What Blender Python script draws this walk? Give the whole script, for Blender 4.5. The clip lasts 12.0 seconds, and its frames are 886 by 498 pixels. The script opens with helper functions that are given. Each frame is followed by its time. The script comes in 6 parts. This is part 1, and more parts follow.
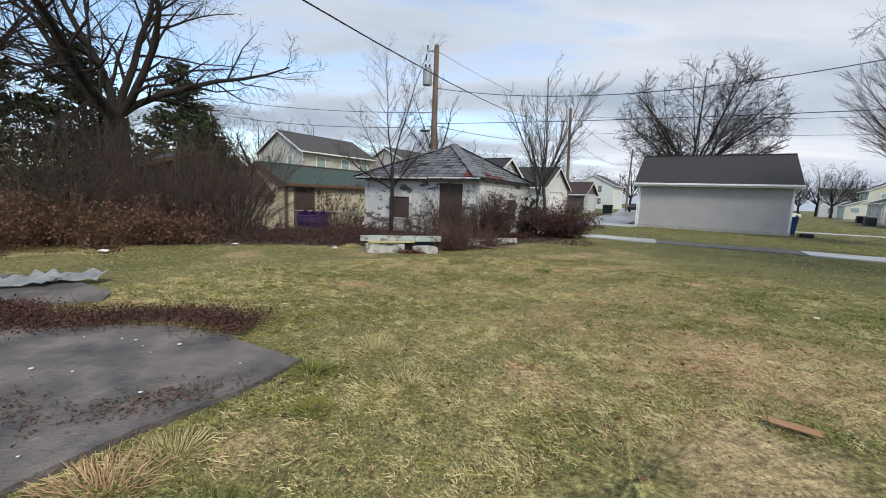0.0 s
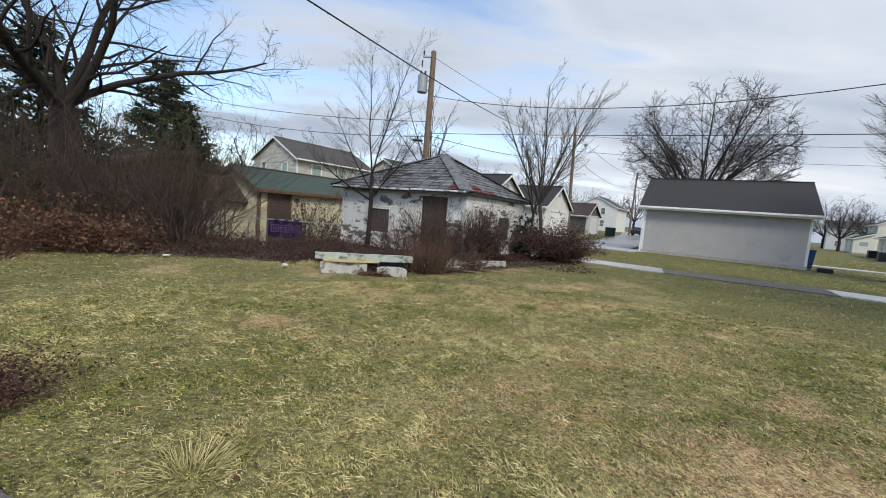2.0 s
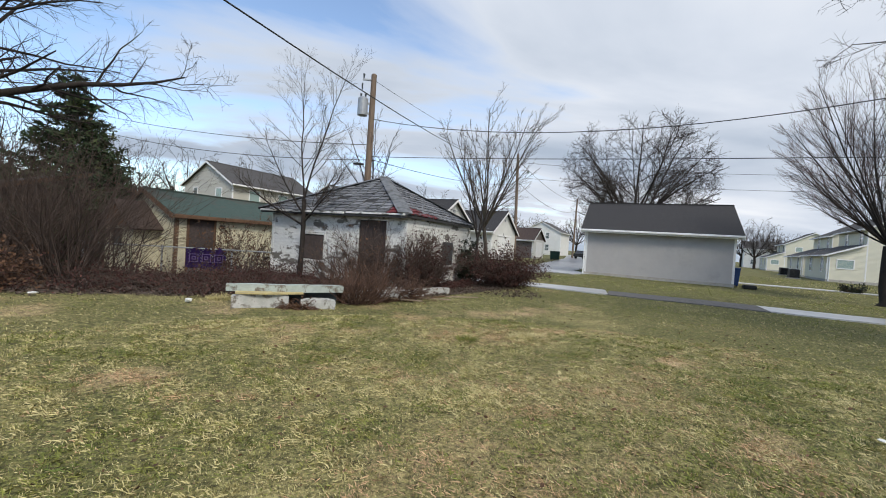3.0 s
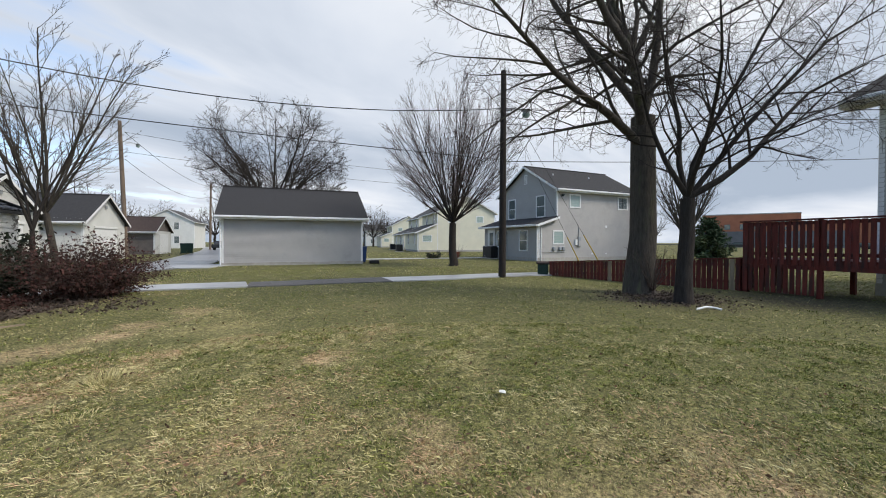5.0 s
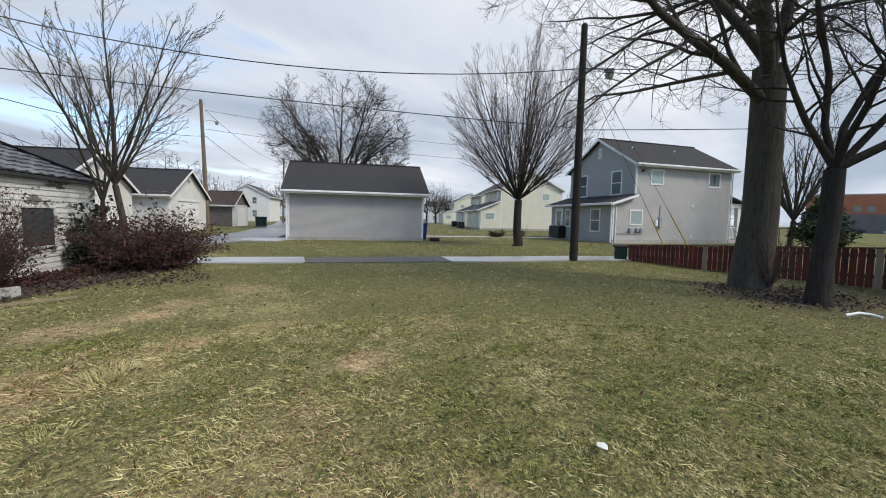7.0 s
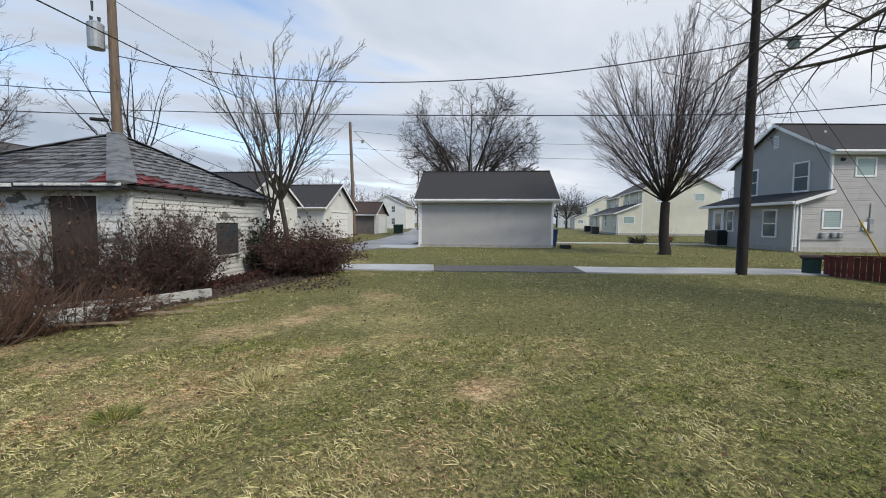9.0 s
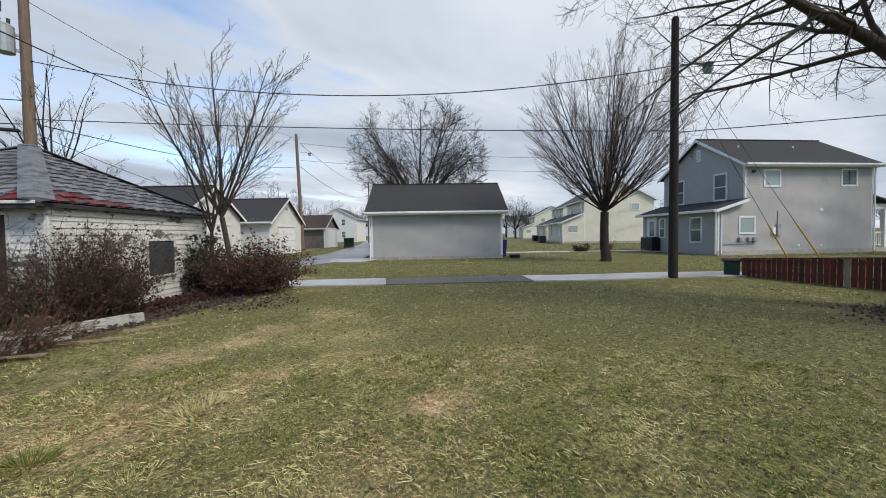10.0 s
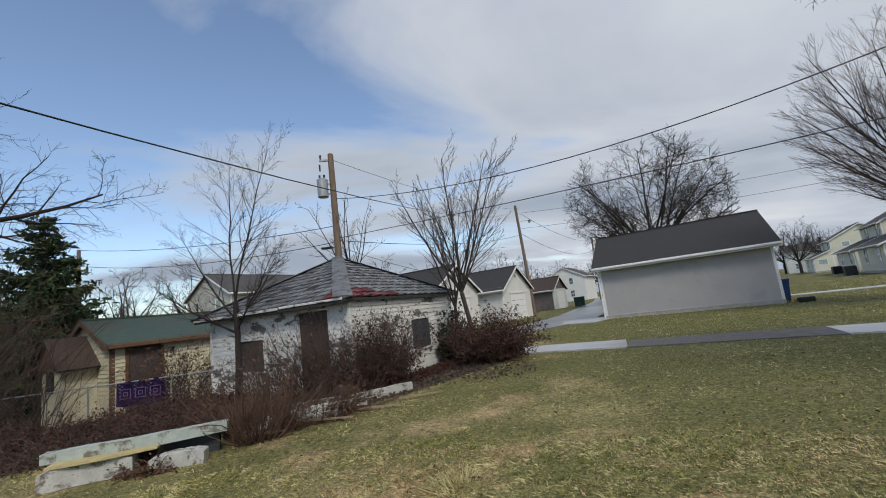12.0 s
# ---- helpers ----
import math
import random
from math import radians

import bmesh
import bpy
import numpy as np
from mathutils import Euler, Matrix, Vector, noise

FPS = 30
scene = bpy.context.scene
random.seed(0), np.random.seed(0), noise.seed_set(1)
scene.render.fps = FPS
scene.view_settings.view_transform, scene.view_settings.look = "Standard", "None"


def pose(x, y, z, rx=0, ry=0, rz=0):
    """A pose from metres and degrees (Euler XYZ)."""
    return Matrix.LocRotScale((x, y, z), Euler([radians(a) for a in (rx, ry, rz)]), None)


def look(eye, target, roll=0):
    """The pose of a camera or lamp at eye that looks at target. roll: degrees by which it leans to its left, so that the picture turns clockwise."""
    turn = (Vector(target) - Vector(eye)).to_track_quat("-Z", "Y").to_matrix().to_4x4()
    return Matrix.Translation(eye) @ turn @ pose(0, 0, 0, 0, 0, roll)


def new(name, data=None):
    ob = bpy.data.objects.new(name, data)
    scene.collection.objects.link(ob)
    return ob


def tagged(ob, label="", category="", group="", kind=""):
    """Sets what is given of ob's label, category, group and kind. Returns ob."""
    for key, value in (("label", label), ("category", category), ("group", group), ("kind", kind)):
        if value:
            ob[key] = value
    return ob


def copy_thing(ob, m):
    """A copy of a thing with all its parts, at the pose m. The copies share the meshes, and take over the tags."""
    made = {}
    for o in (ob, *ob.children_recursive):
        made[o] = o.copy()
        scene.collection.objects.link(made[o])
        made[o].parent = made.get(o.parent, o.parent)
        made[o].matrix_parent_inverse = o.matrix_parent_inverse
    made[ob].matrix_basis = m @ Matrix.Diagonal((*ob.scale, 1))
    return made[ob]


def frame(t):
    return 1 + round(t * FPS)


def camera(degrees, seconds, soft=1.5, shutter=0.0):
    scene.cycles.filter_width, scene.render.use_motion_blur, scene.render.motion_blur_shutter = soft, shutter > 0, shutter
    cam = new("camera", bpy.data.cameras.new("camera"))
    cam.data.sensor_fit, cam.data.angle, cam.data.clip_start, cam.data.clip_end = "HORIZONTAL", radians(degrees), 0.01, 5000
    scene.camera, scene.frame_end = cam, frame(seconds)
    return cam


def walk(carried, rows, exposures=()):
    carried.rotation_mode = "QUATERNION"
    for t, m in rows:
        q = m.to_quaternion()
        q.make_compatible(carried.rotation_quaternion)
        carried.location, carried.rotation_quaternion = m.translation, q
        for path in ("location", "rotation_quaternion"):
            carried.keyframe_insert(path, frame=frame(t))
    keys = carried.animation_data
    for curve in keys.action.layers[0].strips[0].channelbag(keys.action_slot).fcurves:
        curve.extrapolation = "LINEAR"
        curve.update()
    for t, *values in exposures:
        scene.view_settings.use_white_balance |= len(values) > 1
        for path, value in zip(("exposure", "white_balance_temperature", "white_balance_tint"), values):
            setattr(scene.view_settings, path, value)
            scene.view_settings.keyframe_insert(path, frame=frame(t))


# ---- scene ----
cam = camera(95.3, 12.0, soft=1.0)
PATH = [
    (0, (-0.972, -1.838, 1.373), (-0.978, 0.145, 1.114), 2.3),
    (0.5, (-0.829, -1.412, 1.36), (-0.842, 0.571, 1.096), 2.9),
    (1, (-0.617, -1.055, 1.33), (-0.628, 0.928, 1.075), 3.3),
    (1.5, (-0.457, -0.693, 1.357), (-0.472, 1.294, 1.124), 3.9),
    (2, (-0.356, -0.301, 1.391), (-0.375, 1.691, 1.205), 4.8),
    (2.5, (-0.149, 0.004, 1.391), (-0.221, 1.998, 1.251), 5.1),
    (3, (-0.051, 0.407, 1.34), (0.162, 2.395, 1.304), 3.9),
    (3.2, (0.03, 0.622, 1.343), (0.559, 2.551, 1.354), 2.0),
    (3.5, (0.15, 0.775, 1.346), (1.13, 2.518, 1.403), 1.2),
    (3.7, (0.225, 0.861, 1.34), (1.421, 2.463, 1.409), 0.7),
    (5.3, (0.902, 1.645, 1.268), (2.516, 2.825, 1.228), 0.2),
    (5.5, (0.99, 1.715, 1.298), (2.587, 2.918, 1.251), -0.1),
    (6, (1.182, 1.926, 1.289), (2.761, 3.151, 1.218), -0.7),
    (6.5, (1.387, 2.164, 1.286), (2.958, 3.396, 1.174), 0.0),
    (7, (1.546, 2.192, 1.281), (2.955, 3.604, 1.133), 1.2),
    (7.5, (1.615, 2.264, 1.251), (2.755, 3.898, 1.075), 2.2),
    (7.7, (1.631, 2.305, 1.259), (2.678, 3.999, 1.08), 2.4),
    (9.3, (1.769, 2.456, 1.376), (2.671, 4.237, 1.257), 0.2),
    (9.5, (1.765, 2.446, 1.38), (2.722, 4.199, 1.273), -0.2),
    (10, (1.767, 2.409, 1.386), (2.873, 4.073, 1.313), -0.9),
    (10.5, (1.778, 2.382, 1.392), (2.933, 4.014, 1.402), -1.6),
    (11, (1.805, 2.445, 1.406), (2.783, 4.182, 1.566), -2.3),
    (11.5, (1.854, 2.513, 1.435), (2.434, 4.403, 1.741), -4.1),
    (12, (1.807, 2.403, 1.478), (1.909, 4.378, 1.776), -7.0),
]
walk(cam, [(t, look(eye, target, roll)) for t, eye, target, roll in PATH],
     exposures=[(0, -0.04), (2.5, -0.04), (3.5, -0.04), (5.5, -0.04), (7.5, -0.04), (9.5, -0.08), (10.5, -0.13), (11.2, -0.22), (12, -0.42)])

# ---- world, sun, exposure ----
scene.view_settings.exposure = 0.0
world = bpy.data.worlds.new("world")
scene.world = world
world.use_nodes = True
wn, wl = world.node_tree.nodes, world.node_tree.links
wn.clear()
SUN_ELEV, SUN_ROT = 46.0, 163.0


def wnode(kind, **values):
    n = wn.new(kind)
    for k, v in values.items():
        n.inputs[k].default_value = v
    return n


def wmath(op, a, b=0.0):
    n = wn.new("ShaderNodeMath")
    n.operation = op
    for i, v in enumerate((a, b)):
        if isinstance(v, (int, float)):
            n.inputs[i].default_value = v
        else:
            wl.new(v, n.inputs[i])
    return n.outputs[0]


def wramp(fac, stops):
    r = wn.new("ShaderNodeValToRGB")
    while len(r.color_ramp.elements) < len(stops):
        r.color_ramp.elements.new(0.5)
    for e, (p, c) in zip(r.color_ramp.elements, stops):
        e.position, e.color = p, (*c, 1)
    wl.new(fac, r.inputs[0])
    return r.outputs[0]


wcoord = wn.new("ShaderNodeTexCoord")
wsep = wn.new("ShaderNodeSeparateXYZ")
wl.new(wcoord.outputs["Generated"], wsep.inputs[0])
wz = wmath("ADD", wmath("MAXIMUM", wsep.outputs[2], 0.0), 0.16)
wcomb = wn.new("ShaderNodeCombineXYZ")
wl.new(wmath("DIVIDE", wsep.outputs[0], wz), wcomb.inputs[0])
wl.new(wmath("DIVIDE", wsep.outputs[1], wz), wcomb.inputs[1])
wmap = wn.new("ShaderNodeMapping")
wmap.inputs["Rotation"].default_value = (0, 0, 0.9)
wmap.inputs["Scale"].default_value = (0.55, 1.15, 1)
wmap.inputs["Location"].default_value = (0.8, 3.1, 0)
wl.new(wcomb.outputs[0], wmap.inputs[0])
wn1 = wnode("ShaderNodeTexNoise", Scale=0.75, Detail=9.0, Roughness=0.52, Distortion=0.5)
wn2 = wnode("ShaderNodeTexNoise", Scale=0.42, Detail=6.0, Roughness=0.5, Distortion=0.3)
wl.new(wmap.outputs[0], wn1.inputs["Vector"])
wl.new(wcomb.outputs[0], wn2.inputs["Vector"])
# cover is thinner towards the north-west and overhead
west = wmath("MULTIPLY", wsep.outputs[0], 0.23)
high = wmath("MULTIPLY", wsep.outputs[2], -0.10)
cover = wramp(wmath("ADD", wn1.outputs[0], wmath("ADD", west, high)), [(0.37, (0, 0, 0)), (0.50, (1, 1, 1))])
shade = wmath("ADD", wmath("MULTIPLY", wn2.outputs[0], 0.45), wmath("MULTIPLY", wn1.outputs[0], 0.55))
cloud = wramp(wmath("ADD", shade, wmath("ADD", wmath("MULTIPLY", wsep.outputs[2], -0.11), 0.03)), [(0.36, (1.0, 1.02, 1.06)), (0.48, (0.72, 0.78, 0.88)), (0.60, (0.46, 0.54, 0.66))])
sky = wn.new("ShaderNodeTexSky")
sky.sky_type, sky.sun_disc = "NISHITA", False
sky.sun_elevation, sky.sun_rotation = radians(SUN_ELEV), radians(SUN_ROT)
skyscale = wn.new("ShaderNodeVectorMath")
skyscale.operation = "SCALE"
skyscale.inputs["Scale"].default_value = 0.24
wl.new(sky.outputs[0], skyscale.inputs[0])
wmix = wn.new("ShaderNodeMix")
wmix.data_type = "RGBA"
wl.new(cover, wmix.inputs[0])
wl.new(skyscale.outputs[0], wmix.inputs[6])
wl.new(cloud, wmix.inputs[7])
wbg = wnode("ShaderNodeBackground", Strength=1.0)
wl.new(wmix.outputs[2], wbg.inputs[0])
wout = wn.new("ShaderNodeOutputWorld")
wl.new(wbg.outputs[0], wout.inputs[0])

sun_data = bpy.data.lights.new("sun", "SUN")
sun_data.energy, sun_data.angle, sun_data.color = 3.0, radians(16), (1.0, 0.94, 0.84)
sun = new("sun", sun_data)
el, ro = radians(SUN_ELEV), radians(SUN_ROT)
sun.matrix_world = look((0, 0, 30), (-math.sin(ro) * math.cos(el), -math.cos(ro) * math.cos(el), 30 - math.sin(el)))


# ---- materials ----
MATS = {}


def mat(name, c1, c2=None, scale=3.0, rough=0.8, bump=0.15, bscale=40.0, c3=None, s3=0.6, f3=(0.52, 0.62), vary=0.0, stretch=(1, 1, 1), metal=0.0, spec=0.3, lap=0.0, island=False):
    """Two-tone noise, a third stain colour at a larger scale, relief at bscale, per-object variation, and lap lines every lap metres."""
    m = bpy.data.materials.new(name)
    m.use_nodes = True
    n, l = m.node_tree.nodes, m.node_tree.links
    b = n["Principled BSDF"]
    b.inputs["Roughness"].default_value = rough
    b.inputs["Metallic"].default_value = metal
    b.inputs["Specular IOR Level"].default_value = spec
    co = n.new("ShaderNodeNewGeometry").outputs["Position"]
    mp = n.new("ShaderNodeMapping")
    mp.inputs["Scale"].default_value = stretch
    l.new(co, mp.inputs[0])
    t = n.new("ShaderNodeTexNoise")
    t.inputs["Scale"].default_value, t.inputs["Detail"].default_value, t.inputs["Roughness"].default_value = scale, 6, 0.62
    l.new(mp.outputs[0], t.inputs["Vector"])
    r = n.new("ShaderNodeValToRGB")
    r.color_ramp.elements[0].position, r.color_ramp.elements[1].position = 0.35, 0.66
    r.color_ramp.elements[0].color, r.color_ramp.elements[1].color = (*c1, 1), (*(c2 or [v * 0.8 for v in c1]), 1)
    l.new(t.outputs[0], r.inputs[0])
    col = r.outputs[0]
    if c3:
        t3 = n.new("ShaderNodeTexNoise")
        t3.inputs["Scale"].default_value, t3.inputs["Detail"].default_value, t3.inputs["Roughness"].default_value = s3, 8, 0.68
        l.new(mp.outputs[0], t3.inputs["Vector"])
        r3 = n.new("ShaderNodeValToRGB")
        r3.color_ramp.elements[0].position, r3.color_ramp.elements[1].position = f3
        l.new(t3.outputs[0], r3.inputs[0])
        mx = n.new("ShaderNodeMix")
        mx.data_type = "RGBA"
        l.new(r3.outputs[0], mx.inputs[0])
        l.new(col, mx.inputs[6])
        mx.inputs[7].default_value = (*c3, 1)
        col = mx.outputs[2]
    if vary:
        src = n.new("ShaderNodeNewGeometry").outputs["Random Per Island"] if island else n.new("ShaderNodeObjectInfo").outputs["Random"]
        mr = n.new("ShaderNodeMapRange")
        mr.inputs[3].default_value, mr.inputs[4].default_value = 1 - vary, 1 + vary
        l.new(src, mr.inputs[0])
        hs = n.new("ShaderNodeHueSaturation")
        l.new(mr.outputs[0], hs.inputs["Value"])
        l.new(col, hs.inputs["Color"])
        col = hs.outputs[0]
    l.new(col, b.inputs["Base Color"])
    tb = n.new("ShaderNodeTexNoise")
    tb.inputs["Scale"].default_value, tb.inputs["Detail"].default_value = bscale, 5
    l.new(mp.outputs[0], tb.inputs["Vector"])
    bp = n.new("ShaderNodeBump")
    bp.inputs["Strength"].default_value, bp.inputs["Distance"].default_value = bump, 0.02
    l.new(tb.outputs[0], bp.inputs["Height"])
    l.new(bp.outputs[0], b.inputs["Normal"])
    MATS[name] = m
    return m


def glass_mat(name, colour, rough=0.06):
    m = mat(name, colour, colour, rough=rough, bump=0.02, bscale=3, spec=0.8)
    return m


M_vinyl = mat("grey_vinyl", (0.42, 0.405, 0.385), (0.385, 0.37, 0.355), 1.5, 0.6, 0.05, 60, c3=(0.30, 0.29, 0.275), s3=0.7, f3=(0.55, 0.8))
# same siding as grey_vinyl, its colour darkened for the shaded gable side
M_vinyl_shaded = mat("grey_vinyl_shaded", (0.385, 0.375, 0.36), (0.355, 0.345, 0.33), 1.5, 0.55, 0.05, 60)
M_cream = mat("cream_vinyl", (0.66, 0.63, 0.50), (0.60, 0.58, 0.46), 1.0, 0.6, 0.05, 60)
M_beige = mat("beige_vinyl", (0.47, 0.455, 0.40), (0.43, 0.415, 0.365), 1.0, 0.6, 0.05, 60)
M_yellowboard = mat("pale_yellow_boards", (0.62, 0.58, 0.42), (0.55, 0.51, 0.36), 3, 0.7, 0.1, 50, c3=(0.36, 0.32, 0.22), s3=1.4, f3=(0.56, 0.72))
M_whitewall = mat("white_wall", (0.66, 0.66, 0.63), (0.60, 0.60, 0.57), 1.0, 0.7, 0.05, 60, c3=(0.45, 0.44, 0.40), s3=0.6, f3=(0.58, 0.8))
M_white = mat("white_trim", (0.78, 0.78, 0.77), (0.70, 0.70, 0.69), 4, 0.5, 0.04, 60)
M_peel = mat("peeling_white_boards", (0.72, 0.72, 0.69), (0.60, 0.60, 0.57), 9, 0.8, 0.5, 60, c3=(0.15, 0.14, 0.125), s3=1.6, f3=(0.548, 0.585), stretch=(1, 1, 2.2), vary=0.06)
M_roofdark = mat("charcoal_shingles", (0.035, 0.034, 0.035), (0.048, 0.046, 0.046), 14, 0.95, 0.6, 90)
M_roofgrey = mat("grey_shingles", (0.085, 0.082, 0.08), (0.06, 0.058, 0.058), 12, 0.95, 0.6, 90)
M_roofbrown = mat("brown_shingles", (0.085, 0.06, 0.05), (0.06, 0.042, 0.036), 10, 0.95, 0.6, 90)
M_roofgreen = mat("green_shingles", (0.045, 0.075, 0.065), (0.06, 0.085, 0.075), 8, 0.95, 0.5, 90, c3=(0.07, 0.07, 0.06), s3=1.0)
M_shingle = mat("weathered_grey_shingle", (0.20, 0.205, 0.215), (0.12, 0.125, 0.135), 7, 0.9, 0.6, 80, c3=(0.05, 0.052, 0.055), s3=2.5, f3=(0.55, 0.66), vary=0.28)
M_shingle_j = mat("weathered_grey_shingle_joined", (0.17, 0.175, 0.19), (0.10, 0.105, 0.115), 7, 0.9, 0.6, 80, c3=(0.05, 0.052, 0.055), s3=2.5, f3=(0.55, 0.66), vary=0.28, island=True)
M_shingle_red = mat("exposed_red_shingle", (0.20, 0.035, 0.038), (0.10, 0.022, 0.025), 9, 0.9, 0.5, 80, c3=(0.10, 0.10, 0.105), s3=4, f3=(0.52, 0.6), vary=0.3)
M_tar = mat("roof_felt", (0.05, 0.05, 0.052), (0.035, 0.035, 0.037), 9, 0.95, 0.4, 60)
M_hip = mat("hip_roll", (0.17, 0.18, 0.19), (0.11, 0.115, 0.12), 6, 0.8, 0.3, 60, c3=(0.07, 0.07, 0.07), s3=3)
M_brownwall = mat("grey_brown_wall", (0.17, 0.145, 0.13), (0.13, 0.11, 0.10), 2, 0.85, 0.1, 40)
M_dark = mat("dark_inside", (0.02, 0.018, 0.017), (0.012, 0.011, 0.01), 5, 0.9, 0.1, 20)
M_olddoor = mat("old_brown_door", (0.085, 0.062, 0.052), (0.05, 0.038, 0.034), 6, 0.75, 0.3, 30, stretch=(4, 4, 0.6))
M_board = mat("dark_board_panel", (0.05, 0.062, 0.068), (0.038, 0.046, 0.052), 4, 0.7, 0.15, 30)
M_screen = mat("rusty_screen", (0.09, 0.07, 0.065), (0.055, 0.045, 0.042), 12, 0.8, 0.3, 70)
M_block = mat("concrete_footing", (0.42, 0.40, 0.36), (0.33, 0.31, 0.28), 5, 0.9, 0.4, 40)
M_slab = mat("weathered_slab", (0.135, 0.122, 0.112), (0.21, 0.185, 0.165), 2.6, 0.95, 0.8, 45, c3=(0.085, 0.082, 0.082), s3=1.4, f3=(0.44, 0.62), spec=0.12)
M_concrete = mat("wet_concrete", (0.44, 0.44, 0.44), (0.34, 0.34, 0.345), 1.2, 0.32, 0.1, 12, c3=(0.24, 0.24, 0.24), s3=0.8, f3=(0.5, 0.7), spec=0.5)
M_gravel = mat("dirty_asphalt", (0.10, 0.095, 0.09), (0.16, 0.15, 0.14), 6, 0.85, 0.5, 60)
M_alley = mat("wet_asphalt", (0.17, 0.17, 0.175), (0.12, 0.12, 0.125), 1.0, 0.28, 0.12, 20, c3=(0.24, 0.24, 0.245), s3=0.25, f3=(0.48, 0.6), spec=0.5)
M_bark = mat("grey_bark", (0.085, 0.072, 0.058), (0.045, 0.038, 0.032), 8, 0.95, 1.0, 24, stretch=(3, 3, 0.5), c3=(0.10, 0.105, 0.06), s3=1.5, f3=(0.55, 0.7))
M_bark_dark = mat("dark_bark", (0.040, 0.033, 0.028), (0.022, 0.018, 0.016), 8, 0.95, 1.0, 24, stretch=(3, 3, 0.5))
M_twig = mat("twigs", (0.085, 0.068, 0.055), (0.06, 0.048, 0.04), 3, 0.9, 0.0, 20)
M_twig_dark = mat("dark_twigs", (0.045, 0.036, 0.031), (0.03, 0.024, 0.021), 3, 0.9, 0.0, 20)
M_twig_far = mat("grey_twigs", (0.085, 0.072, 0.064), (0.06, 0.05, 0.045), 3, 0.9, 0.0, 20)
M_twig_buff = mat("reddish_buff_twigs", (0.125, 0.088, 0.08), (0.075, 0.055, 0.05), 2, 0.9, 0.0, 20)
M_stem = mat("bramble_stems", (0.13, 0.075, 0.052), (0.07, 0.043, 0.033), 5, 0.9, 0.0, 20, vary=0.3, island=True)
M_stem_dark = mat("brown_shrub_stems", (0.095, 0.068, 0.055), (0.05, 0.037, 0.031), 5, 0.9, 0.0, 20, vary=0.3, island=True)
M_leafred = mat("dry_dark_red_leaves", (0.075, 0.030, 0.024), (0.045, 0.022, 0.018), 5, 0.85, 0.0, 20, vary=0.4, island=True)
M_leafbrown = mat("dry_brown_leaves", (0.14, 0.075, 0.042), (0.09, 0.05, 0.03), 5, 0.85, 0.0, 20, vary=0.4, island=True)
M_ivy = mat("dark_ivy_leaves", (0.020, 0.030, 0.014), (0.014, 0.02, 0.01), 5, 0.7, 0.0, 20, vary=0.4, island=True)
M_needle = mat("pine_needles", (0.035, 0.060, 0.022), (0.022, 0.040, 0.018), 1.5, 0.8, 0.0, 20, vary=0.4, island=True, c3=(0.075, 0.085, 0.028), s3=0.8)
M_pole = mat("pole_wood", (0.20, 0.15, 0.11), (0.13, 0.095, 0.07), 5, 0.9, 0.5, 30, stretch=(4, 4, 0.4))
M_poledark = mat("dark_pole_wood", (0.035, 0.028, 0.025), (0.022, 0.018, 0.016), 5, 0.9, 0.5, 30, stretch=(4, 4, 0.4))
M_wire = mat("cable_black", (0.03, 0.03, 0.03), (0.025, 0.025, 0.025), 5, 0.6, 0.0, 30)
M_metal = mat("galvanised_grey", (0.35, 0.37, 0.39), (0.28, 0.30, 0.32), 8, 0.45, 0.05, 30, metal=0.3)
M_redwood = mat("red_stained_wood", (0.15, 0.026, 0.018), (0.085, 0.017, 0.013), 4, 0.6, 0.3, 40, stretch=(4, 4, 0.6), c3=(0.045, 0.02, 0.018), s3=1.5, f3=(0.5, 0.66), vary=0.3)
M_rawwood = mat("weathered_plank", (0.30, 0.23, 0.16), (0.22, 0.17, 0.12), 5, 0.85, 0.3, 40, stretch=(3, 3, 0.6))
M_brownwood = mat("raw_brown_board", (0.15, 0.085, 0.05), (0.10, 0.058, 0.035), 5, 0.85, 0.3, 40)
M_peelgreen = mat("peeling_pale_paint", (0.42, 0.47, 0.43), (0.33, 0.37, 0.34), 8, 0.7, 0.6, 60, c3=(0.16, 0.14, 0.11), s3=5.0, f3=(0.52, 0.60))
M_peelwhite = mat("flaking_white_paint", (0.50, 0.50, 0.47), (0.38, 0.38, 0.35), 8, 0.75, 0.6, 60, c3=(0.17, 0.15, 0.125), s3=5.5, f3=(0.52, 0.60))
M_straw_board = mat("yellowed_edge", (0.50, 0.42, 0.20), (0.38, 0.31, 0.16), 8, 0.8, 0.4, 60)
M_tin = mat("crumpled_sheet_metal", (0.55, 0.58, 0.57), (0.36, 0.38, 0.38), 6, 0.5, 0.2, 30, metal=0.1)
M_purple = mat("purple_cloth", (0.045, 0.022, 0.12), (0.03, 0.015, 0.085), 5, 0.95, 0.2, 60)
M_lilac = mat("lilac_pattern", (0.17, 0.12, 0.28), (0.13, 0.09, 0.22), 5, 0.95, 0.2, 60)
M_green_bin = mat("green_plastic", (0.010, 0.035, 0.026), (0.008, 0.028, 0.02), 5, 0.5, 0.05, 30)
M_black = mat("black_plastic", (0.012, 0.012, 0.013), (0.018, 0.018, 0.018), 5, 0.5, 0.05, 30)
M_blue = mat("blue_plastic", (0.02, 0.05, 0.16), (0.015, 0.04, 0.13), 5, 0.5, 0.05, 30)
M_brick = mat("orange_brick", (0.42, 0.16, 0.085), (0.34, 0.13, 0.07), 0.5, 0.9, 0.1, 10)
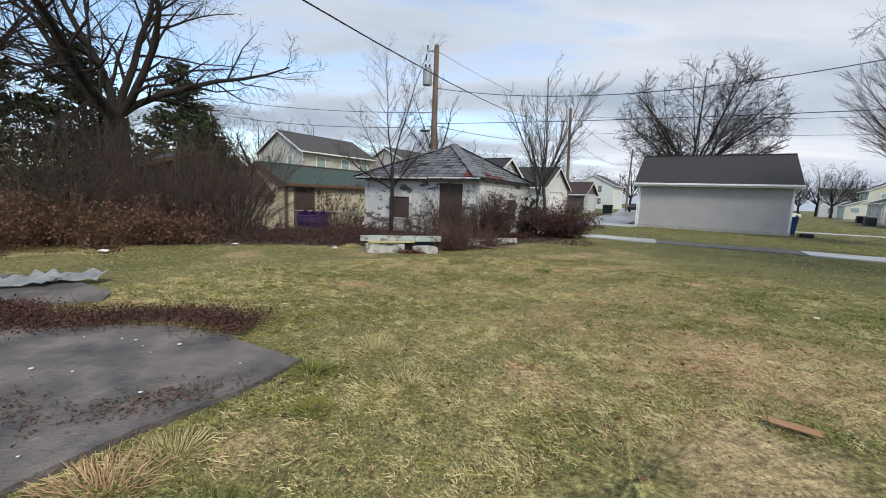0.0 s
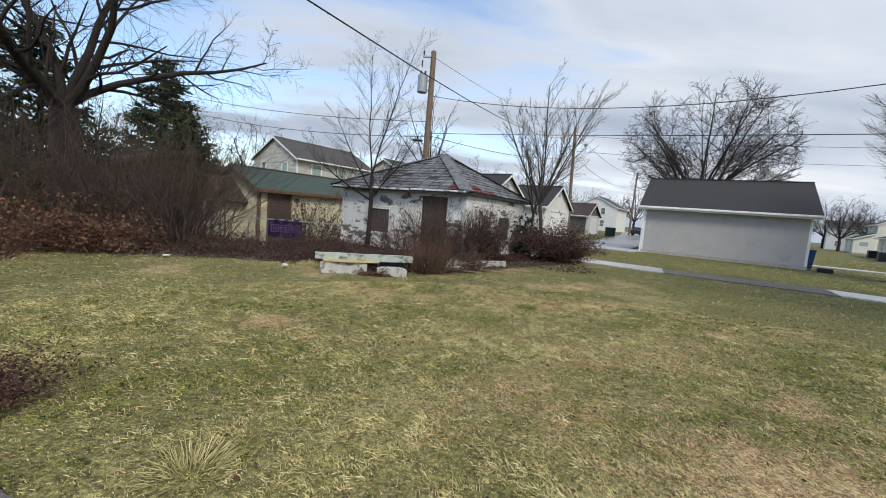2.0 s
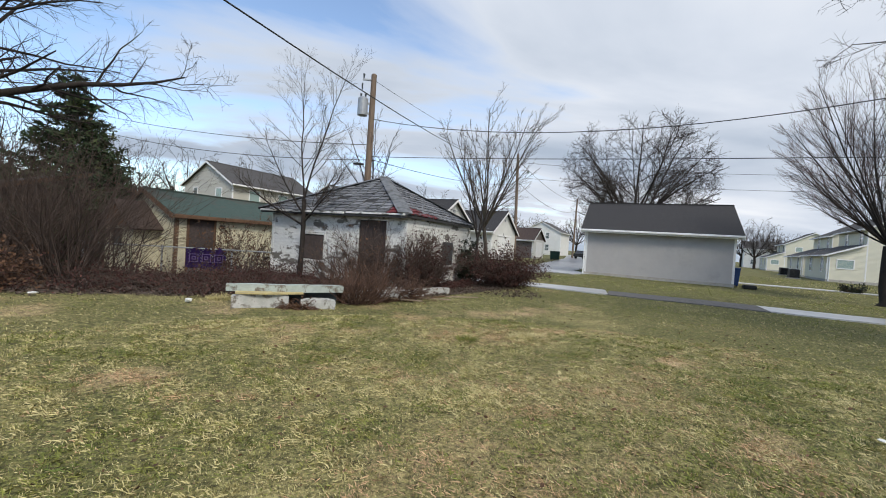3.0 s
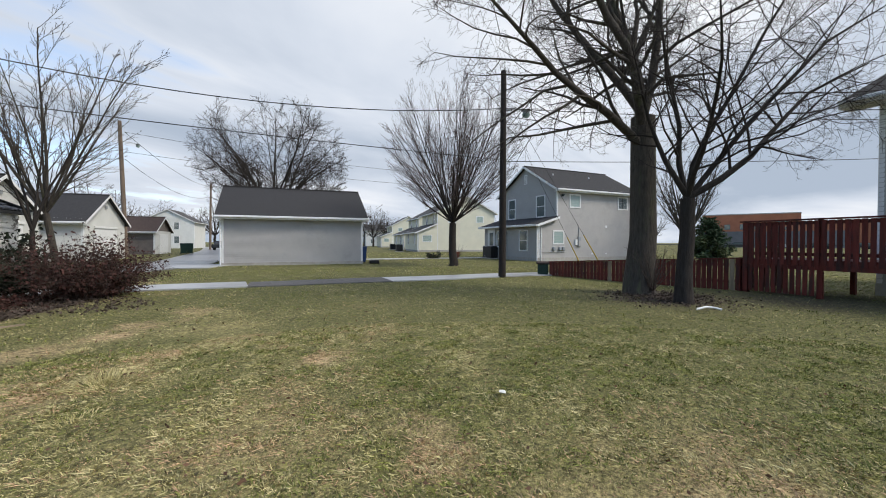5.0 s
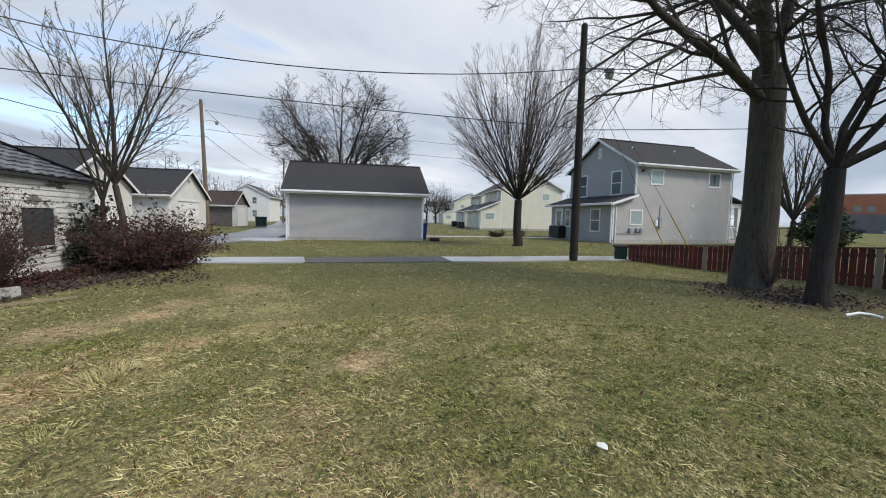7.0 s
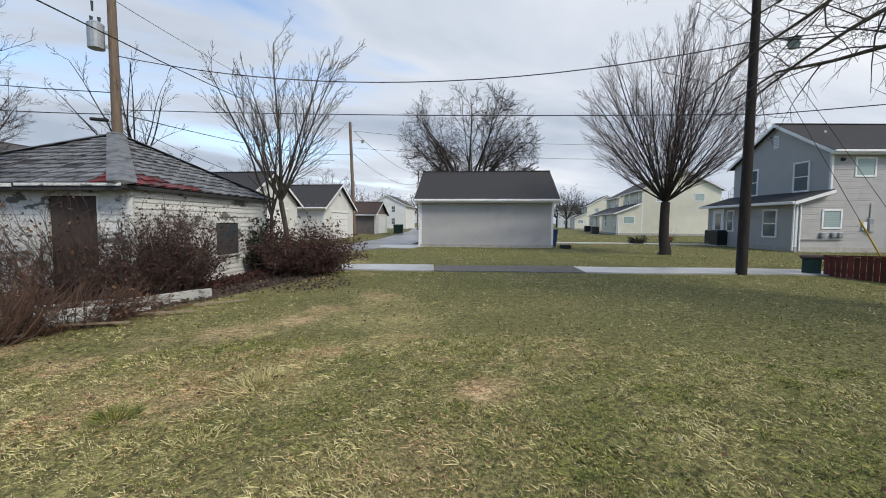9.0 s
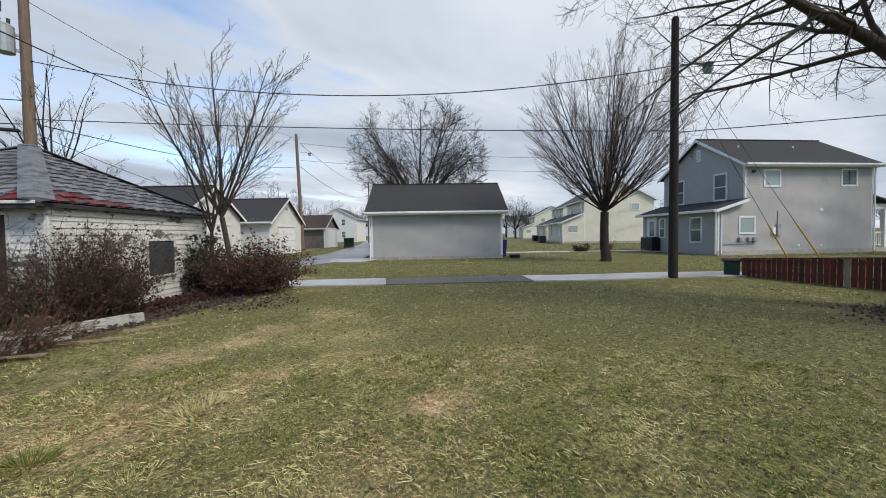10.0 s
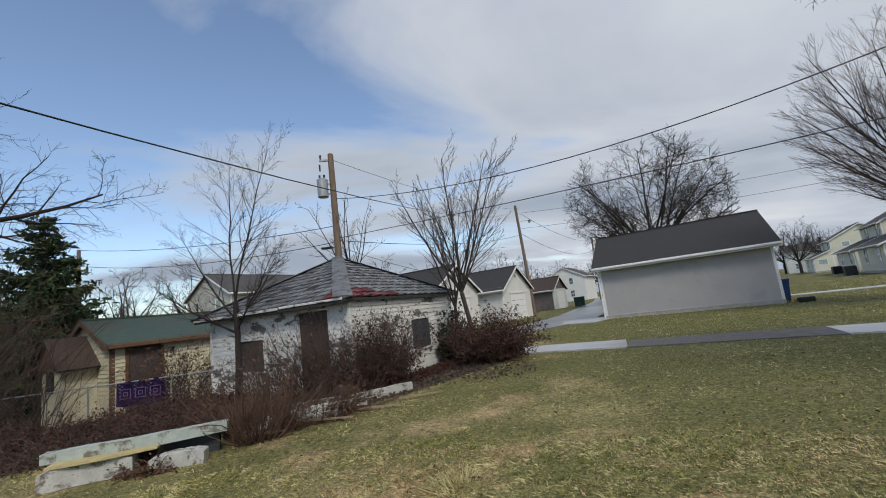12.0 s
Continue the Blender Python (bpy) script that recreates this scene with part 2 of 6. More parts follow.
M_brickgrey = mat("grey_brick", (0.16, 0.155, 0.16), (0.13, 0.125, 0.13), 0.5, 0.9, 0.1, 10)
M_terracotta = mat("terracotta", (0.28, 0.10, 0.06), (0.22, 0.08, 0.05), 5, 0.8, 0.1, 30)
M_carwhite = mat("white_car_paint", (0.62, 0.63, 0.64), (0.58, 0.59, 0.6), 2, 0.3, 0.0, 30, spec=0.6)
M_cardark = mat("dark_car_paint", (0.03, 0.032, 0.035), (0.025, 0.026, 0.03), 2, 0.25, 0.0, 30, spec=0.6)
M_tyre = mat("tyre_rubber", (0.015, 0.015, 0.015), (0.02, 0.02, 0.02), 2, 0.8, 0.1, 30)
M_glass = glass_mat("window_glass", (0.09, 0.115, 0.12))
M_blind = glass_mat("window_with_blind", (0.27, 0.36, 0.34), 0.15)
M_yellow = mat("yellow_sleeve", (0.55, 0.38, 0.04), (0.48, 0.33, 0.04), 5, 0.5, 0.0, 30)
M_paper = mat("pale_litter", (0.70, 0.70, 0.66), (0.6, 0.6, 0.57), 9, 0.8, 0.2, 30)
M_card = mat("wet_cardboard", (0.33, 0.19, 0.10), (0.26, 0.15, 0.08), 9, 0.9, 0.3, 30)
M_mulch = mat("dark_leaf_mulch", (0.085, 0.055, 0.042), (0.15, 0.10, 0.075), 22, 0.95, 1.0, 50, vary=0.3, island=True)
M_mulch_dark = mat("dark_bed_litter", (0.055, 0.042, 0.034), (0.11, 0.08, 0.062), 22, 0.95, 1.0, 50, vary=0.4, island=True)
M_green_blade = mat("green_grass", (0.105, 0.135, 0.030), (0.25, 0.25, 0.062), 6, 0.75, 0.0, 20, vary=0.35, island=True)
M_straw_blade = mat("straw_grass", (0.59, 0.51, 0.265), (0.36, 0.32, 0.13), 6, 0.8, 0.0, 20, vary=0.3, island=True)
M_brown_blade = mat("dead_brown_grass", (0.62, 0.42, 0.24), (0.34, 0.22, 0.125), 6, 0.85, 0.0, 20, vary=0.3, island=True)

# lawn ground: a mix by the same dryness that the blades follow, stored on the mesh
M_ground = mat("lawn_soil", (0.075, 0.080, 0.026), (0.205, 0.185, 0.066), 22, 0.95, 1.0, 45)


def ground_material():
    m = M_ground
    n, l = m.node_tree.nodes, m.node_tree.links
    b = n["Principled BSDF"]
    old = b.inputs["Base Color"].links[0].from_socket
    a = n.new("ShaderNodeAttribute")
    a.attribute_name = "cover"
    sep = n.new("ShaderNodeSeparateColor")
    l.new(a.outputs["Color"], sep.inputs[0])
    fine = n.new("ShaderNodeTexNoise")
    fine.inputs["Scale"].default_value, fine.inputs["Detail"].default_value, fine.inputs["Roughness"].default_value = 16, 8, 0.8
    l.new(n.new("ShaderNodeNewGeometry").outputs["Position"], fine.inputs["Vector"])

    def over(base, fac, colour, noisy=0.5):
        f = n.new("ShaderNodeMath")
        f.operation = "MULTIPLY_ADD"
        l.new(fine.outputs[0], f.inputs[0])
        f.inputs[1].default_value = noisy
        f.inputs[2].default_value = -noisy / 2
        g = n.new("ShaderNodeMath")
        g.operation, g.use_clamp = "ADD", True
        l.new(f.outputs[0], g.inputs[0])
        l.new(fac, g.inputs[1])
        h = n.new("ShaderNodeMath")
        h.operation = "MULTIPLY"
        l.new(g.outputs[0], h.inputs[0])
        l.new(fac, h.inputs[1])
        x = n.new("ShaderNodeMix")
        x.data_type, x.clamp_factor = "RGBA", True
        l.new(h.outputs[0], x.inputs[0])
        l.new(base, x.inputs[6])
        x.inputs[7].default_value = (*colour, 1)
        return x.outputs[2]

    c = over(old, sep.outputs[0], (0.36, 0.30, 0.13), 2.2)
    c = over(c, sep.outputs[1], (0.46, 0.33, 0.18), 1.6)
    c = over(c, sep.outputs[2], (0.065, 0.045, 0.035), 0.7)
    thin = n.new("ShaderNodeTexNoise")
    thin.inputs["Scale"].default_value, thin.inputs["Detail"].default_value, thin.inputs["Roughness"].default_value = 34, 8, 0.85
    l.new(n.new("ShaderNodeNewGeometry").outputs["Position"], thin.inputs["Vector"])
    tr = n.new("ShaderNodeMapRange")
    tr.inputs[1].default_value, tr.inputs[2].default_value = 0.38, 0.63
    tr.inputs[3].default_value, tr.inputs[4].default_value = 0.2, 1.75
    l.new(thin.outputs[0], tr.inputs[0])
    clump = n.new("ShaderNodeTexNoise")
    clump.inputs["Scale"].default_value, clump.inputs["Detail"].default_value, clump.inputs["Roughness"].default_value = 9, 8, 0.9
    l.new(n.new("ShaderNodeNewGeometry").outputs["Position"], clump.inputs["Vector"])
    cr = n.new("ShaderNodeMapRange")
    cr.inputs[1].default_value, cr.inputs[2].default_value = 0.38, 0.62
    cr.inputs[3].default_value, cr.inputs[4].default_value = 0.4, 1.5
    l.new(clump.outputs[0], cr.inputs[0])
    both = n.new("ShaderNodeMath")
    both.operation = "MULTIPLY"
    l.new(tr.outputs[0], both.inputs[0])
    l.new(cr.outputs[0], both.inputs[1])
    v = n.new("ShaderNodeVectorMath")
    v.operation = "SCALE"
    l.new(c, v.inputs[0])
    l.new(both.outputs[0], v.inputs[3])
    l.new(v.outputs[0], b.inputs["Base Color"])


ground_material()

# ---- helpers for building ----
ANG = -35.1
U = Vector((math.cos(radians(ANG)), math.sin(radians(ANG)), 0))
V = Vector((-U.y, U.x, 0))


def smooth(x):
    x = np.clip(x, 0, 1)
    return x * x * (3 - 2 * x)


def gz(x, y):
    """Ground height."""
    x, y = np.asarray(x, float), np.asarray(y, float)
    low = -0.5 * smooth((-3.2 - x) / 4) * smooth((y - 9.5) / 5) * (1 - smooth((y - 40) / 20))
    return low + 0.015 * np.sin(x * 0.9 + 1) * np.cos(y * 0.7)


def thing(name, x, y, z=0.0, turn=0.0, label="", category="", group="", kind=""):
    e = new(name)
    e.matrix_world = pose(x, y, z, 0, 0, turn)
    return tagged(e, label, category, group, kind)


def part(name, bm, material, parent, label="", kind="", at=None):
    if isinstance(bm, bpy.types.Mesh):
        me = bm
    else:
        me = bpy.data.meshes.new(name)
        bm.to_mesh(me)
        bm.free()
    if material and not me.materials:
        me.materials.append(material)
    ob = new(name, me)
    ob.parent = parent
    if at is not None:
        ob.matrix_basis = at
    return tagged(ob, label, kind=kind)


def lone(name, bm, material, label="", category="", kind="", group=""):
    ob = part(name, bm, material, None, label, kind)
    return tagged(ob, category=category, group=group)


def box(bm, x0, x1, y0, y1, z0, z1, m=None, bevel=0.0):
    r = bmesh.ops.create_cube(bm, size=1, matrix=Matrix.Translation(((x0 + x1) / 2, (y0 + y1) / 2, (z0 + z1) / 2)) @ Matrix.Diagonal((abs(x1 - x0), abs(y1 - y0), abs(z1 - z0), 1)))
    vs = r["verts"]
    if bevel:
        es = list({e for v in vs for e in v.link_edges})
        vs = bmesh.ops.bevel(bm, geom=es, offset=bevel, segments=1, affect="EDGES")["verts"]
        # all verts of the piece
    if m:
        bmesh.ops.transform(bm, matrix=m, verts=[v for v in vs if v.is_valid])
    return bm


def boxes(*items, bevel=0.0):
    bm = bmesh.new()
    for i in items:
        box(bm, *i, bevel=bevel)
    return bm


def prism(bm, pts, a, b, axis="y"):
    """A closed outline extruded from a to b along an axis. pts: (x, z) for y, (y, z) for x, (x, y) for z."""
    def at(p, k):
        return {"y": (p[0], k, p[1]), "x": (k, p[0], p[1]), "z": (p[0], p[1], k)}[axis]
    lo, hi = [bm.verts.new(at(p, a)) for p in pts], [bm.verts.new(at(p, b)) for p in pts]
    n = len(pts)
    bm.faces.new(lo)
    bm.faces.new(hi[::-1])
    for i in range(n):
        bm.faces.new((lo[i], hi[i], hi[(i + 1) % n], lo[(i + 1) % n]))
    bmesh.ops.recalc_face_normals(bm, faces=bm.faces)
    return bm


def cyl(bm, r0, r1, h, at=(0, 0, 0), segs=12, m=None):
    mm = Matrix.Translation((at[0], at[1], at[2] + h / 2))
    r = bmesh.ops.create_cone(bm, cap_ends=True, segments=segs, radius1=r0, radius2=r1, depth=h, matrix=(m @ mm) if m else mm)
    return bm


def raw_mesh(name, verts, faces_flat, loop_counts):
    """A mesh from arrays; loop_counts: corners of each face."""
    me = bpy.data.meshes.new(name)
    me.vertices.add(len(verts))
    me.vertices.foreach_set("co", np.asarray(verts, np.float32).ravel())
    me.loops.add(len(faces_flat))
    me.loops.foreach_set("vertex_index", np.asarray(faces_flat, np.int32))
    me.polygons.add(len(loop_counts))
    starts = np.concatenate([[0], np.cumsum(loop_counts)[:-1]])
    me.polygons.foreach_set("loop_start", np.asarray(starts, np.int32))
    me.update(calc_edges=True)
    me.validate()
    return me


def tube_mesh(name, lines, sides=3):
    """Tapered tubes along (points, radii), joined."""
    groups, packs = {}, []
    for p, r in lines:
        if p.ndim == 3:
            packs.append((p, r))
        else:
            groups.setdefault(len(p), []).append((p, r))
    packs += [(np.array([i[0] for i in g], float), np.array([i[1] for i in g], float)) for g in groups.values()]
    vs, fs, base = [], [], 0
    ang = np.arange(sides) * 2 * np.pi / sides
    for P, R in packs:
        k = P.shape[1]
        T = np.gradient(P, axis=1)
        T /= np.linalg.norm(T, axis=2, keepdims=True) + 1e-9
        ref = np.where(np.abs(T[:, :1, 2:3]) > 0.8, np.array([1.0, 0.1, 0]), np.array([0.05, 0.1, 1.0]))
        A = np.cross(T, np.broadcast_to(ref, T.shape))
        A /= np.linalg.norm(A, axis=2, keepdims=True) + 1e-9
        B = np.cross(T, A)
        ring = P[:, :, None] + R[:, :, None, None] * (A[:, :, None] * np.cos(ang)[:, None] + B[:, :, None] * np.sin(ang)[:, None])
        n = len(P)
        vs.append(ring.reshape(-1, 3))
        idx = base + np.arange(n * k * sides).reshape(n, k, sides)
        nx = np.roll(idx, -1, axis=2)
        q = np.stack([idx[:, :-1], nx[:, :-1], nx[:, 1:], idx[:, 1:]], -1)
        fs.append(q.reshape(-1, 4))
        base += n * k * sides
    F = np.concatenate(fs)
    me = raw_mesh(name, np.concatenate(vs), F.ravel(), np.full(len(F), 4))
    me.polygons.foreach_set("use_smooth", np.ones(len(me.polygons), bool))
    return me


def quad_mesh(name, centres, sizes, rng, flat=0.0, aspect=0.6):
    """Small leaf quads with random turns. flat: 0 any way, 1 lying."""
    n = len(centres)
    a = rng.normal(size=(n, 3))
    a[:, 2] *= 1 - flat
    a /= np.linalg.norm(a, axis=1, keepdims=True)
    b = rng.normal(size=(n, 3))
    b[:, 2] *= 1 - flat
    b -= a * (a * b).sum(1, keepdims=True)
    b /= np.linalg.norm(b, axis=1, keepdims=True) + 1e-9
    s = np.asarray(sizes)[:, None]
    C = np.asarray(centres)
    v = np.stack([C - a * s, C - b * s * aspect, C + a * s, C + b * s * aspect], 1).reshape(-1, 3)
    f = np.arange(4 * n)
    return raw_mesh(name, v, f, np.full(n, 4))


# ---- ground ----
PATCHES = [(3.55, 5.14, 0.24, 1.4), (3.42, 6.8, 0.3, .6), (2.45, 8.3, 0.3, .8), (2.1, 4.2, 0.9, .45), (0.6, 2.6, 0.8, .5), (1.9, 1.6, 0.9, .9), (1.0, 3.6, 0.6, .4), (1.2, 6.3, 0.8, .5), (3.0, 1.6, 0.9, .6), (-0.2, 4.6, 0.7, .35), (4.7, 5.8, 0.7, .3), (6.5, 7.6, 0.7, .3), (-2.0, 0.2, 0.22, .8), (1.6, 3.0, 0.5, .4)]
MUD = [(11.2, 2.9, 2.0, .85), (3.2, 11.8, 1.3, .5), (12.6, 0.4, 2.2, .8), (-5.5, 1.6, 1.2, .5)]
SLAB_A = [(-6.6, 2.1), (-4.9, 1.75), (-3.6, 1.95), (-2.9, 1.72), (-2.45, 1.45), (-2.08, 1.27), (-2.3, .72), (-2.62, .3), (-2.8, -.1), (-2.95, -.5), (-3.3, -2.2), (-7.2, -1.9)]
SLAB_B = [(-9.5, 5.0), (-7.2, 3.75), (-5.9, 3.5), (-5.15, 3.1), (-4.9, 2.7), (-5.6, 2.25), (-9.0, 1.9)]


def inside(poly, x, y):
    x, y = np.asarray(x, float), np.asarray(y, float)
    r = np.zeros(x.shape, bool)
    for (x0, y0), (x1, y1) in zip(poly, poly[1:] + poly[:1]):
        r ^= ((y0 > y) != (y1 > y)) & (x < (x1 - x0) * (y - y0) / ((y1 - y0) or 1e-9) + x0)
    return r


LATTICE = np.random.default_rng(3).random((256, 256)) * 2 - 1


def vnoise(x, y, f, s):
    """Smooth random values between -1 and 1."""
    a, b = x * f + 37.3 * s + 500, y * f + 11.9 * s + 500
    i, j = np.floor(a).astype(int), np.floor(b).astype(int)
    u, v = smooth(a - i), smooth(b - j)
    i, j = i % 255, j % 255
    return (LATTICE[i, j] * (1 - u) + LATTICE[i + 1, j] * u) * (1 - v) + (LATTICE[i, j + 1] * (1 - u) + LATTICE[i + 1, j + 1] * u) * v


def wobble(x, y, f, s):
    x, y = np.asarray(x, float), np.asarray(y, float)
    x, y = x * 0.84 + y * 0.54, y * 0.84 - x * 0.54
    return 0.75 * vnoise(x, y, f * 0.5, s) + 0.5 * vnoise(x, y, f * 1.1, s + 2) + 0.3 * vnoise(x, y, f * 2.3, s + 5)


def dryness(x, y):
    """Straw, dead brown and bare shares of the lawn at a place."""
    x, y = np.asarray(x, float), np.asarray(y, float)
    near = 1 - smooth((x * 0.9 - y * 0.10 - 1.6) / 4)
    straw = np.clip(-0.05 + 0.52 * near + 0.40 * wobble(x, y, 1.3, 1.0) + 0.25 * wobble(x, y, 4.5, 2.0), 0, 1)
    brown = np.zeros_like(x)
    for cx, cy, r, a in PATCHES:
        brown = np.maximum(brown, a * np.exp(-(((x - cx) / r / 1.4) ** 2 + ((y - cy) / r) ** 2) ** 1.4) * (1 + .5 * wobble(x, y, 5, cx)))
    brown = np.maximum(brown, 0.75 * smooth((wobble(x, y, 1.7, 9.0) - 0.42) / 0.4) * near)
    bare = np.zeros_like(x)
    for cx, cy, r, a in MUD:
        bare = np.maximum(bare, a * np.exp(-(((x - cx) / r) ** 2 + ((y - cy) / r) ** 2) ** 1.5))
    line = 7.6 + 0.33 * np.clip(x + 6, -6, 8) + 0.25 * wobble(x, y, 2, 4)
    line = np.where(x > -1, 7.9 + 1.0 * (x + 1), line)
    bare = np.maximum(bare, 0.95 * smooth((y - line) / 0.5) * (x < 3.6) * (y < 22) * (x > -30))
    return straw, np.clip(brown, 0, 1), np.clip(bare, 0, 1)


def make_ground():
    xs = np.unique(np.concatenate([np.linspace(-12, 24, 181), np.linspace(-60, 80, 71), [-1500, -600, -250, -120, 120, 250, 600, 1500]]))
    ys = np.unique(np.concatenate([np.linspace(-8, 26, 171), np.linspace(-60, 110, 86), [-1500, -600, -250, -120, 160, 300, 700, 1500]]))
    X, Y = np.meshgrid(xs, ys, indexing="ij")
    Z = gz(X, Y)
    n, m = X.shape
    idx = np.arange(n * m).reshape(n, m)
    q = np.stack([idx[:-1, :-1], idx[1:, :-1], idx[1:, 1:], idx[:-1, 1:]], -1).reshape(-1, 4)
    me = raw_mesh("ground", np.stack([X, Y, Z], -1).reshape(-1, 3), q.ravel(), np.full(len(q), 4))
    s, b, k = dryness(X.ravel(), Y.ravel())
    thatch = 1 - smooth((np.hypot(X.ravel() - 0.9, Y.ravel() - 2.7) - 4.6) / 1.6)
    col = np.stack([s * 0.8, b, k, thatch], -1).astype(np.float32)
    a = me.attributes.new("cover", "FLOAT_COLOR", "POINT")
    a.data.foreach_set("color", col.ravel())
    me.polygons.foreach_set("use_smooth", np.ones(len(me.polygons), bool))
    return part("ground", me, M_ground, None, "patchy winter lawn of green and straw grass", "structure")


ground = make_ground()


def flat_piece(name, poly, h, material, label, skirt=0.25, category="", kind="structure"):
    fine = []
    for (x0, y0), (x1, y1) in zip(poly, poly[1:] + poly[:1]):
        n = max(1, int(math.hypot(x1 - x0, y1 - y0) / 0.07))
        for i in range(n):
            x, y = x0 + (x1 - x0) * i / n, y0 + (y1 - y0) * i / n
            fine.append((x + 0.02 * float(wobble(x, y, 9, 3)), y + 0.02 * float(wobble(x, y, 9, 6))))
    poly = fine
    bm = bmesh.new()
    prism(bm, poly, h - skirt, h, "z")
    return lone(name, bm, material, label, category, kind)


def strip(name, pts, width, z, material, label):
    """A paved strip of thin slabs along a line."""
    bm = bmesh.new()
    rows = []
    for i, p in enumerate(pts):
        a, c = Vector(pts[max(i - 1, 0)]), Vector(pts[min(i + 1, len(pts) - 1)])
        d = (c - a).normalized()
        nrm = Vector((-d.y, d.x))
        w = width[i] / 2
        rows.append([(p[0] + nrm.x * w, p[1] + nrm.y * w), (p[0] - nrm.x * w, p[1] - nrm.y * w)])
    top = [[bm.verts.new((x, y, float(gz(x, y)) + z)) for x, y in r] for r in rows]
    low = [[bm.verts.new((x, y, float(gz(x, y)) - 0.15)) for x, y in r] for r in rows]
    for i in range(len(pts) - 1):
        bm.faces.new((top[i][1], top[i + 1][1], top[i + 1][0], top[i][0]))
        bm.faces.new((top[i][0], top[i + 1][0], low[i + 1][0], low[i][0]))
        bm.faces.new((low[i][1], low[i + 1][1], top[i + 1][1], top[i][1]))
    bm.faces.new((top[0][1], top[0][0], low[0][0], low[0][1]))
    bm.faces.new((top[-1][0], top[-1][1], low[-1][1], low[-1][0]))
    bmesh.ops.recalc_face_normals(bm, faces=bm.faces)
    return lone(name, bm, material, label, kind="structure")


def along(a, b, n):
    return [(a[0] + (b[0] - a[0]) * i / n, a[1] + (b[1] - a[1]) * i / n) for i in range(n + 1)]


slab_a = flat_piece("pavement", SLAB_A, 0.028, M_slab, "cracked dark weathered concrete slab in the lawn")
slab_b = flat_piece("pavement", SLAB_B, 0.028, M_slab, "dark weathered concrete slab behind the leaf strip")
pth = strip("pavement", along((-2, 17.6), (7.0, 13.4), 6), [1.6] * 7, 0.035, M_concrete, "wet pale concrete footpath across the lawn")
pth2 = strip("pavement", along((7.0, 13.3), (10.6, 11.1), 6), [1.5] * 7, 0.03, M_gravel, "dirty asphalt patch of the footpath")
pth3 = strip("pavement", along((10.6, 11.1), (16.6, 7.6), 6), [1.35] * 7, 0.035, M_concrete, "wet pale concrete footpath ending at the fence")
alley = strip("road", [(-9, 26.2), (0, 24.5), (5.5, 22.6), (9.0, 25.4), (13, 32), (19, 44), (27, 60), (38, 85), (48, 110)], [3.2, 3.2, 3.6, 3.8, 3.6, 3.6, 3.6, 3.6, 3.6], 0.03, M_alley, "wet grey asphalt alley between garages")
apron = strip("pavement", along((8.6, 23.2), (11.2, 25.4), 2), [3.2] * 3, 0.034, M_concrete, "pale concrete apron between alley and garage")
walk2 = strip("pavement", along((19.5, 25.3), (40, 11.0), 8), [1.2] * 9, 0.03, M_concrete, "narrow pale concrete path beyond the grass")


# ---- building parts ----
def courses(bm, x0, x1, z0, z1, step, face="y", at=0.0, outline=None, only=None, tilt=0.024, holes=()):
    """Lap boards on a wall facing -y (or -x when face is 'x'). outline(z) gives the ends at a height."""
    z = z0
    i = 0
    while z < z1 - 0.01:
        h = min(step, z1 - z)
        a, b = (x0, x1) if outline is None else outline(z + h * 0.5)
        cuts = [(a, b)]
        for hx0, hx1, hz0, hz1 in holes:
            if z + h > hz0 and z < hz1:
                cuts = [c for (s, e) in cuts for c in ((s, min(e, hx0)), (max(s, hx1), e)) if c[1] - c[0] > 0.03]
        for s, e in cuts:
            if e - s > 0.03:
                pts = [(at - tilt, z), (at - 0.002, z + h), (at + 0.012, z + h), (at + 0.012, z)]
                if face == "y":
                    prism_fast(bm, [(s, p[0], p[1]) for p in pts], [(e, p[0], p[1]) for p in pts])
                else:
                    prism_fast(bm, [(p[0], s, p[1]) for p in pts], [(p[0], e, p[1]) for p in pts])
        z += step
        i += 1
    return bm


def prism_fast(bm, lo, hi):
    a, b = [bm.verts.new(p) for p in lo], [bm.verts.new(p) for p in hi]
    n = len(a)
    f = [bm.faces.new(a), bm.faces.new(b[::-1])]
    f += [bm.faces.new((a[i], b[i], b[(i + 1) % n], a[(i + 1) % n])) for i in range(n)]
    return f


def finish(bm):
    bmesh.ops.recalc_face_normals(bm, faces=bm.faces)
    return bm


FACE = {"front": lambda x, z: Matrix.Translation((x, 0, z)), "left": lambda x, z: Matrix.Translation((0, x, z)) @ Matrix.Rotation(radians(-90), 4, "Z")}


def window(parent, m, w, h, pane=None, name="window", trim=None, double=True, blank=False):
    """A framed window; m places its lower middle on the wall, -y outwards."""
    t = 0.09
    bm = bmesh.new()
    for b in ((-w / 2, -w / 2 + t, -0.05, 0.02, 0, h), (w / 2 - t, w / 2, -0.05, 0.02, 0, h), (-w / 2 + t, w / 2 - t, -0.05, 0.02, h - t, h), (-w / 2 + t, w / 2 - t, -0.05, 0.02, 0, t)):
        box(bm, *b, bevel=0.006)
    f = part(name, bm, trim or M_white, parent, "white framed window", at=m)
    if double:
        bm = boxes((-w / 2 + t, w / 2 - t, -0.035, 0.0, h / 2 - 0.025, h / 2 + 0.025))
        part("sash_rail", bm, trim or M_white, f)
    n = 2 if double else 1
    for i in range(n):
        z0, z1 = t + (h - 2 * t) * i / n, t + (h - 2 * t) * (i + 1) / n
        bm = boxes((-w / 2 + t, w / 2 - t, -0.022, -0.012, z0, z1))
        part("pane", bm, (pane or M_glass) if i == 0 or not pane else pane, f)
    return f


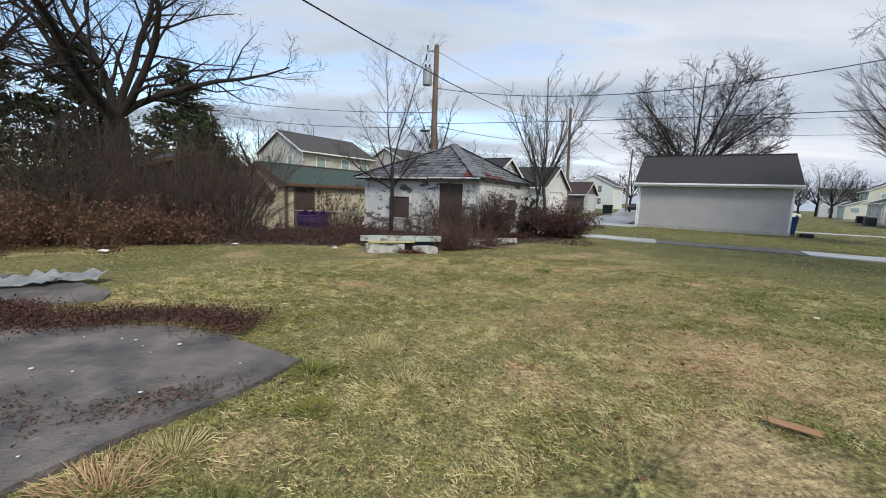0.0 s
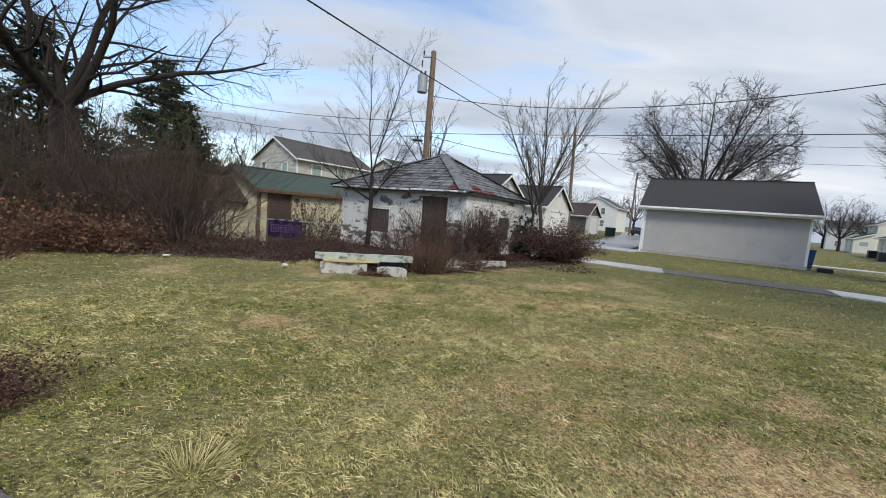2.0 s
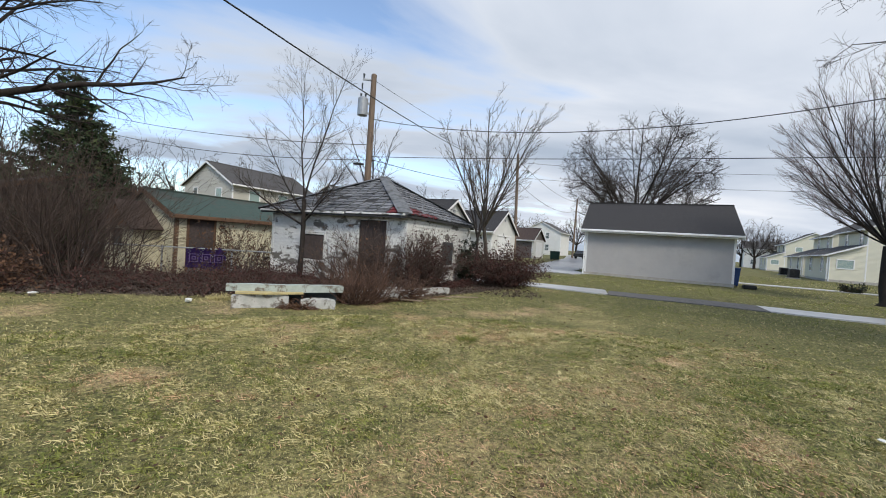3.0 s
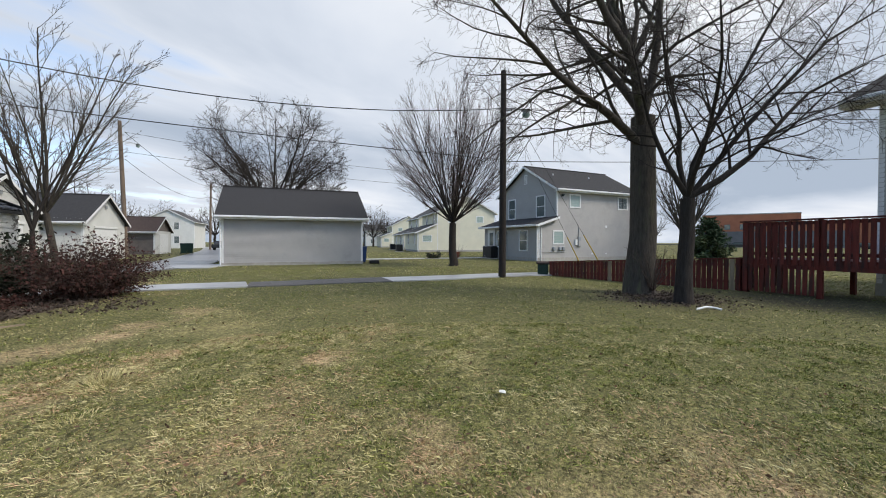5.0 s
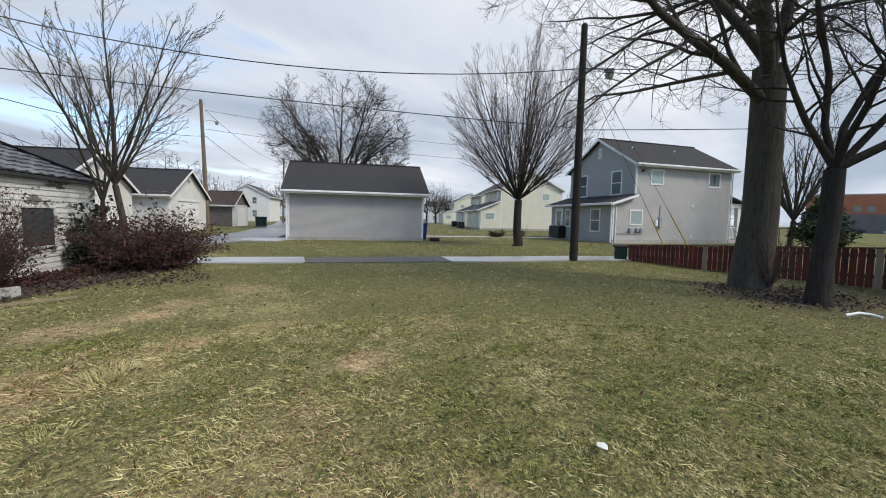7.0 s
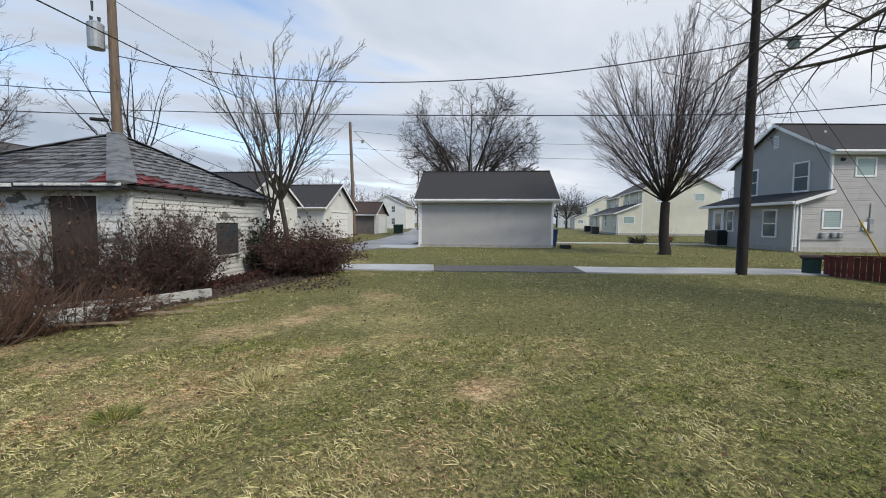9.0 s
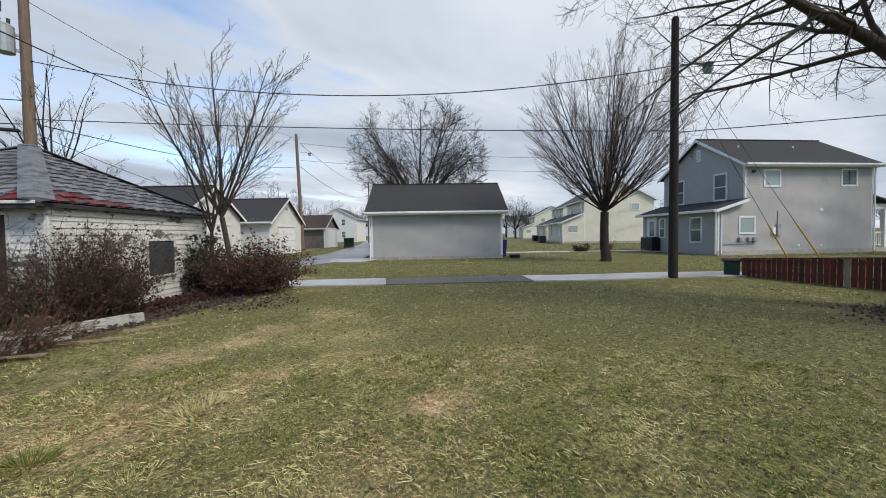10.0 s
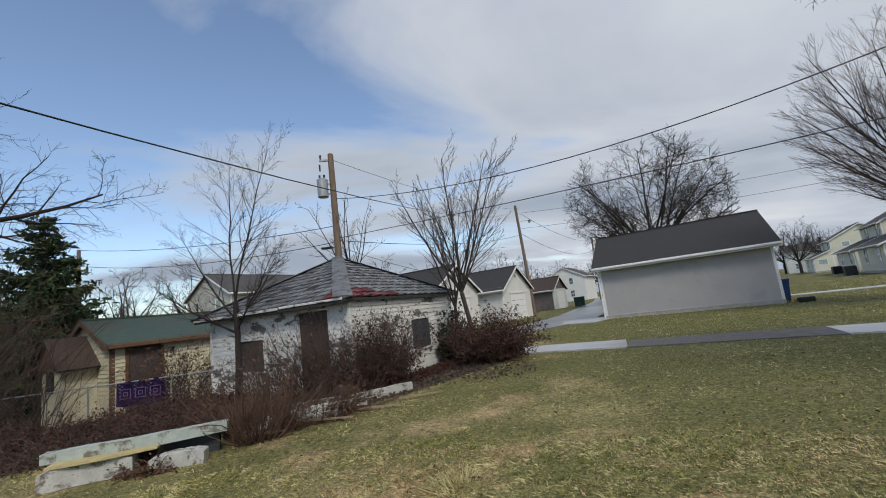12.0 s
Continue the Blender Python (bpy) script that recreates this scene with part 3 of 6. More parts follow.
def roof_slab(parent, pts, thick, material, name="roof", label=""):
    """A sloped slab from four corner points."""
    bm = bmesh.new()
    n = (Vector(pts[1]) - Vector(pts[0])).cross(Vector(pts[3]) - Vector(pts[0])).normalized() * thick
    if n.z < 0:
        n = -n
    prism_fast(bm, [Vector(p) - n for p in pts], [Vector(p) for p in pts])
    return part(name, finish(bm), material, parent, label)


def gable_building(e, x1, y1, ze, zr, axis, wall, roof, trim=M_white, over=0.35, rake=0.28, step=0.115, lap=True, base=0.0, gutter=True, footing=None, separate=False, x0=0.0, y0=0.0, wall2=None, board_from=None):
    """Walls, gables, roof slabs, fascia of a box building whose ridge runs along 'x' or 'y'."""
    zt = ze
    bm = boxes((x0 + 0.01, x1, y0 + 0.01, y1, base, zt))
    if axis == "x":
        ym = (y0 + y1) / 2
        prism(bm, [(y0 + 0.01, zt), (y1, zt), (ym, zr - 0.12)], x0 + 0.01, x1, "x")
    else:
        xm = (x0 + x1) / 2
        prism(bm, [(x0 + 0.01, zt), (x1, zt), (xm, zr - 0.12)], y0 + 0.01, y1, "y")
    part("wall", bm, wall, e)
    if lap:
        if not separate:
            bm = bmesh.new()
            if axis == "x":
                courses(bm, x0, x1, base, zt, step, "y", y0)
                part("front_siding", finish(bm), wall, e)
                bm = bmesh.new()
                ym, hw = (y0 + y1) / 2, (y1 - y0) / 2
                slope = (zr - zt) / hw
                courses(bm, y0, y1, base, zr - 0.15, step, "x", x0, outline=lambda z: (y0, y1) if z < zt else (y0 + (z - zt + 0.14) / slope, y1 - (z - zt + 0.14) / slope))
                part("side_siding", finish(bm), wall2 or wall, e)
            else:
                xm, hw = (x0 + x1) / 2, (x1 - x0) / 2
                slope = (zr - zt) / hw
                courses(bm, x0, x1, base, zr - 0.15, step, "y", y0, outline=lambda z: (x0, x1) if z < zt else (x0 + (z - zt + 0.14) / slope, x1 - (z - zt + 0.14) / slope))
                part("front_siding", finish(bm), wall, e)
                bm = bmesh.new()
                courses(bm, y0, y1, base, zt, step, "x", x0)
                part("side_siding", finish(bm), wall2 or wall, e)
    if axis == "x":
        ym, hw = (y0 + y1) / 2, (y1 - y0) / 2
        s = (zr - zt) / hw
        d = s * over
        L, R = x0 - rake, x1 + rake
        roof_slab(e, [(L, y0 - over, zt - d), (R, y0 - over, zt - d), (R, ym, zr), (L, ym, zr)], 0.09, roof)
        roof_slab(e, [(L, y1 + over, zt - d), (R, y1 + over, zt - d), (R, ym, zr), (L, ym, zr)], 0.09, roof)
        bm = boxes((L, R, ym - 0.12, ym + 0.12, zr - 0.03, zr + 0.018))
        part("ridge_cap", bm, roof, e)
        bm = boxes((L, R, y0 - over - 0.035, y0 - over - 0.002, zt - d - 0.19, zt - d - 0.03), bevel=0.01)
        box(bm, L, R, y0 - over, y0 - 0.02, zt - d - 0.19, zt - d - 0.17)
        part("fascia", bm, trim, e)
        if gutter:
            part("gutter", boxes((L, R, y0 - over - 0.13, y0 - over - 0.037, zt - d - 0.12, zt - d - 0.01), bevel=0.02), trim, e)
        for xx in (L - 0.02, R + 0.002):
            bm = bmesh.new()
            prism(bm, [(y0 - over, zt - d - 0.2), (y0 - over, zt - d - 0.03), (ym, zr - 0.01), (y1 + over, zt - d - 0.03), (y1 + over, zt - d - 0.2), (ym, zr - 0.18)], xx, xx + 0.018, "x")
            part("rake_board", bm, trim, e)
    else:
        xm, hw = (x0 + x1) / 2, (x1 - x0) / 2
        s = (zr - zt) / hw
        d = s * over
        F, B = y0 - rake, y1 + rake
        roof_slab(e, [(x0 - over, F, zt - d), (x0 - over, B, zt - d), (xm, B, zr), (xm, F, zr)], 0.09, roof)
        roof_slab(e, [(x1 + over, F, zt - d), (x1 + over, B, zt - d), (xm, B, zr), (xm, F, zr)], 0.09, roof)
        part("ridge_cap", boxes((xm - 0.12, xm + 0.12, F, B, zr - 0.03, zr + 0.018)), roof, e)
        for xa, xb in ((x0 - over - 0.12, x0 - over - 0.002), (x1 + over + 0.002, x1 + over + 0.12)):
            part("gutter", boxes((xa, xb, F, B, zt - d - 0.15, zt - d - 0.01), bevel=0.02), trim, e)
        bm = bmesh.new()
        prism(bm, [(x0 - over, zt - d - 0.2), (x0 - over, zt - d - 0.03), (xm, zr - 0.01), (x1 + over, zt - d - 0.03), (x1 + over, zt - d - 0.2), (xm, zr - 0.18)], F - 0.02, F - 0.002, "y")
        part("rake_board", bm, trim, e)
    for (xa, xb, ya, yb) in ((x0 - 0.022, x0 + 0.09, y0 - 0.022, y0 + 0.09), (x1 - 0.09, x1 + 0.022, y0 - 0.022, y0 + 0.09)):
        low = base if board_from is None or xa > x0 else board_from
        part("corner_board", boxes((xa, xb, ya, yb, low, zt - 0.05), bevel=0.008), trim, e)
    if footing:
        part("footing", boxes((x0 - 0.03, x1 + 0.03, y0 - 0.03, y1 + 0.03, -0.6, base)), footing, e)


def lean_to(e, x0, x1, y0, y1, zlow, zhigh, side, wall, roof, trim=M_white, step=0.115, base=0.0):
    """A one-storey part with a shed roof low at x0 (side 'x')."""
    bm = bmesh.new()
    prism(bm, [(x0 + 0.01, base), (x1, base), (x1, zhigh - 0.1), (x0 + 0.01, zlow - 0.1)], y0 + 0.01, y1, "y")
    part("porch_wall", bm, wall, e)
    s = (zhigh - zlow) / (x1 - x0)
    bm = bmesh.new()
    courses(bm, x0, x1, base, zhigh - 0.12, step, "y", y0, outline=lambda z: (x0 if z < zlow - 0.14 else x0 + (z - zlow + 0.14) / s, x1))
    part("front_siding", finish(bm), wall, e)
    bm = bmesh.new()
    courses(bm, y0, y1, base, zlow - 0.1, step, "x", x0)
    # on grey vinyl the low side's shade is put into the siding colour
    part("side_siding", finish(bm), M_vinyl_shaded if wall is M_vinyl else wall, e)
    roof_slab(e, [(x0 - 0.35, y0 - 0.3, zlow - 0.35 * s), (x0 - 0.35, y1 + 0.3, zlow - 0.35 * s), (x1, y1 + 0.3, zhigh), (x1, y0 - 0.3, zhigh)], 0.09, roof, "porch_roof")
    part("gutter", boxes((x0 - 0.47, x0 - 0.352, y0 - 0.3, y1 + 0.3, zlow - 0.35 * s - 0.15, zlow - 0.35 * s - 0.01), bevel=0.02), trim, e)
    bm = bmesh.new()
    prism(bm, [(x0 - 0.35, zlow - 0.35 * s - 0.18), (x0 - 0.35, zlow - 0.35 * s - 0.02), (x1, zhigh - 0.02), (x1, zhigh - 0.18)], y0 - 0.32, y0 - 0.302, "y")
    part("rake_board", bm, trim, e)
    part("corner_board", boxes((x0 - 0.022, x0 + 0.09, y0 - 0.022, y0 + 0.09, base, zlow - 0.1), bevel=0.008), trim, e)
    bm = bmesh.new()
    part("downpipe", boxes((x0 + 0.12, x0 + 0.2, y0 - 0.09, y0 - 0.025, 0.05, zlow - 0.3), bevel=0.02), trim, e)


# ---- grey garage in front ----
gar = thing("garage", 10.95, 23.44, 0, -31.9, "grey vinyl sided garage with charcoal shingle roof and white trim", "garage")
gable_building(gar, 7.35, 6.3, 2.88, 4.6, "x", M_vinyl, M_roofdark, lap=False, base=0.16, footing=M_block, over=0.38, rake=0.3)
for i in range(23):
    z = 0.16 + i * 0.117
    bm = bmesh.new()
    prism_fast(bm, [(0.09, -0.052, z), (0.09, -0.003, z + 0.117), (0.09, 0.012, z + 0.117), (0.09, 0.012, z)], [(7.26, -0.052, z), (7.26, -0.003, z + 0.117), (7.26, 0.012, z + 0.117), (7.26, 0.012, z)])
    part("siding_board", finish(bm), M_vinyl, gar)
bm = bmesh.new()
courses(bm, 0.09, 6.3, 0.16, 4.38, 0.117, "x", 0.0, outline=lambda z: (0.09, 6.3) if z < 2.88 else (0.09 + (z - 2.74) / 0.546, 6.2 - (z - 2.74) / 0.546))
part("side_siding", finish(bm), M_vinyl, gar)
part("downpipe", boxes((-0.10, -0.03, -0.12, -0.05, 0.05, 2.66), bevel=0.02), M_white, gar)
part("garage_door", boxes((-0.03, -0.015, 1.2, 5.0, 0.05, 2.2)), M_white, gar)


# ---- duplex houses ----
def duplex(name, x, y, turn, label, wall, roof, ridge="x", L=8.6, W=7.6, wall2=None, depth=2.7, ze=5.45, zr=7.65, zl=2.75, zh=3.85):
    e = thing(name, x, y, 0, turn, label, "house")
    if ridge == "x":
        gable_building(e, L, W, ze, zr, "x", wall, roof, base=0.25, footing=M_block, wall2=wall2, board_from=zl + 0.35)
        lean_to(e, -depth, 0, 0, W, zl, zh, "x", wall, roof, base=0.25)
    else:
        gable_building(e, W, L, 5.45, 7.65, "y", wall, roof, base=0.25, footing=M_block, wall2=wall2)
        lean_to(e, -2.7, 0, 0, L, 2.75, 3.85, "x", wall, roof, base=0.25)
    part("footing", boxes((-depth - 0.03, -0.035, -0.03, W, -0.6, 0.25)), M_block, e)
    return e


# wall2 gives the gable side the siding with shade in its colour
gh = duplex("house", 27.56, 11.62, -27.3, "grey vinyl two-storey duplex with dark shingle roof", M_vinyl, M_roofdark, L=7.9, W=6.65, wall2=M_vinyl_shaded, depth=1.57, ze=5.13, zr=7.0, zl=2.6, zh=3.08)
window(gh, FACE["front"](0.14, 1.14), 1.0, 0.97, M_blind, double=False)
window(gh, FACE["front"](1.62, 3.68), 1.04, 0.97, M_blind, double=False)
dark_window = window(gh, FACE["front"](6.37, 3.7), 1.05, 0.98, M_glass, double=False)
part("mullion", boxes((-0.02, 0.02, -0.035, -0.023, 0.09, 0.89)), M_board, dark_window)
for (y, z, w, h, x) in ((1.63, 3.06, 1.0, 1.6, -0.02), (5.05, 3.06, 0.95, 1.6, -0.02), (1.57, 0.66, 0.97, 1.5, -1.59), (4.55, 0.9, 0.6, 1.3, -1.59)):
    window(gh, Matrix.Translation((x, 0, 0)) @ FACE["left"](y, z), w, h)
SIDE = Matrix.Translation((-1.6, 0, 0)) @ FACE["left"](5.6, 0.27)
bd = part("door", boxes((-0.42, 0.42, -0.03, 0.0, 0, 1.95), bevel=0.005), M_white, gh, "white back door", at=SIDE)
part("door_glass", boxes((-0.24, 0.24, -0.04, -0.031, 0.75, 1.75)), M_glass, bd)
part("door_frame", boxes((-0.5, -0.42, -0.04, 0.0, 0, 2.03), (0.42, 0.5, -0.04, 0.0, 0, 2.03), (-0.42, 0.42, -0.04, 0.0, 1.95, 2.03)), M_white, gh, at=SIDE)
part("vent", boxes((-0.05, 0, 3.2, 3.55, 5.65, 6.35), bevel=0.01), M_white, gh)
for k in range(7):
    part("vent_slat", boxes((-0.06, -0.051, 3.24, 3.51, 5.71 + k * 0.085, 5.75 + k * 0.085)), M_vinyl, gh)
meter = part("electric_meter", boxes((1.85, 2.1, -0.14, -0.02, 0.98, 1.68), bevel=0.02), M_metal, gh, "grey steel electric meter cabinet")
part("meter_door", boxes((1.88, 2.07, -0.155, -0.142, 1.05, 1.4), bevel=0.004), M_vinyl, meter)
part("service_box", boxes((1.6, 1.82, -0.1, -0.02, 1.1, 1.5), bevel=0.015), M_white, gh)
part("conduit", boxes((1.95, 1.99, -0.06, -0.02, 1.68, 2.4), bevel=0.01), M_metal, gh)
for x in (-0.42, 0.12, 0.42):
    part("gas_meter", boxes((x, x + 0.22, -0.16, -0.02, 0.72, 0.98), bevel=0.03), M_metal, gh)
part("gas_pipe", boxes((-1.35, 0.7, -0.09, -0.06, 0.62, 0.66), bevel=0.01), M_metal, gh)
part("outlet_vent", boxes((4.55, 4.75, -0.05, -0.02, 2.35, 2.52), bevel=0.01), M_white, gh)
for x in (3.2, 4.6):
    part("wall_vent", boxes((x, x + 0.13, -0.045, -0.02, 0.42, 0.52), bevel=0.01), M_white, gh)
floodlight = bmesh.new()
cyl(floodlight, 0.05, 0.08, 0.12, (0.45, -0.14, 4.45), 10)
box(floodlight, 0.38, 0.52, -0.09, -0.02, 4.44, 4.6)
part("floodlight", floodlight, M_board, gh)
for x in (1.4, 5.0):
    bm = bmesh.new()
    cyl(bm, 0.05, 0.05, 0.35, (x, 2.0, 6.0))
    part("roof_vent", bm, M_white, gh)
part("downpipe", boxes((7.92, 8.0, -0.1, -0.03, 0.05, 4.9), bevel=0.02), M_white, gh)
part("downpipe", boxes((-1.72, -1.64, -0.02, 0.06, 0.05, 2.35), bevel=0.02), M_white, gh)
part("downpipe", boxes((-1.70, -1.62, 3.6, 3.68, 0.05, 2.35), bevel=0.02), M_white, gh)
part("porch", boxes((7.95, 9.5, 0.3, 5.8, 0.0, 0.25)), M_block, gh)
part("porch_column", boxes((9.2, 9.45, 0.35, 0.6, 0.25, 2.45), bevel=0.01), M_white, gh)
part("porch_column", boxes((9.2, 9.45, 5.4, 5.65, 0.25, 2.45), bevel=0.01), M_white, gh)
part("porch_beam", boxes((7.95, 9.5, 0.33, 0.62, 2.455, 2.75), bevel=0.008), M_white, gh)
railing = part("porch_railing", boxes((7.98, 9.18, 0.44, 0.5, 1.08, 1.15)), M_white, gh)
part("bottom_rail", boxes((7.98, 9.18, 0.44, 0.5, 0.35, 0.41)), M_white, railing)
for k in range(9):
    part("baluster", boxes((8.05 + k * 0.13, 8.09 + k * 0.13, 0.455, 0.485, 0.41, 1.08)), M_white, railing)
roof_slab(gh, [(7.94, 0.1, 3.3), (7.94, 6.2, 3.3), (9.7, 6.2, 2.8), (9.7, 0.1, 2.8)], 0.1, M_roofdark, "porch_roof")

YANG = -38
yh = duplex("house", 43.6, 34.0, YANG, "cream vinyl two-storey duplex with grey shingle roof", M_cream, M_roofgrey, "y", L=9, W=8.2)
for (x, z, w, h) in ((-1.4, 1.3, 1.3, 0.95), (2.0, 3.9, 1.1, 0.95), (6.0, 3.9, 1.1, 0.95)):
    window(yh, FACE["front"](x, z), w, h, M_blind, double=False)
for (y, z, x) in ((1.5, 3.6, -.02), (6.0, 3.6, -.02), (1.6, 0.9, -2.72), (6.2, 0.9, -2.72)):
    window(yh, Matrix.Translation((x, 0, 0)) @ FACE["left"](y, z), 1.0, 1.6)


def shift(x, y, du, dv, ang=YANG):
    c, s = math.cos(radians(ang)), math.sin(radians(ang))
    return x + c * du - s * dv, y + s * du + c * dv


for k, (du, dv) in enumerate(((0.4, 13.5), (0.8, 46))):
    hx, hy = shift(43.6, 34.0, du, dv)
    h2 = duplex("house", hx, hy, YANG, "cream two-storey duplex farther along the row", M_cream, M_roofgrey, "y", L=9, W=8.2)
    for (x, z, w, h) in ((-1.4, 1.3, 1.3, 0.95), (2.0, 3.9, 1.1, 0.95), (6.0, 3.9, 1.1, 0.95)):
        window(h2, FACE["front"](x, z), w, h, M_blind, double=False)
    for (y, z, x) in ((1.5, 3.6, -.02), (6.0, 3.6, -.02), (1.6, 0.9, -2.72), (6.2, 0.9, -2.72)):
        window(h2, Matrix.Translation((x, 0, 0)) @ FACE["left"](y, z), 1.0, 1.6)

# ---- white alley garages, brown garage, white house ----
def alley_garage(x, y, label):
    e = thing("garage", x, y, 0, -35.1, label, "garage")
    gable_building(e, 7.0, 6.0, 2.72, 4.5, "x", M_whitewall, M_roofdark, step=0.15)
    end = Matrix.Translation((7.0, 0, 0)) @ Matrix.Rotation(radians(90), 4, "Z")
    part("garage_door", boxes((1.4, 4.6, -0.035, -0.02, 0.0, 2.15)), M_white, e, at=end)
    for k in range(3):
        part("door_groove", boxes((1.4, 4.6, -0.038, -0.034, 0.52 + k * 0.53, 0.535 + k * 0.53)), M_board, e, at=end)
    part("door_head", boxes((1.3, 4.7, -0.09, -0.02, 2.16, 2.3)), M_white, e, at=end)
    part("vent", boxes((2.85, 3.15, -0.06, -0.01, 3.55, 3.75)), M_metal, e, at=end)
    part("corner_board", boxes((-0.022, 0.1, -0.03, 0.0, 0, 2.6)), M_white, e, at=end)
    return e


wg = alley_garage(1.95, 38.3, "white garage with dark roof and closed overhead door")
g0 = alley_garage(-3.7, 31.6, "white garage with dark roof beyond the shed")
bg_ = thing("garage", 9.5, 54.5, 0, -35.1, "brown roofed low garage with white gable", "garage")
gable_building(bg_, 8.5, 5.2, 2.5, 3.95, "x", M_brownwall, M_roofbrown, step=0.3)
part("gable_siding", boxes((8.51, 8.55, 0.1, 5.1, 0.0, 2.4)), M_whitewall, bg_)
part("garage_door", boxes((8.56, 8.6, 1.2, 4.0, 0.0, 2.1)), M_white, bg_)
wh = thing("house", 28.3, 93, 0, -35.1, "white two-storey house at the end of the alley", "house")
gable_building(wh, 9, 9, 5.3, 7.6, "y", M_whitewall, M_roofgrey, step=0.2)
for y in (2, 6):
    for z in (0.9, 3.6):
        window(wh, FACE["front"](y, z), 1.0, 1.5)

hf = thing("house", 92, 100, 0, -38, "white two-storey house far beyond the lawns", "house")
gable_building(hf, 9, 9, 5.2, 7.2, "x", M_whitewall, M_roofgrey, step=0.25)
for x in (2, 6.5):
    for z in (0.9, 3.5):
        window(hf, FACE["front"](x, z), 1.0, 1.4)

# cream house and green-roofed garage behind the shed
ch = thing("house", -21.4, 42.7, 0, -35.1, "beige two-storey house with grey gable roof", "house")
gable_building(ch, 7.6, 9.5, 5.4, 7.4, "y", M_beige, M_roofgrey, step=0.13, base=-0.4)
for x, z, w, h in ((1.9, 4.1, 0.8, 0.9), (5.6, 3.6, 1.0, 1.3)):
    window(ch, FACE["front"](x, z), w, h, M_blind if w > .9 else M_glass, double=False)
RIGHT = Matrix.Translation((7.6, 0, 0)) @ Matrix.Rotation(radians(90), 4, "Z")
for y in (2.2, 5.4, 8.0):
    window(ch, RIGHT @ Matrix.Translation((y, 0, 3.6)), 1.2, 1.3, M_blind, double=False)
ch2 = thing("house", -11.5, 49.5, 0, -35.1, "beige two-storey house behind the shed roof", "house")
gable_building(ch2, 7.6, 9.5, 5.0, 6.9, "y", M_beige, M_roofgrey, step=0.13, base=-0.4)

gg = thing("garage", -10.8, 17.1, 0, -35.1, "pale yellow board garage with green shingle roof", "garage")
gable_building(gg, 4.0, 6.2, 1.72, 2.55, "y", M_yellowboard, M_roofgreen, M_brownwood, step=0.12, base=-0.6, gutter=False, rake=0.15, over=0.12)
for (a, b) in ((0.02, 0.35), (1.35, 6.2)):
    bm = bmesh.new()
    courses(bm, a, b, -0.45, 1.6, 0.12, "x", 0.0)
    part("side_siding", finish(bm), M_yellowboard, gg, at=Matrix.Translation((4.0, 6.2 if False else 0, 0)) @ Matrix.Scale(-1, 4, (1, 0, 0)))
RG = Matrix.Translation((4.0, 0, 0)) @ Matrix.Rotation(radians(90), 4, "Z")
dr = part("door", boxes((0.42, 1.28, -0.02, 0.0, -0.5, 1.52)), M_screen, gg, at=RG)
part("door_frame", boxes((0.34, 0.42, -0.05, 0.0, -0.5, 1.6), (1.28, 1.36, -0.05, 0.0, -0.5, 1.6), (0.42, 1.28, -0.05, 0.0, 1.52, 1.6), bevel=0.005), M_brownwood, gg, at=RG)
bm = bmesh.new()
cyl(bm, 0.05, 0.09, 0.14, (1.55, -0.1, 1.25))
part("wall_lamp", bm, M_black, gg, at=RG)
bm = bmesh.new()
prism(bm, [(0.9, 1.15), (3.1, 1.15), (2.0, 1.95)], -0.9, -0.02, "y")
part("entry_gable", bm, M_brownwood, gg)
roof_slab(gg, [(0.7, -1.0, 1.1), (0.7, 0, 1.1), (2.0, 0, 2.05), (2.0, -1.0, 2.05)], 0.06, M_roofbrown)
roof_slab(gg, [(3.3, -1.0, 1.1), (3.3, 0, 1.1), (2.0, 0, 2.05), (2.0, -1.0, 2.05)], 0.06, M_roofbrown)
part("entry_wall", boxes((1.1, 3.0, -0.8, -0.02, -0.6, 1.15)), M_yellowboard, gg)
window(gg, Matrix.Translation((0, -0.8, 0)) @ FACE["front"](2.0, 0.45), 0.55, 0.6, trim=M_dark, double=False)
dg = thing("house", -22, 20, 0, -35.1, "dark low house behind the shrubs", "house")
gable_building(dg, 7, 9, 1.9, 3.3, "x", M_olddoor, M_roofgrey, M_brownwood, step=0.2, base=-0.6, gutter=False)
for x in (1.2, 3.0, 5.2):
    window(dg, FACE["front"](x, 0.5), 0.55, 0.95)


# ---- old shed ----
EAVE, APEX, BASE = 2.0, 3.4, -0.25
SU, SV, SANG = 4.73, 4.89, -29.7
shed = thing("shed", -4.01, 13.59, 0, SANG, "derelict white board shed with peeling paint and grey hip roof", "shed")
part("wall", boxes((0.02, SU - 0.02, 0.02, SV - 0.02, -0.6, 1.9)), M_dark, shed)
HF = ((1.13, 2.00, 0.55, 1.3), (3.23, 4.12, -0.3, 1.8))
HR = ((2.37, 3.32, 0.56, 1.33),)
SR = Matrix.Translation((SU, 0, 0)) @ Matrix.Rotation(radians(90), 4, "Z")
rs = random.Random(4)


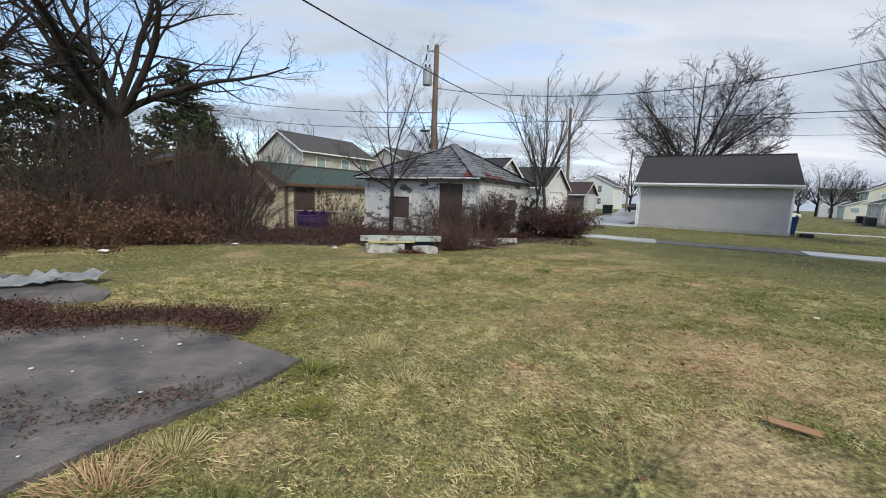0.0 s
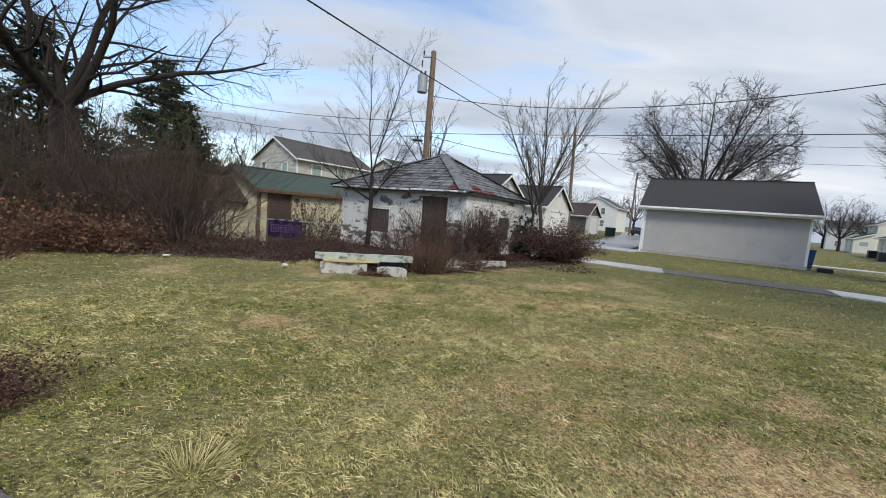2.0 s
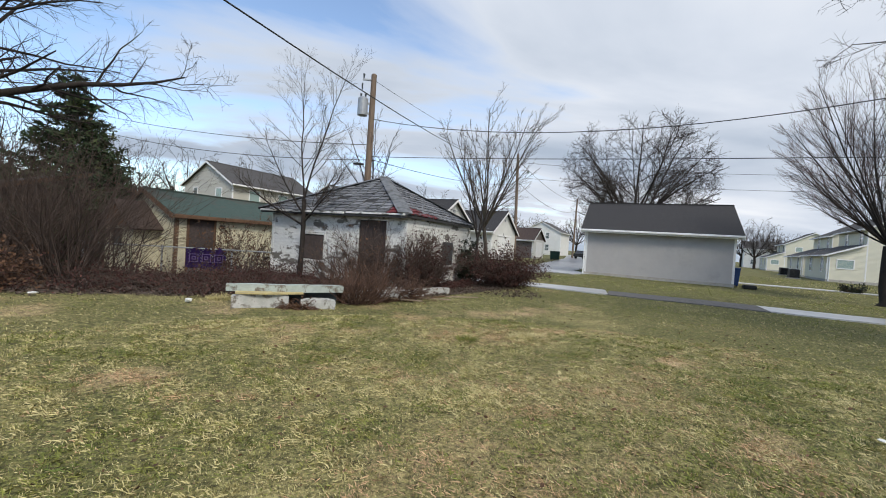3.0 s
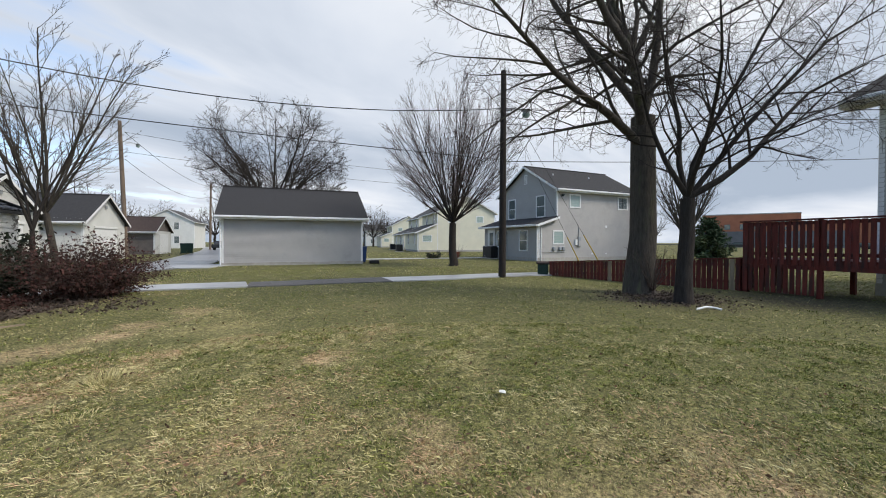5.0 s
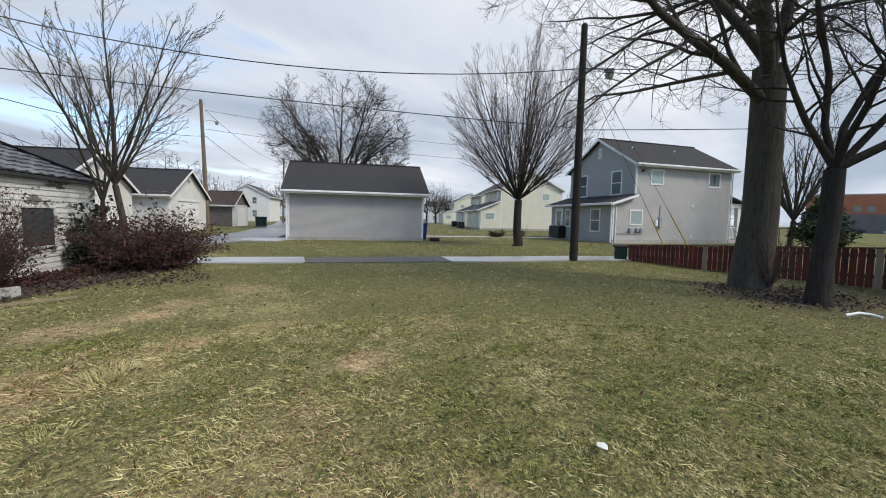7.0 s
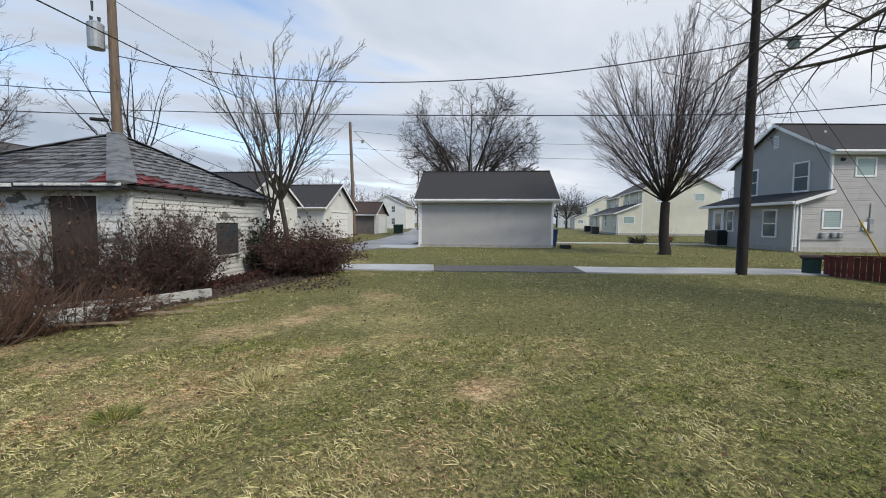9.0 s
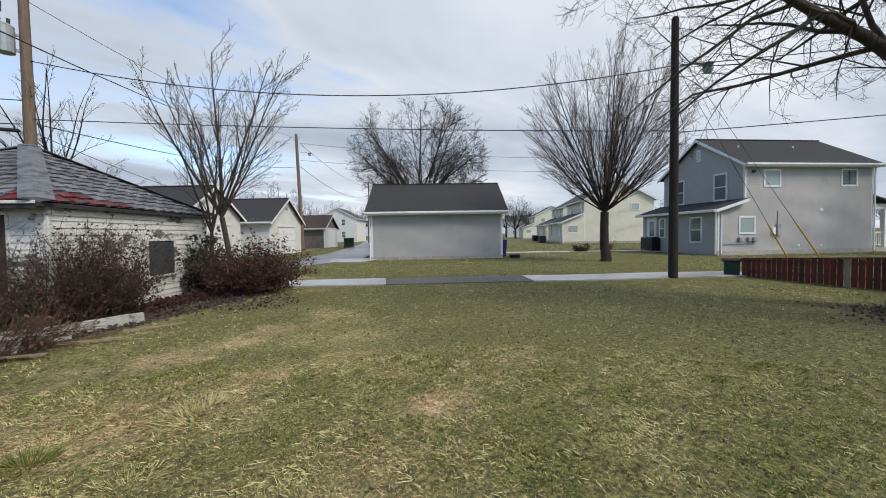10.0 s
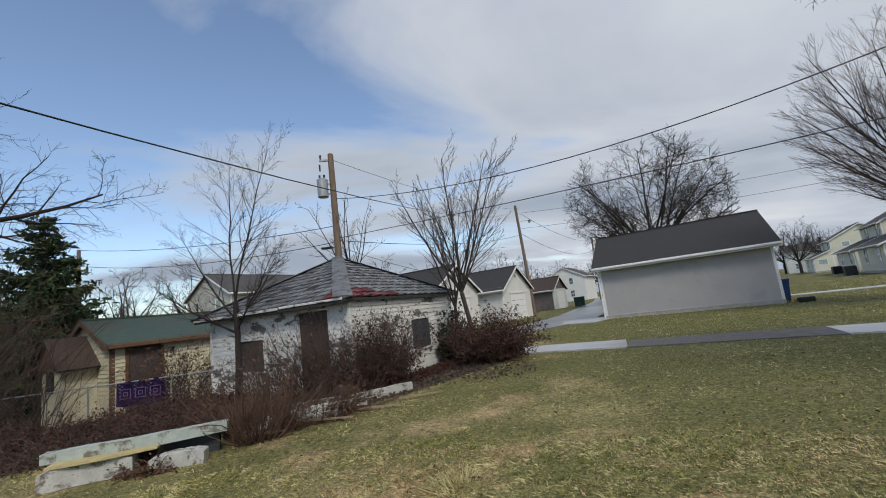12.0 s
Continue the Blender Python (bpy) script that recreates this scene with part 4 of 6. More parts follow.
def shed_side(m, holes, width):
    z = BASE
    while z < 1.85:
        cuts = [(0.0, width)]
        for a, b, c, d in holes:
            if z + 0.1 > c and z < d:
                cuts = [k for s, e in cuts for k in ((s, min(e, a)), (max(s, b), e)) if k[1] - k[0] > 0.04]
        for s, e in cuts:
            x = s
            while x < e - 0.02:
                x2 = min(e, x + rs.uniform(1.2, 2.8))
                if e - x2 < 0.3:
                    x2 = e
                if rs.random() > 0.03:
                    bm = bmesh.new()
                    sag = rs.uniform(-0.006, 0.006)
                    prism_fast(bm, [(x + 0.002, -0.02, z + sag), (x + 0.002, -0.005, z + 0.118), (x + 0.002, 0.012, z + 0.118), (x + 0.002, 0.012, z)], [(x2 - 0.002, -0.02, z), (x2 - 0.002, -0.005, z + 0.118), (x2 - 0.002, 0.012, z + 0.118), (x2 - 0.002, 0.012, z)])
                    part("siding_board", finish(bm), M_peel, shed, at=m)
                x = x2
        z += 0.115


shed_side(Matrix.Identity(4), HF, SU)
shed_side(SR, HR, SV)
shed_side(Matrix.Rotation(radians(-90), 4, "Z") @ Matrix.Translation((-SV, 0, 0)), (), SV)
part("window_board", boxes((HF[0][0] + 0.02, HF[0][1] - 0.02, 0.0, 0.015, 0.57, 1.28)), M_screen, shed)
part("door", boxes((HF[1][0] + 0.02, HF[1][1] - 0.02, 0.0, 0.015, -0.3, 1.78)), M_olddoor, shed)
part("window_board", boxes((2.39, 3.30, -0.024, 0.0, 0.58, 1.31), bevel=0.004), M_board, shed, at=SR)
for m, (a, b, c, d) in ((Matrix.Identity(4), HF[0]), (Matrix.Identity(4), HF[1]), (SR, HR[0])):
    part("frame", boxes((a - 0.05, a, -0.035, 0.01, c - 0.05, d + 0.05), (b, b + 0.05, -0.035, 0.01, c - 0.05, d + 0.05), (a, b, -0.035, 0.01, d, d + 0.05), (a, b, -0.05, 0.01, c - 0.05, c), bevel=0.005), M_peel, shed, at=m)
for x in (0.0, SU):
    part("corner_board", boxes((x - 0.04, x + 0.04, -0.04, 0.02, BASE, 1.88), bevel=0.005), M_peel, shed)
O, OE = 0.28, 0.1
part("fascia", boxes((-O, SU + OE, -O - 0.02, -O, EAVE - 0.12, EAVE - 0.02), (SU + OE, SU + OE + 0.02, -O - 0.02, SV + O, EAVE - 0.09, EAVE - 0.02), bevel=0.004), M_tar, shed)
part("gutter_strip", boxes((-O, 2.9, -O - 0.05, -O - 0.022, EAVE - 0.07, EAVE - 0.01), bevel=0.006), M_peel, shed)
part("gutter_strip", boxes((2.95, SU + OE, -O - 0.045, -O - 0.022, EAVE - 0.05, EAVE), bevel=0.006), M_peel, shed)
part("frieze_board", boxes((0.05, SV, -0.03, 0.0, 1.79, 1.88), bevel=0.004), M_peel, shed, at=SR)
part("soffit", boxes((-O, SU + OE, -O, SV + O, EAVE - 0.08, EAVE - 0.055)), M_tar, shed)
A = Vector((SU / 2, SV / 2, APEX))
C4 = [Vector((-O - 0.12, -O, EAVE - 0.02)), Vector((SU + OE, -O, EAVE)), Vector((SU + OE, SV + O, EAVE)), Vector((-O - 0.12, SV + O, EAVE))]
bm = bmesh.new()
va = bm.verts.new(A)
vc = [bm.verts.new(c) for c in C4]
for i in range(4):
    bm.faces.new((vc[i], vc[(i + 1) % 4], va))
bm.faces.new(vc[::-1])
part("roof_deck", finish(bm), M_tar, shed)
part("finial", boxes((SU / 2 - 0.14, SU / 2 + 0.14, SV / 2 - 0.14, SV / 2 + 0.14, APEX - 0.08, APEX + 0.035), bevel=0.03), M_hip, shed)


def hip_strip(c):
    d = A - c
    side = d.cross(Vector((0, 0, 1))).normalized() * 0.18
    up = side.cross(d).normalized()
    if up.z < 0:
        up = -up
    bm = bmesh.new()
    prism_fast(bm, [c - side * 1.15 + up * 0.02, c + up * 0.055, c + side * 1.15 + up * 0.02, c - up * 0.03], [A - side + up * 0.01, A + up * 0.055, A + side + up * 0.01, A - up * 0.03])
    part("hip_cap", finish(bm), M_hip, shed)


for c in C4:
    hip_strip(c)


# ---- poles and wires ----
def tube_line(name, lines, sides, material, parent=None, label="", category="", kind=""):
    ob = part(name, tube_mesh(name, lines, sides), material, parent, label, kind)
    return tagged(ob, category=category)


def wood_pole(x, y, h, material, label, lean=(0, 0), r=0.14, low=None):
    e = thing("utility_pole", x, y, float(gz(x, y)), 0, label, "utility pole")
    pts = np.array([(0, 0, -0.3), (lean[0] * 0.5, lean[1] * 0.5, h * 0.5), (lean[0], lean[1], h)])
    tube_line("pole", [(pts, np.array([r, r * 0.88, r * 0.72]))], 12, material, e)
    bm = bmesh.new()
    cyl(bm, r * 0.72, r * 0.5, 0.05, (lean[0], lean[1], h - 0.01))
    part("pole_cap", bm, material, e)
    return e


def catenary(a, b, sag, n=14):
    a, b = np.array(a, float), np.array(b, float)
    t = np.linspace(0, 1, n)[:, None]
    p = a + (b - a) * t
    p[:, 2] -= sag * 4 * (t[:, 0] * (1 - t[:, 0]))
    return p


P1, P2, P3, LP = (-1.75, 19.55), (12.0, 42.0), (31.2, 71), (13.82, 8.47)
pole1 = wood_pole(*P1, 8.83, M_pole, "brown wooden utility pole with a transformer behind the shed", (0.0, 0.0), 0.17)
bm = bmesh.new()
cyl(bm, 0.23, 0.23, 0.75, (-0.42, -0.1, 6.9), 16)
cyl(bm, 0.235, 0.15, 0.08, (-0.42, -0.1, 7.65), 16)
tr = part("transformer", bm, M_metal, pole1)
for x in (-0.32, -0.52):
    bm = bmesh.new()
    cyl(bm, 0.035, 0.05, 0.16, (x, -0.1, 7.73), 8)
    part("bushing", bm, M_board, tr)
for bb in ((-0.42, 0, -0.04, 0.02, 7.0, 7.08), (-0.42, 0, -0.04, 0.02, 7.45, 7.53), (-0.5, 0.05, -0.05, 0.05, 8.55, 8.62)):
    part("bracket", boxes(bb), M_metal, pole1)
bm = bmesh.new()
cyl(bm, 0.03, 0.05, 0.22, (-0.45, 0, 8.62), 8)
cyl(bm, 0.03, 0.04, 0.3, (-0.5, -0.02, 8.1), 8)
part("insulator", bm, M_board, pole1)
part("splice_case", boxes((-0.7, -0.2, -0.1, 0.02, 4.62, 4.72), bevel=0.03), M_black, pole1)
pole2 = wood_pole(*P2, 11.0, M_pole, "brown wooden utility pole beside the white garage", (-0.35, 0), 0.18)
pole3 = wood_pole(*P3, 10.8, M_pole, "wooden utility pole far along the alley", (0.2, 0), 0.18)
pole4 = wood_pole(-21.5, 30.5, 9.0, M_pole, "wooden utility pole among the trees", (0, 0), 0.15)


def cobra_lamp(e, z, d):
    d = Vector(d).normalized()
    pts = [Vector((0, 0, z)), Vector((d.x * 0.45, d.y * 0.45, z + 0.14)), Vector((d.x * 0.85, d.y * 0.85, z + 0.10))]
    tube_line("lamp_arm", [(np.array([tuple(p) for p in pts]), np.full(3, 0.028))], 8, M_metal, e)
    bm = bmesh.new()
    cyl(bm, 0.09, 0.17, 0.14, (d.x * 0.95, d.y * 0.95, z - 0.02), 14)
    part("lamp_head", bm, M_metal, e)
    bm = bmesh.new()
    cyl(bm, 0.10, 0.15, 0.12, (d.x * 0.95, d.y * 0.95, z - 0.14), 14)
    part("lamp_lens", bm, M_blind, e)


lamp = wood_pole(*LP, 7.45, M_poledark, "dark wooden pole with a street lamp beside the footpath", (0.1, 0.02), 0.135)
cobra_lamp(lamp, 6.0, (0.85, -0.6, 0))
cobra_lamp(pole2, 9.3, (0.9, 0.2, 0))
part("conduit", boxes((0.1, 0.16, -0.05, 0.03, 0, 3.2), bevel=0.01), M_black, lamp)


def wire(a, b, sag, r=0.014, label="black overhead cable between poles"):
    ob = tube_line("overhead_cable", [(catenary(a, b, sag, 20), np.full(20, r))], 5, M_wire, None, label, "overhead cable")
    return ob


wire((*P1, 6.8), (LP[0], LP[1], 6.1), 0.95, 0.015)
wire((*P1, 5.05), (LP[0], LP[1], 4.25), 0.1, 0.014)
wire((*P1, 4.95), (*P2, 8.0), 0.5, 0.016)
wire((*P1, 8.6), (*P2, 10.6), 0.5, 0.010)
wire((LP[0], LP[1], 6.1), (40, -18, 8.0), 0.5, 0.014)
wire((LP[0], LP[1], 4.2), (40, -18, 6.5), 0.4, 0.014)
wire((P2[0], P2[1], 10.8), (-4.58, -3.4, 2.89), 1.51, 0.009, "black service cable to the near house")
wire((*P2, 10.2), (52, 20, 9.5), 1.0, 0.016)
wire((*P2, 8.6), (52, 20, 8.0), 0.8, 0.016)
wire((*P2, 10.2), (*P3, 10.2), 0.8, 0.02)
wire((*P2, 8.0), (*P3, 8.5), 1.2, 0.02)
wire((*P1, 5.6), (-21.5, 30.5, 8.5), 0.4, 0.016)
wire((*P1, 4.9), (-21.5, 30.5, 7.4), 0.5, 0.016)
wire((*P1, 4.7), (5.0, 31.5, 3.6), 0.3, 0.012)


# ---- fence and deck ----
def picket_fence(name, a, b, h0, h1, n, label, low=0.04):
    a, b = Vector(a), Vector(b)
    d = b - a
    e = thing(name, a.x, a.y, 0, math.degrees(math.atan2(d.y, d.x)), label, "fence")
    L = d.length
    rr = random.Random(9)
    for i in range(n):
        x = (i + 0.5) * L / n
        h = h0 + (h1 - h0) * x / L
        w = L / n * 0.43
        bm = boxes((x - w, x + w, -0.012, 0.012, low - 0.1, h + rr.uniform(-0.012, 0.012)), bevel=0.003)
        part("picket", bm, M_redwood if rr.random() > 0.06 else M_rawwood, e)
    for f in (0.25, 0.78):
        bm = bmesh.new()
        prism_fast(bm, [(0, 0.013, h0 * f), (0, 0.05, h0 * f), (0, 0.05, h0 * f + 0.07), (0, 0.013, h0 * f + 0.07)], [(L, 0.013, h1 * f), (L, 0.05, h1 * f), (L, 0.05, h1 * f + 0.07), (L, 0.013, h1 * f + 0.07)])
        part("rail", finish(bm), M_redwood, e)
    bm = bmesh.new()
    prism_fast(bm, [(0, -0.045, h0), (0, 0.045, h0), (0, 0.045, h0 + 0.03), (0, -0.045, h0 + 0.03)], [(L, -0.045, h1), (L, 0.045, h1), (L, 0.045, h1 + 0.03), (L, -0.045, h1 + 0.03)])
    part("cap_rail", finish(bm), M_redwood, e)
    m = max(2, round(L / 1.8) + 1)
    for i in range(m):
        x = L * i / (m - 1)
        part("post", boxes((x - 0.045, x + 0.045, 0.05, 0.14, -0.3, h0 + (h1 - h0) * x / L + 0.02), bevel=0.006), M_redwood, e)
    return e


picket_fence("picket_fence", (15.75, 7.45), (13.98, 1.5), 0.52, 0.86, 46, "low red-stained picket fence across the lawn")
post = thing("fence_post", 15.85, 7.75, 0, -70, "stubby green-grey box post at the fence end", "post")
part("body", boxes((-0.2, 0.2, -0.18, 0.18, 0, 0.42), bevel=0.02), M_green_bin, post)
part("top", boxes((-0.26, 0.5, -0.2, 0.2, 0.42, 0.53), bevel=0.04), M_olddoor, post)

deck = thing("deck", 13.9, 1.45, 0, -118, "raised red-stained wooden deck with slatted privacy rail", "deck")
DW, DD, DF, DT = 3.4, 1.75, 0.85, 1.8
for i in range(13):
    y = i * 0.134
    part("deck_board", boxes((0, DW, y, y + 0.128, DF, DF + 0.03)), M_redwood, deck)
for y in (0.0, 0.85, 1.68):
    part("joist", boxes((0, DW, y, y + 0.045, DF - 0.19, DF - 0.002)), M_redwood, deck)
part("fascia_board", boxes((0, DW, -0.03, -0.002, DF - 0.2, DF + 0.02)), M_redwood, deck)
for x in (0.05, 1.55, DW - 0.05):
    for y in (0.06, DD - 0.05):
        part("post", boxes((x - 0.05, x + 0.05, y - 0.05, y + 0.05, -0.3, DT), bevel=0.006), M_redwood, deck)
for z in (DT - 0.1, DF + 0.12):
    part("rail", boxes((0, DW, -0.02, 0.02, z, z + 0.08)), M_redwood, deck)
part("cap_rail", boxes((-0.06, DW, -0.09, 0.07, DT, DT + 0.035), bevel=0.005), M_redwood, deck)
for k in range(26):
    x = 0.02 + k * 0.132
    if x < DW:
        part("slat", boxes((x, x + 0.088, -0.05, -0.022, DF - 0.1, DT - 0.01)), M_redwood, deck)
for k in range(12):
    x = 0.02 + k * 0.125
    part("skirt_slat", boxes((x, x + 0.088, -0.055, -0.035, 0.06, DF - 0.12)), M_redwood, deck)
for k in range(9):
    y = 0.05 + k * 0.19
    part("slat", boxes((-0.05, -0.022, y, y + 0.09, 0.06, DT - 0.01)), M_redwood, deck)

nh = thing("house", 14.8, -1.15, 0, -120, "near house with low hip roof beside the deck", "house")
gable_building(nh, 9, 7, 5.0, 6.6, "x", M_vinyl, M_roofdark, base=0.3, footing=M_block, over=0.55, rake=0.55)


# ---- far brick school ----
sch = thing("school", 150, -5, 0, -90, "long orange brick school building beyond the field", "school")
part("wing", boxes((-16, 7, 0, 30, 0, 9.8)), M_brick, sch)
part("wing", boxes((7.1, 90, 1, 30, 0, 7.4)), M_brick, sch)
part("base_wing", boxes((-16, 14, -12, -0.1, 0, 4.4)), M_brickgrey, sch)
part("tower", boxes((24, 44, -3, 8, 0, 9.9)), M_brickgrey, sch)
for x in (-12.5, -9.8, -6, -3.5):
    window(sch, Matrix.Translation((x, 0, 5.2)), 1.5, 1.6, double=False, trim=M_brickgrey)
part("window_strip", boxes((1.5, 4.5, -0.1, 0.02, 5.0, 5.9)), M_glass, sch)
part("window_strip", boxes((1.5, 4.5, -0.1, 0.02, 6.6, 7.5)), M_glass, sch)
part("coping", boxes((-16.1, 7.05, -0.1, 0.0, 9.6, 9.9)), M_block, sch)


# ---- trees ----
def bent(rng, a, d, length, n, wander, lift):
    """A wandering line of n points from a along d."""
    pts, p, d = [np.array(a, float)], np.array(a, float), np.array(d, float)
    for i in range(n - 1):
        d = d + rng.normal(size=3) * wander + np.array([0, 0, lift])
        d /= np.linalg.norm(d)
        p = p + d * length / (n - 1)
        pts.append(p)
    return np.array(pts), d


def grow(rng, p, d, length, n, wander, lift):
    """Many wandering lines at once: starts p and ways d (N, 3), lengths (N)."""
    out = [p]
    for i in range(n - 1):
        d = d + rng.normal(size=d.shape) * wander
        d[:, 2] += lift
        d /= np.linalg.norm(d, axis=1, keepdims=True)
        p = p + d * (length / (n - 1))[:, None]
        out.append(p)
    return np.stack(out, 1)


def kids(rng, P, R, count, ratio, angle, lift, wander, start, n, rmin):
    """Side branches of many branches at once."""
    N, k = P.shape[:2]
    f = start + (1 - start) * (np.arange(count) + rng.random((N, count))) / count
    s = f * (k - 1)
    j = np.minimum(s.astype(int), k - 2)
    w = s - j
    row = np.arange(N)[:, None]
    a, b = P[row, j], P[row, j + 1]
    p = a + (b - a) * w[..., None]
    r = R[row, j] * (1 - w) + R[row, j + 1] * w
    t = (b - a) / (np.linalg.norm(b - a, axis=2, keepdims=True) + 1e-9)
    side = np.cross(t, rng.normal(size=t.shape))
    side /= np.linalg.norm(side, axis=2, keepdims=True) + 1e-9
    an = np.radians(angle * rng.uniform(0.7, 1.3, (N, count, 1)))
    d = t * np.cos(an) + side * np.sin(an)
    L = np.linalg.norm(P[:, -1] - P[:, 0], axis=1)[:, None] * ratio * rng.uniform(0.6, 1.25, (N, count)) * (1.15 - 0.55 * f)
    q = grow(rng, p.reshape(-1, 3), d.reshape(-1, 3), L.ravel(), n, wander, lift)
    r = r.reshape(-1, 1)
    r0, r1 = np.maximum(r * 0.5, rmin), np.maximum(r * 0.12, rmin * 0.6)
    return q, r0 + (r1 - r0) * np.linspace(0, 1, n)[None]


def tree(name, x, y, label, h, r, fork, limbs, reach, seed, bark, twig, counts=(12, 8, 4), ratio=0.48, angle=42, lift=0.03, wander=0.12, limb_angle=(15, 55), levels=3, trunk_lean=(0, 0), rmin=0.005, sides=3, category="tree", stems=None, limb_pts=8, leader=True, group="", lr=1.0, ball=None, crown=None):
    rng = np.random.default_rng(seed)
    e = thing(name, x, y, float(gz(x, y)), 0, label, category, group)
    top = np.array([trunk_lean[0], trunk_lean[1], fork])
    tp = np.array([np.array([0, 0, -0.15]), np.array([0, 0, 0.12]), top * 0.33, top * 0.66, top])
    tp[1:, :2] += rng.normal(size=(4, 2)) * r * 0.15
    tube_line("trunk", [(tp, np.array([r * 1.5, r * 1.18, r * 1.0, r * 0.94, r * 0.9]))], 14, bark, e)
    top = tp[-1]
    specs = stems or [(i * 360 / limbs + rng.uniform(-25, 25), rng.uniform(*limb_angle), rng.uniform(0.8, 1.05), 0.0) for i in range(limbs)]
    if leader and not stems:
        specs.append((rng.uniform(0, 360), 4, 1.05, 0.0))
    qs, rs_ = [], []
    for az, el, ln, low in specs:
        a, b = radians(az), radians(el)
        d = np.array([math.cos(a) * math.sin(b), math.sin(a) * math.sin(b), math.cos(b)])
        if ball:
            c, rad = ball
            ln = (c * math.cos(b) + math.sqrt(max(rad ** 2 - (c * math.sin(b)) ** 2, 0.3))) * (0.9 + 0.2 * ln - 0.08) / reach
        s0 = top + (tp[-2] - top) * low
        if crown:
            cz, rh, rv = crown
            q = np.array([0, 0, (top[2] - cz) / rv])
            b = radians(4 + (limb_angle[1] - 4) * ((len(qs) * 0.618 + 0.2) % 1) ** 0.65)
            d = np.array([math.cos(a) * math.sin(b), math.sin(a) * math.sin(b), math.cos(b)])
            g = np.array([d[0] / rh, d[1] / rh, d[2] / rv])
            gg, qg = (g * g).sum(), (q * g).sum()
            ln = (-qg + math.sqrt(max(qg * qg - gg * ((q * q).sum() - 1), 0.01))) / gg * rng.uniform(0.82, 1.0) / reach
        q, _ = bent(rng, s0 - d * r * 0.4, d, reach * ln, limb_pts, wander * 0.7, lift)
        r0 = lr * r * (0.62 if len(specs) < 6 else 0.42) * (0.8 + 0.3 * rng.random())
        rr = r0 * np.linspace(1, 0.12, limb_pts) ** 0.9 + rmin * 0.5
        tube_line("limb", [(q, rr)], 8, bark, e)
        qs.append(q)
        rs_.append(rr)
    P, R = np.array(qs), np.array(rs_)
    for lv in range(levels):
        P, R = kids(rng, P, R, counts[lv], ratio * (1 if lv < 2 else 1.15), angle, lift, wander, 0.15 if lv == 0 else 0.2, (6, 4, 3, 3)[lv], rmin * (1, 0.8, 0.6, 0.5)[lv])
        if crown:
            size = np.array([crown[1], crown[1], crown[2]]) * rng.uniform(0.93, 1.04, (len(P), 1))
            mid = np.array([0, 0, crown[0]])
            f0 = np.linalg.norm((P[:, 0] - mid) / size, axis=1)
            f1 = np.linalg.norm((P[:, -1] - mid) / size, axis=1)
            keep = np.where(f1 > 1, np.clip((1 - f0) / np.maximum(f1 - f0, 1e-3), 0.12, 1), 1)
            P = P[:, :1] + (P - P[:, :1]) * keep[:, None, None]
        tube_line("branch_mass" if lv == 0 else "twig_mass", [(P, R)], 5 if lv == 0 else 3, bark if lv == 0 else twig, e, kind="stuff")
    return e


# two big trees by the fence
tree("tree", 11.75, 3.5, "tall bare tree with a thick mossy grey trunk by the fence", 11, 0.31, 4.35, 5, 6.8, 11, M_bark, M_twig_dark, counts=(15, 8, 5, 3), levels=4, ratio=0.48, angle=50, lift=-0.012, wander=0.15, limb_angle=(12, 52), stems=[(120, 50, 0.95, 0), (100, 8, 1.0, 0), (300, 16, 1.0, 0), (200, 38, .8, .3), (20, 35, .8, 0), (150, 66, 0.85, 0.5)], rmin=0.006)
tree("tree", 10.6, 2.45, "bare tree with a dark forked trunk by the fence", 9, 0.155, 2.2, 4, 5.6, 12, M_bark_dark, M_twig_dark, counts=(14, 8, 4, 3), levels=4, ratio=0.48, angle=50, lift=-0.01, wander=0.16, stems=[(100, 6, 1.0, 0), (300, 30, 1.05, 0), (285, 62, 0.95, 0), (200, 45, .7, 0), (330, 10, 1.0, 0), (120, 40, .6, .0)], rmin=0.005)
# vase-shaped street tree
tree("tree", 18.4, 13.9, "bare vase-shaped pear tree with dense upswept branches", 9, 0.20, 2.3, 34, 6.0, 13, M_bark_dark, M_twig_buff, counts=(14, 8, 3), ratio=0.44, angle=20, lift=0.03, wander=0.035, limb_angle=(4, 62), rmin=0.0055, lr=0.52, crown=(6.4, 3.9, 3.85))
# large round tree behind the garage
tree("tree", 24.5, 41.3, "large bare round-crowned tree behind the grey garage", 16, 0.5, 3.8, 24, 10.6, 14, M_bark_dark, M_twig_dark, counts=(15, 9, 5), ratio=0.48, angle=46, lift=0.0, wander=0.10, limb_angle=(8, 92), rmin=0.020, lr=0.65, limb_pts=10, crown=(10.4, 8.3, 6.7))
# slim tree in front of the shed
tree("tree", -2.9, 12.6, "slim bare young tree in front of the old shed", 6.3, 0.07, 2.3, 3, 4.1, 15, M_bark_dark, M_twig, counts=(20, 10, 5), ratio=0.36, angle=38, lift=0.05, wander=0.09, stems=[(150, 8, 1.0, 0), (350, 10, 0.95, 0), (200, 35, .6, .6), (30, 38, .55, .7), (320, 52, .6, .9), (180, 62, .6, 1.0)], rmin=0.003)
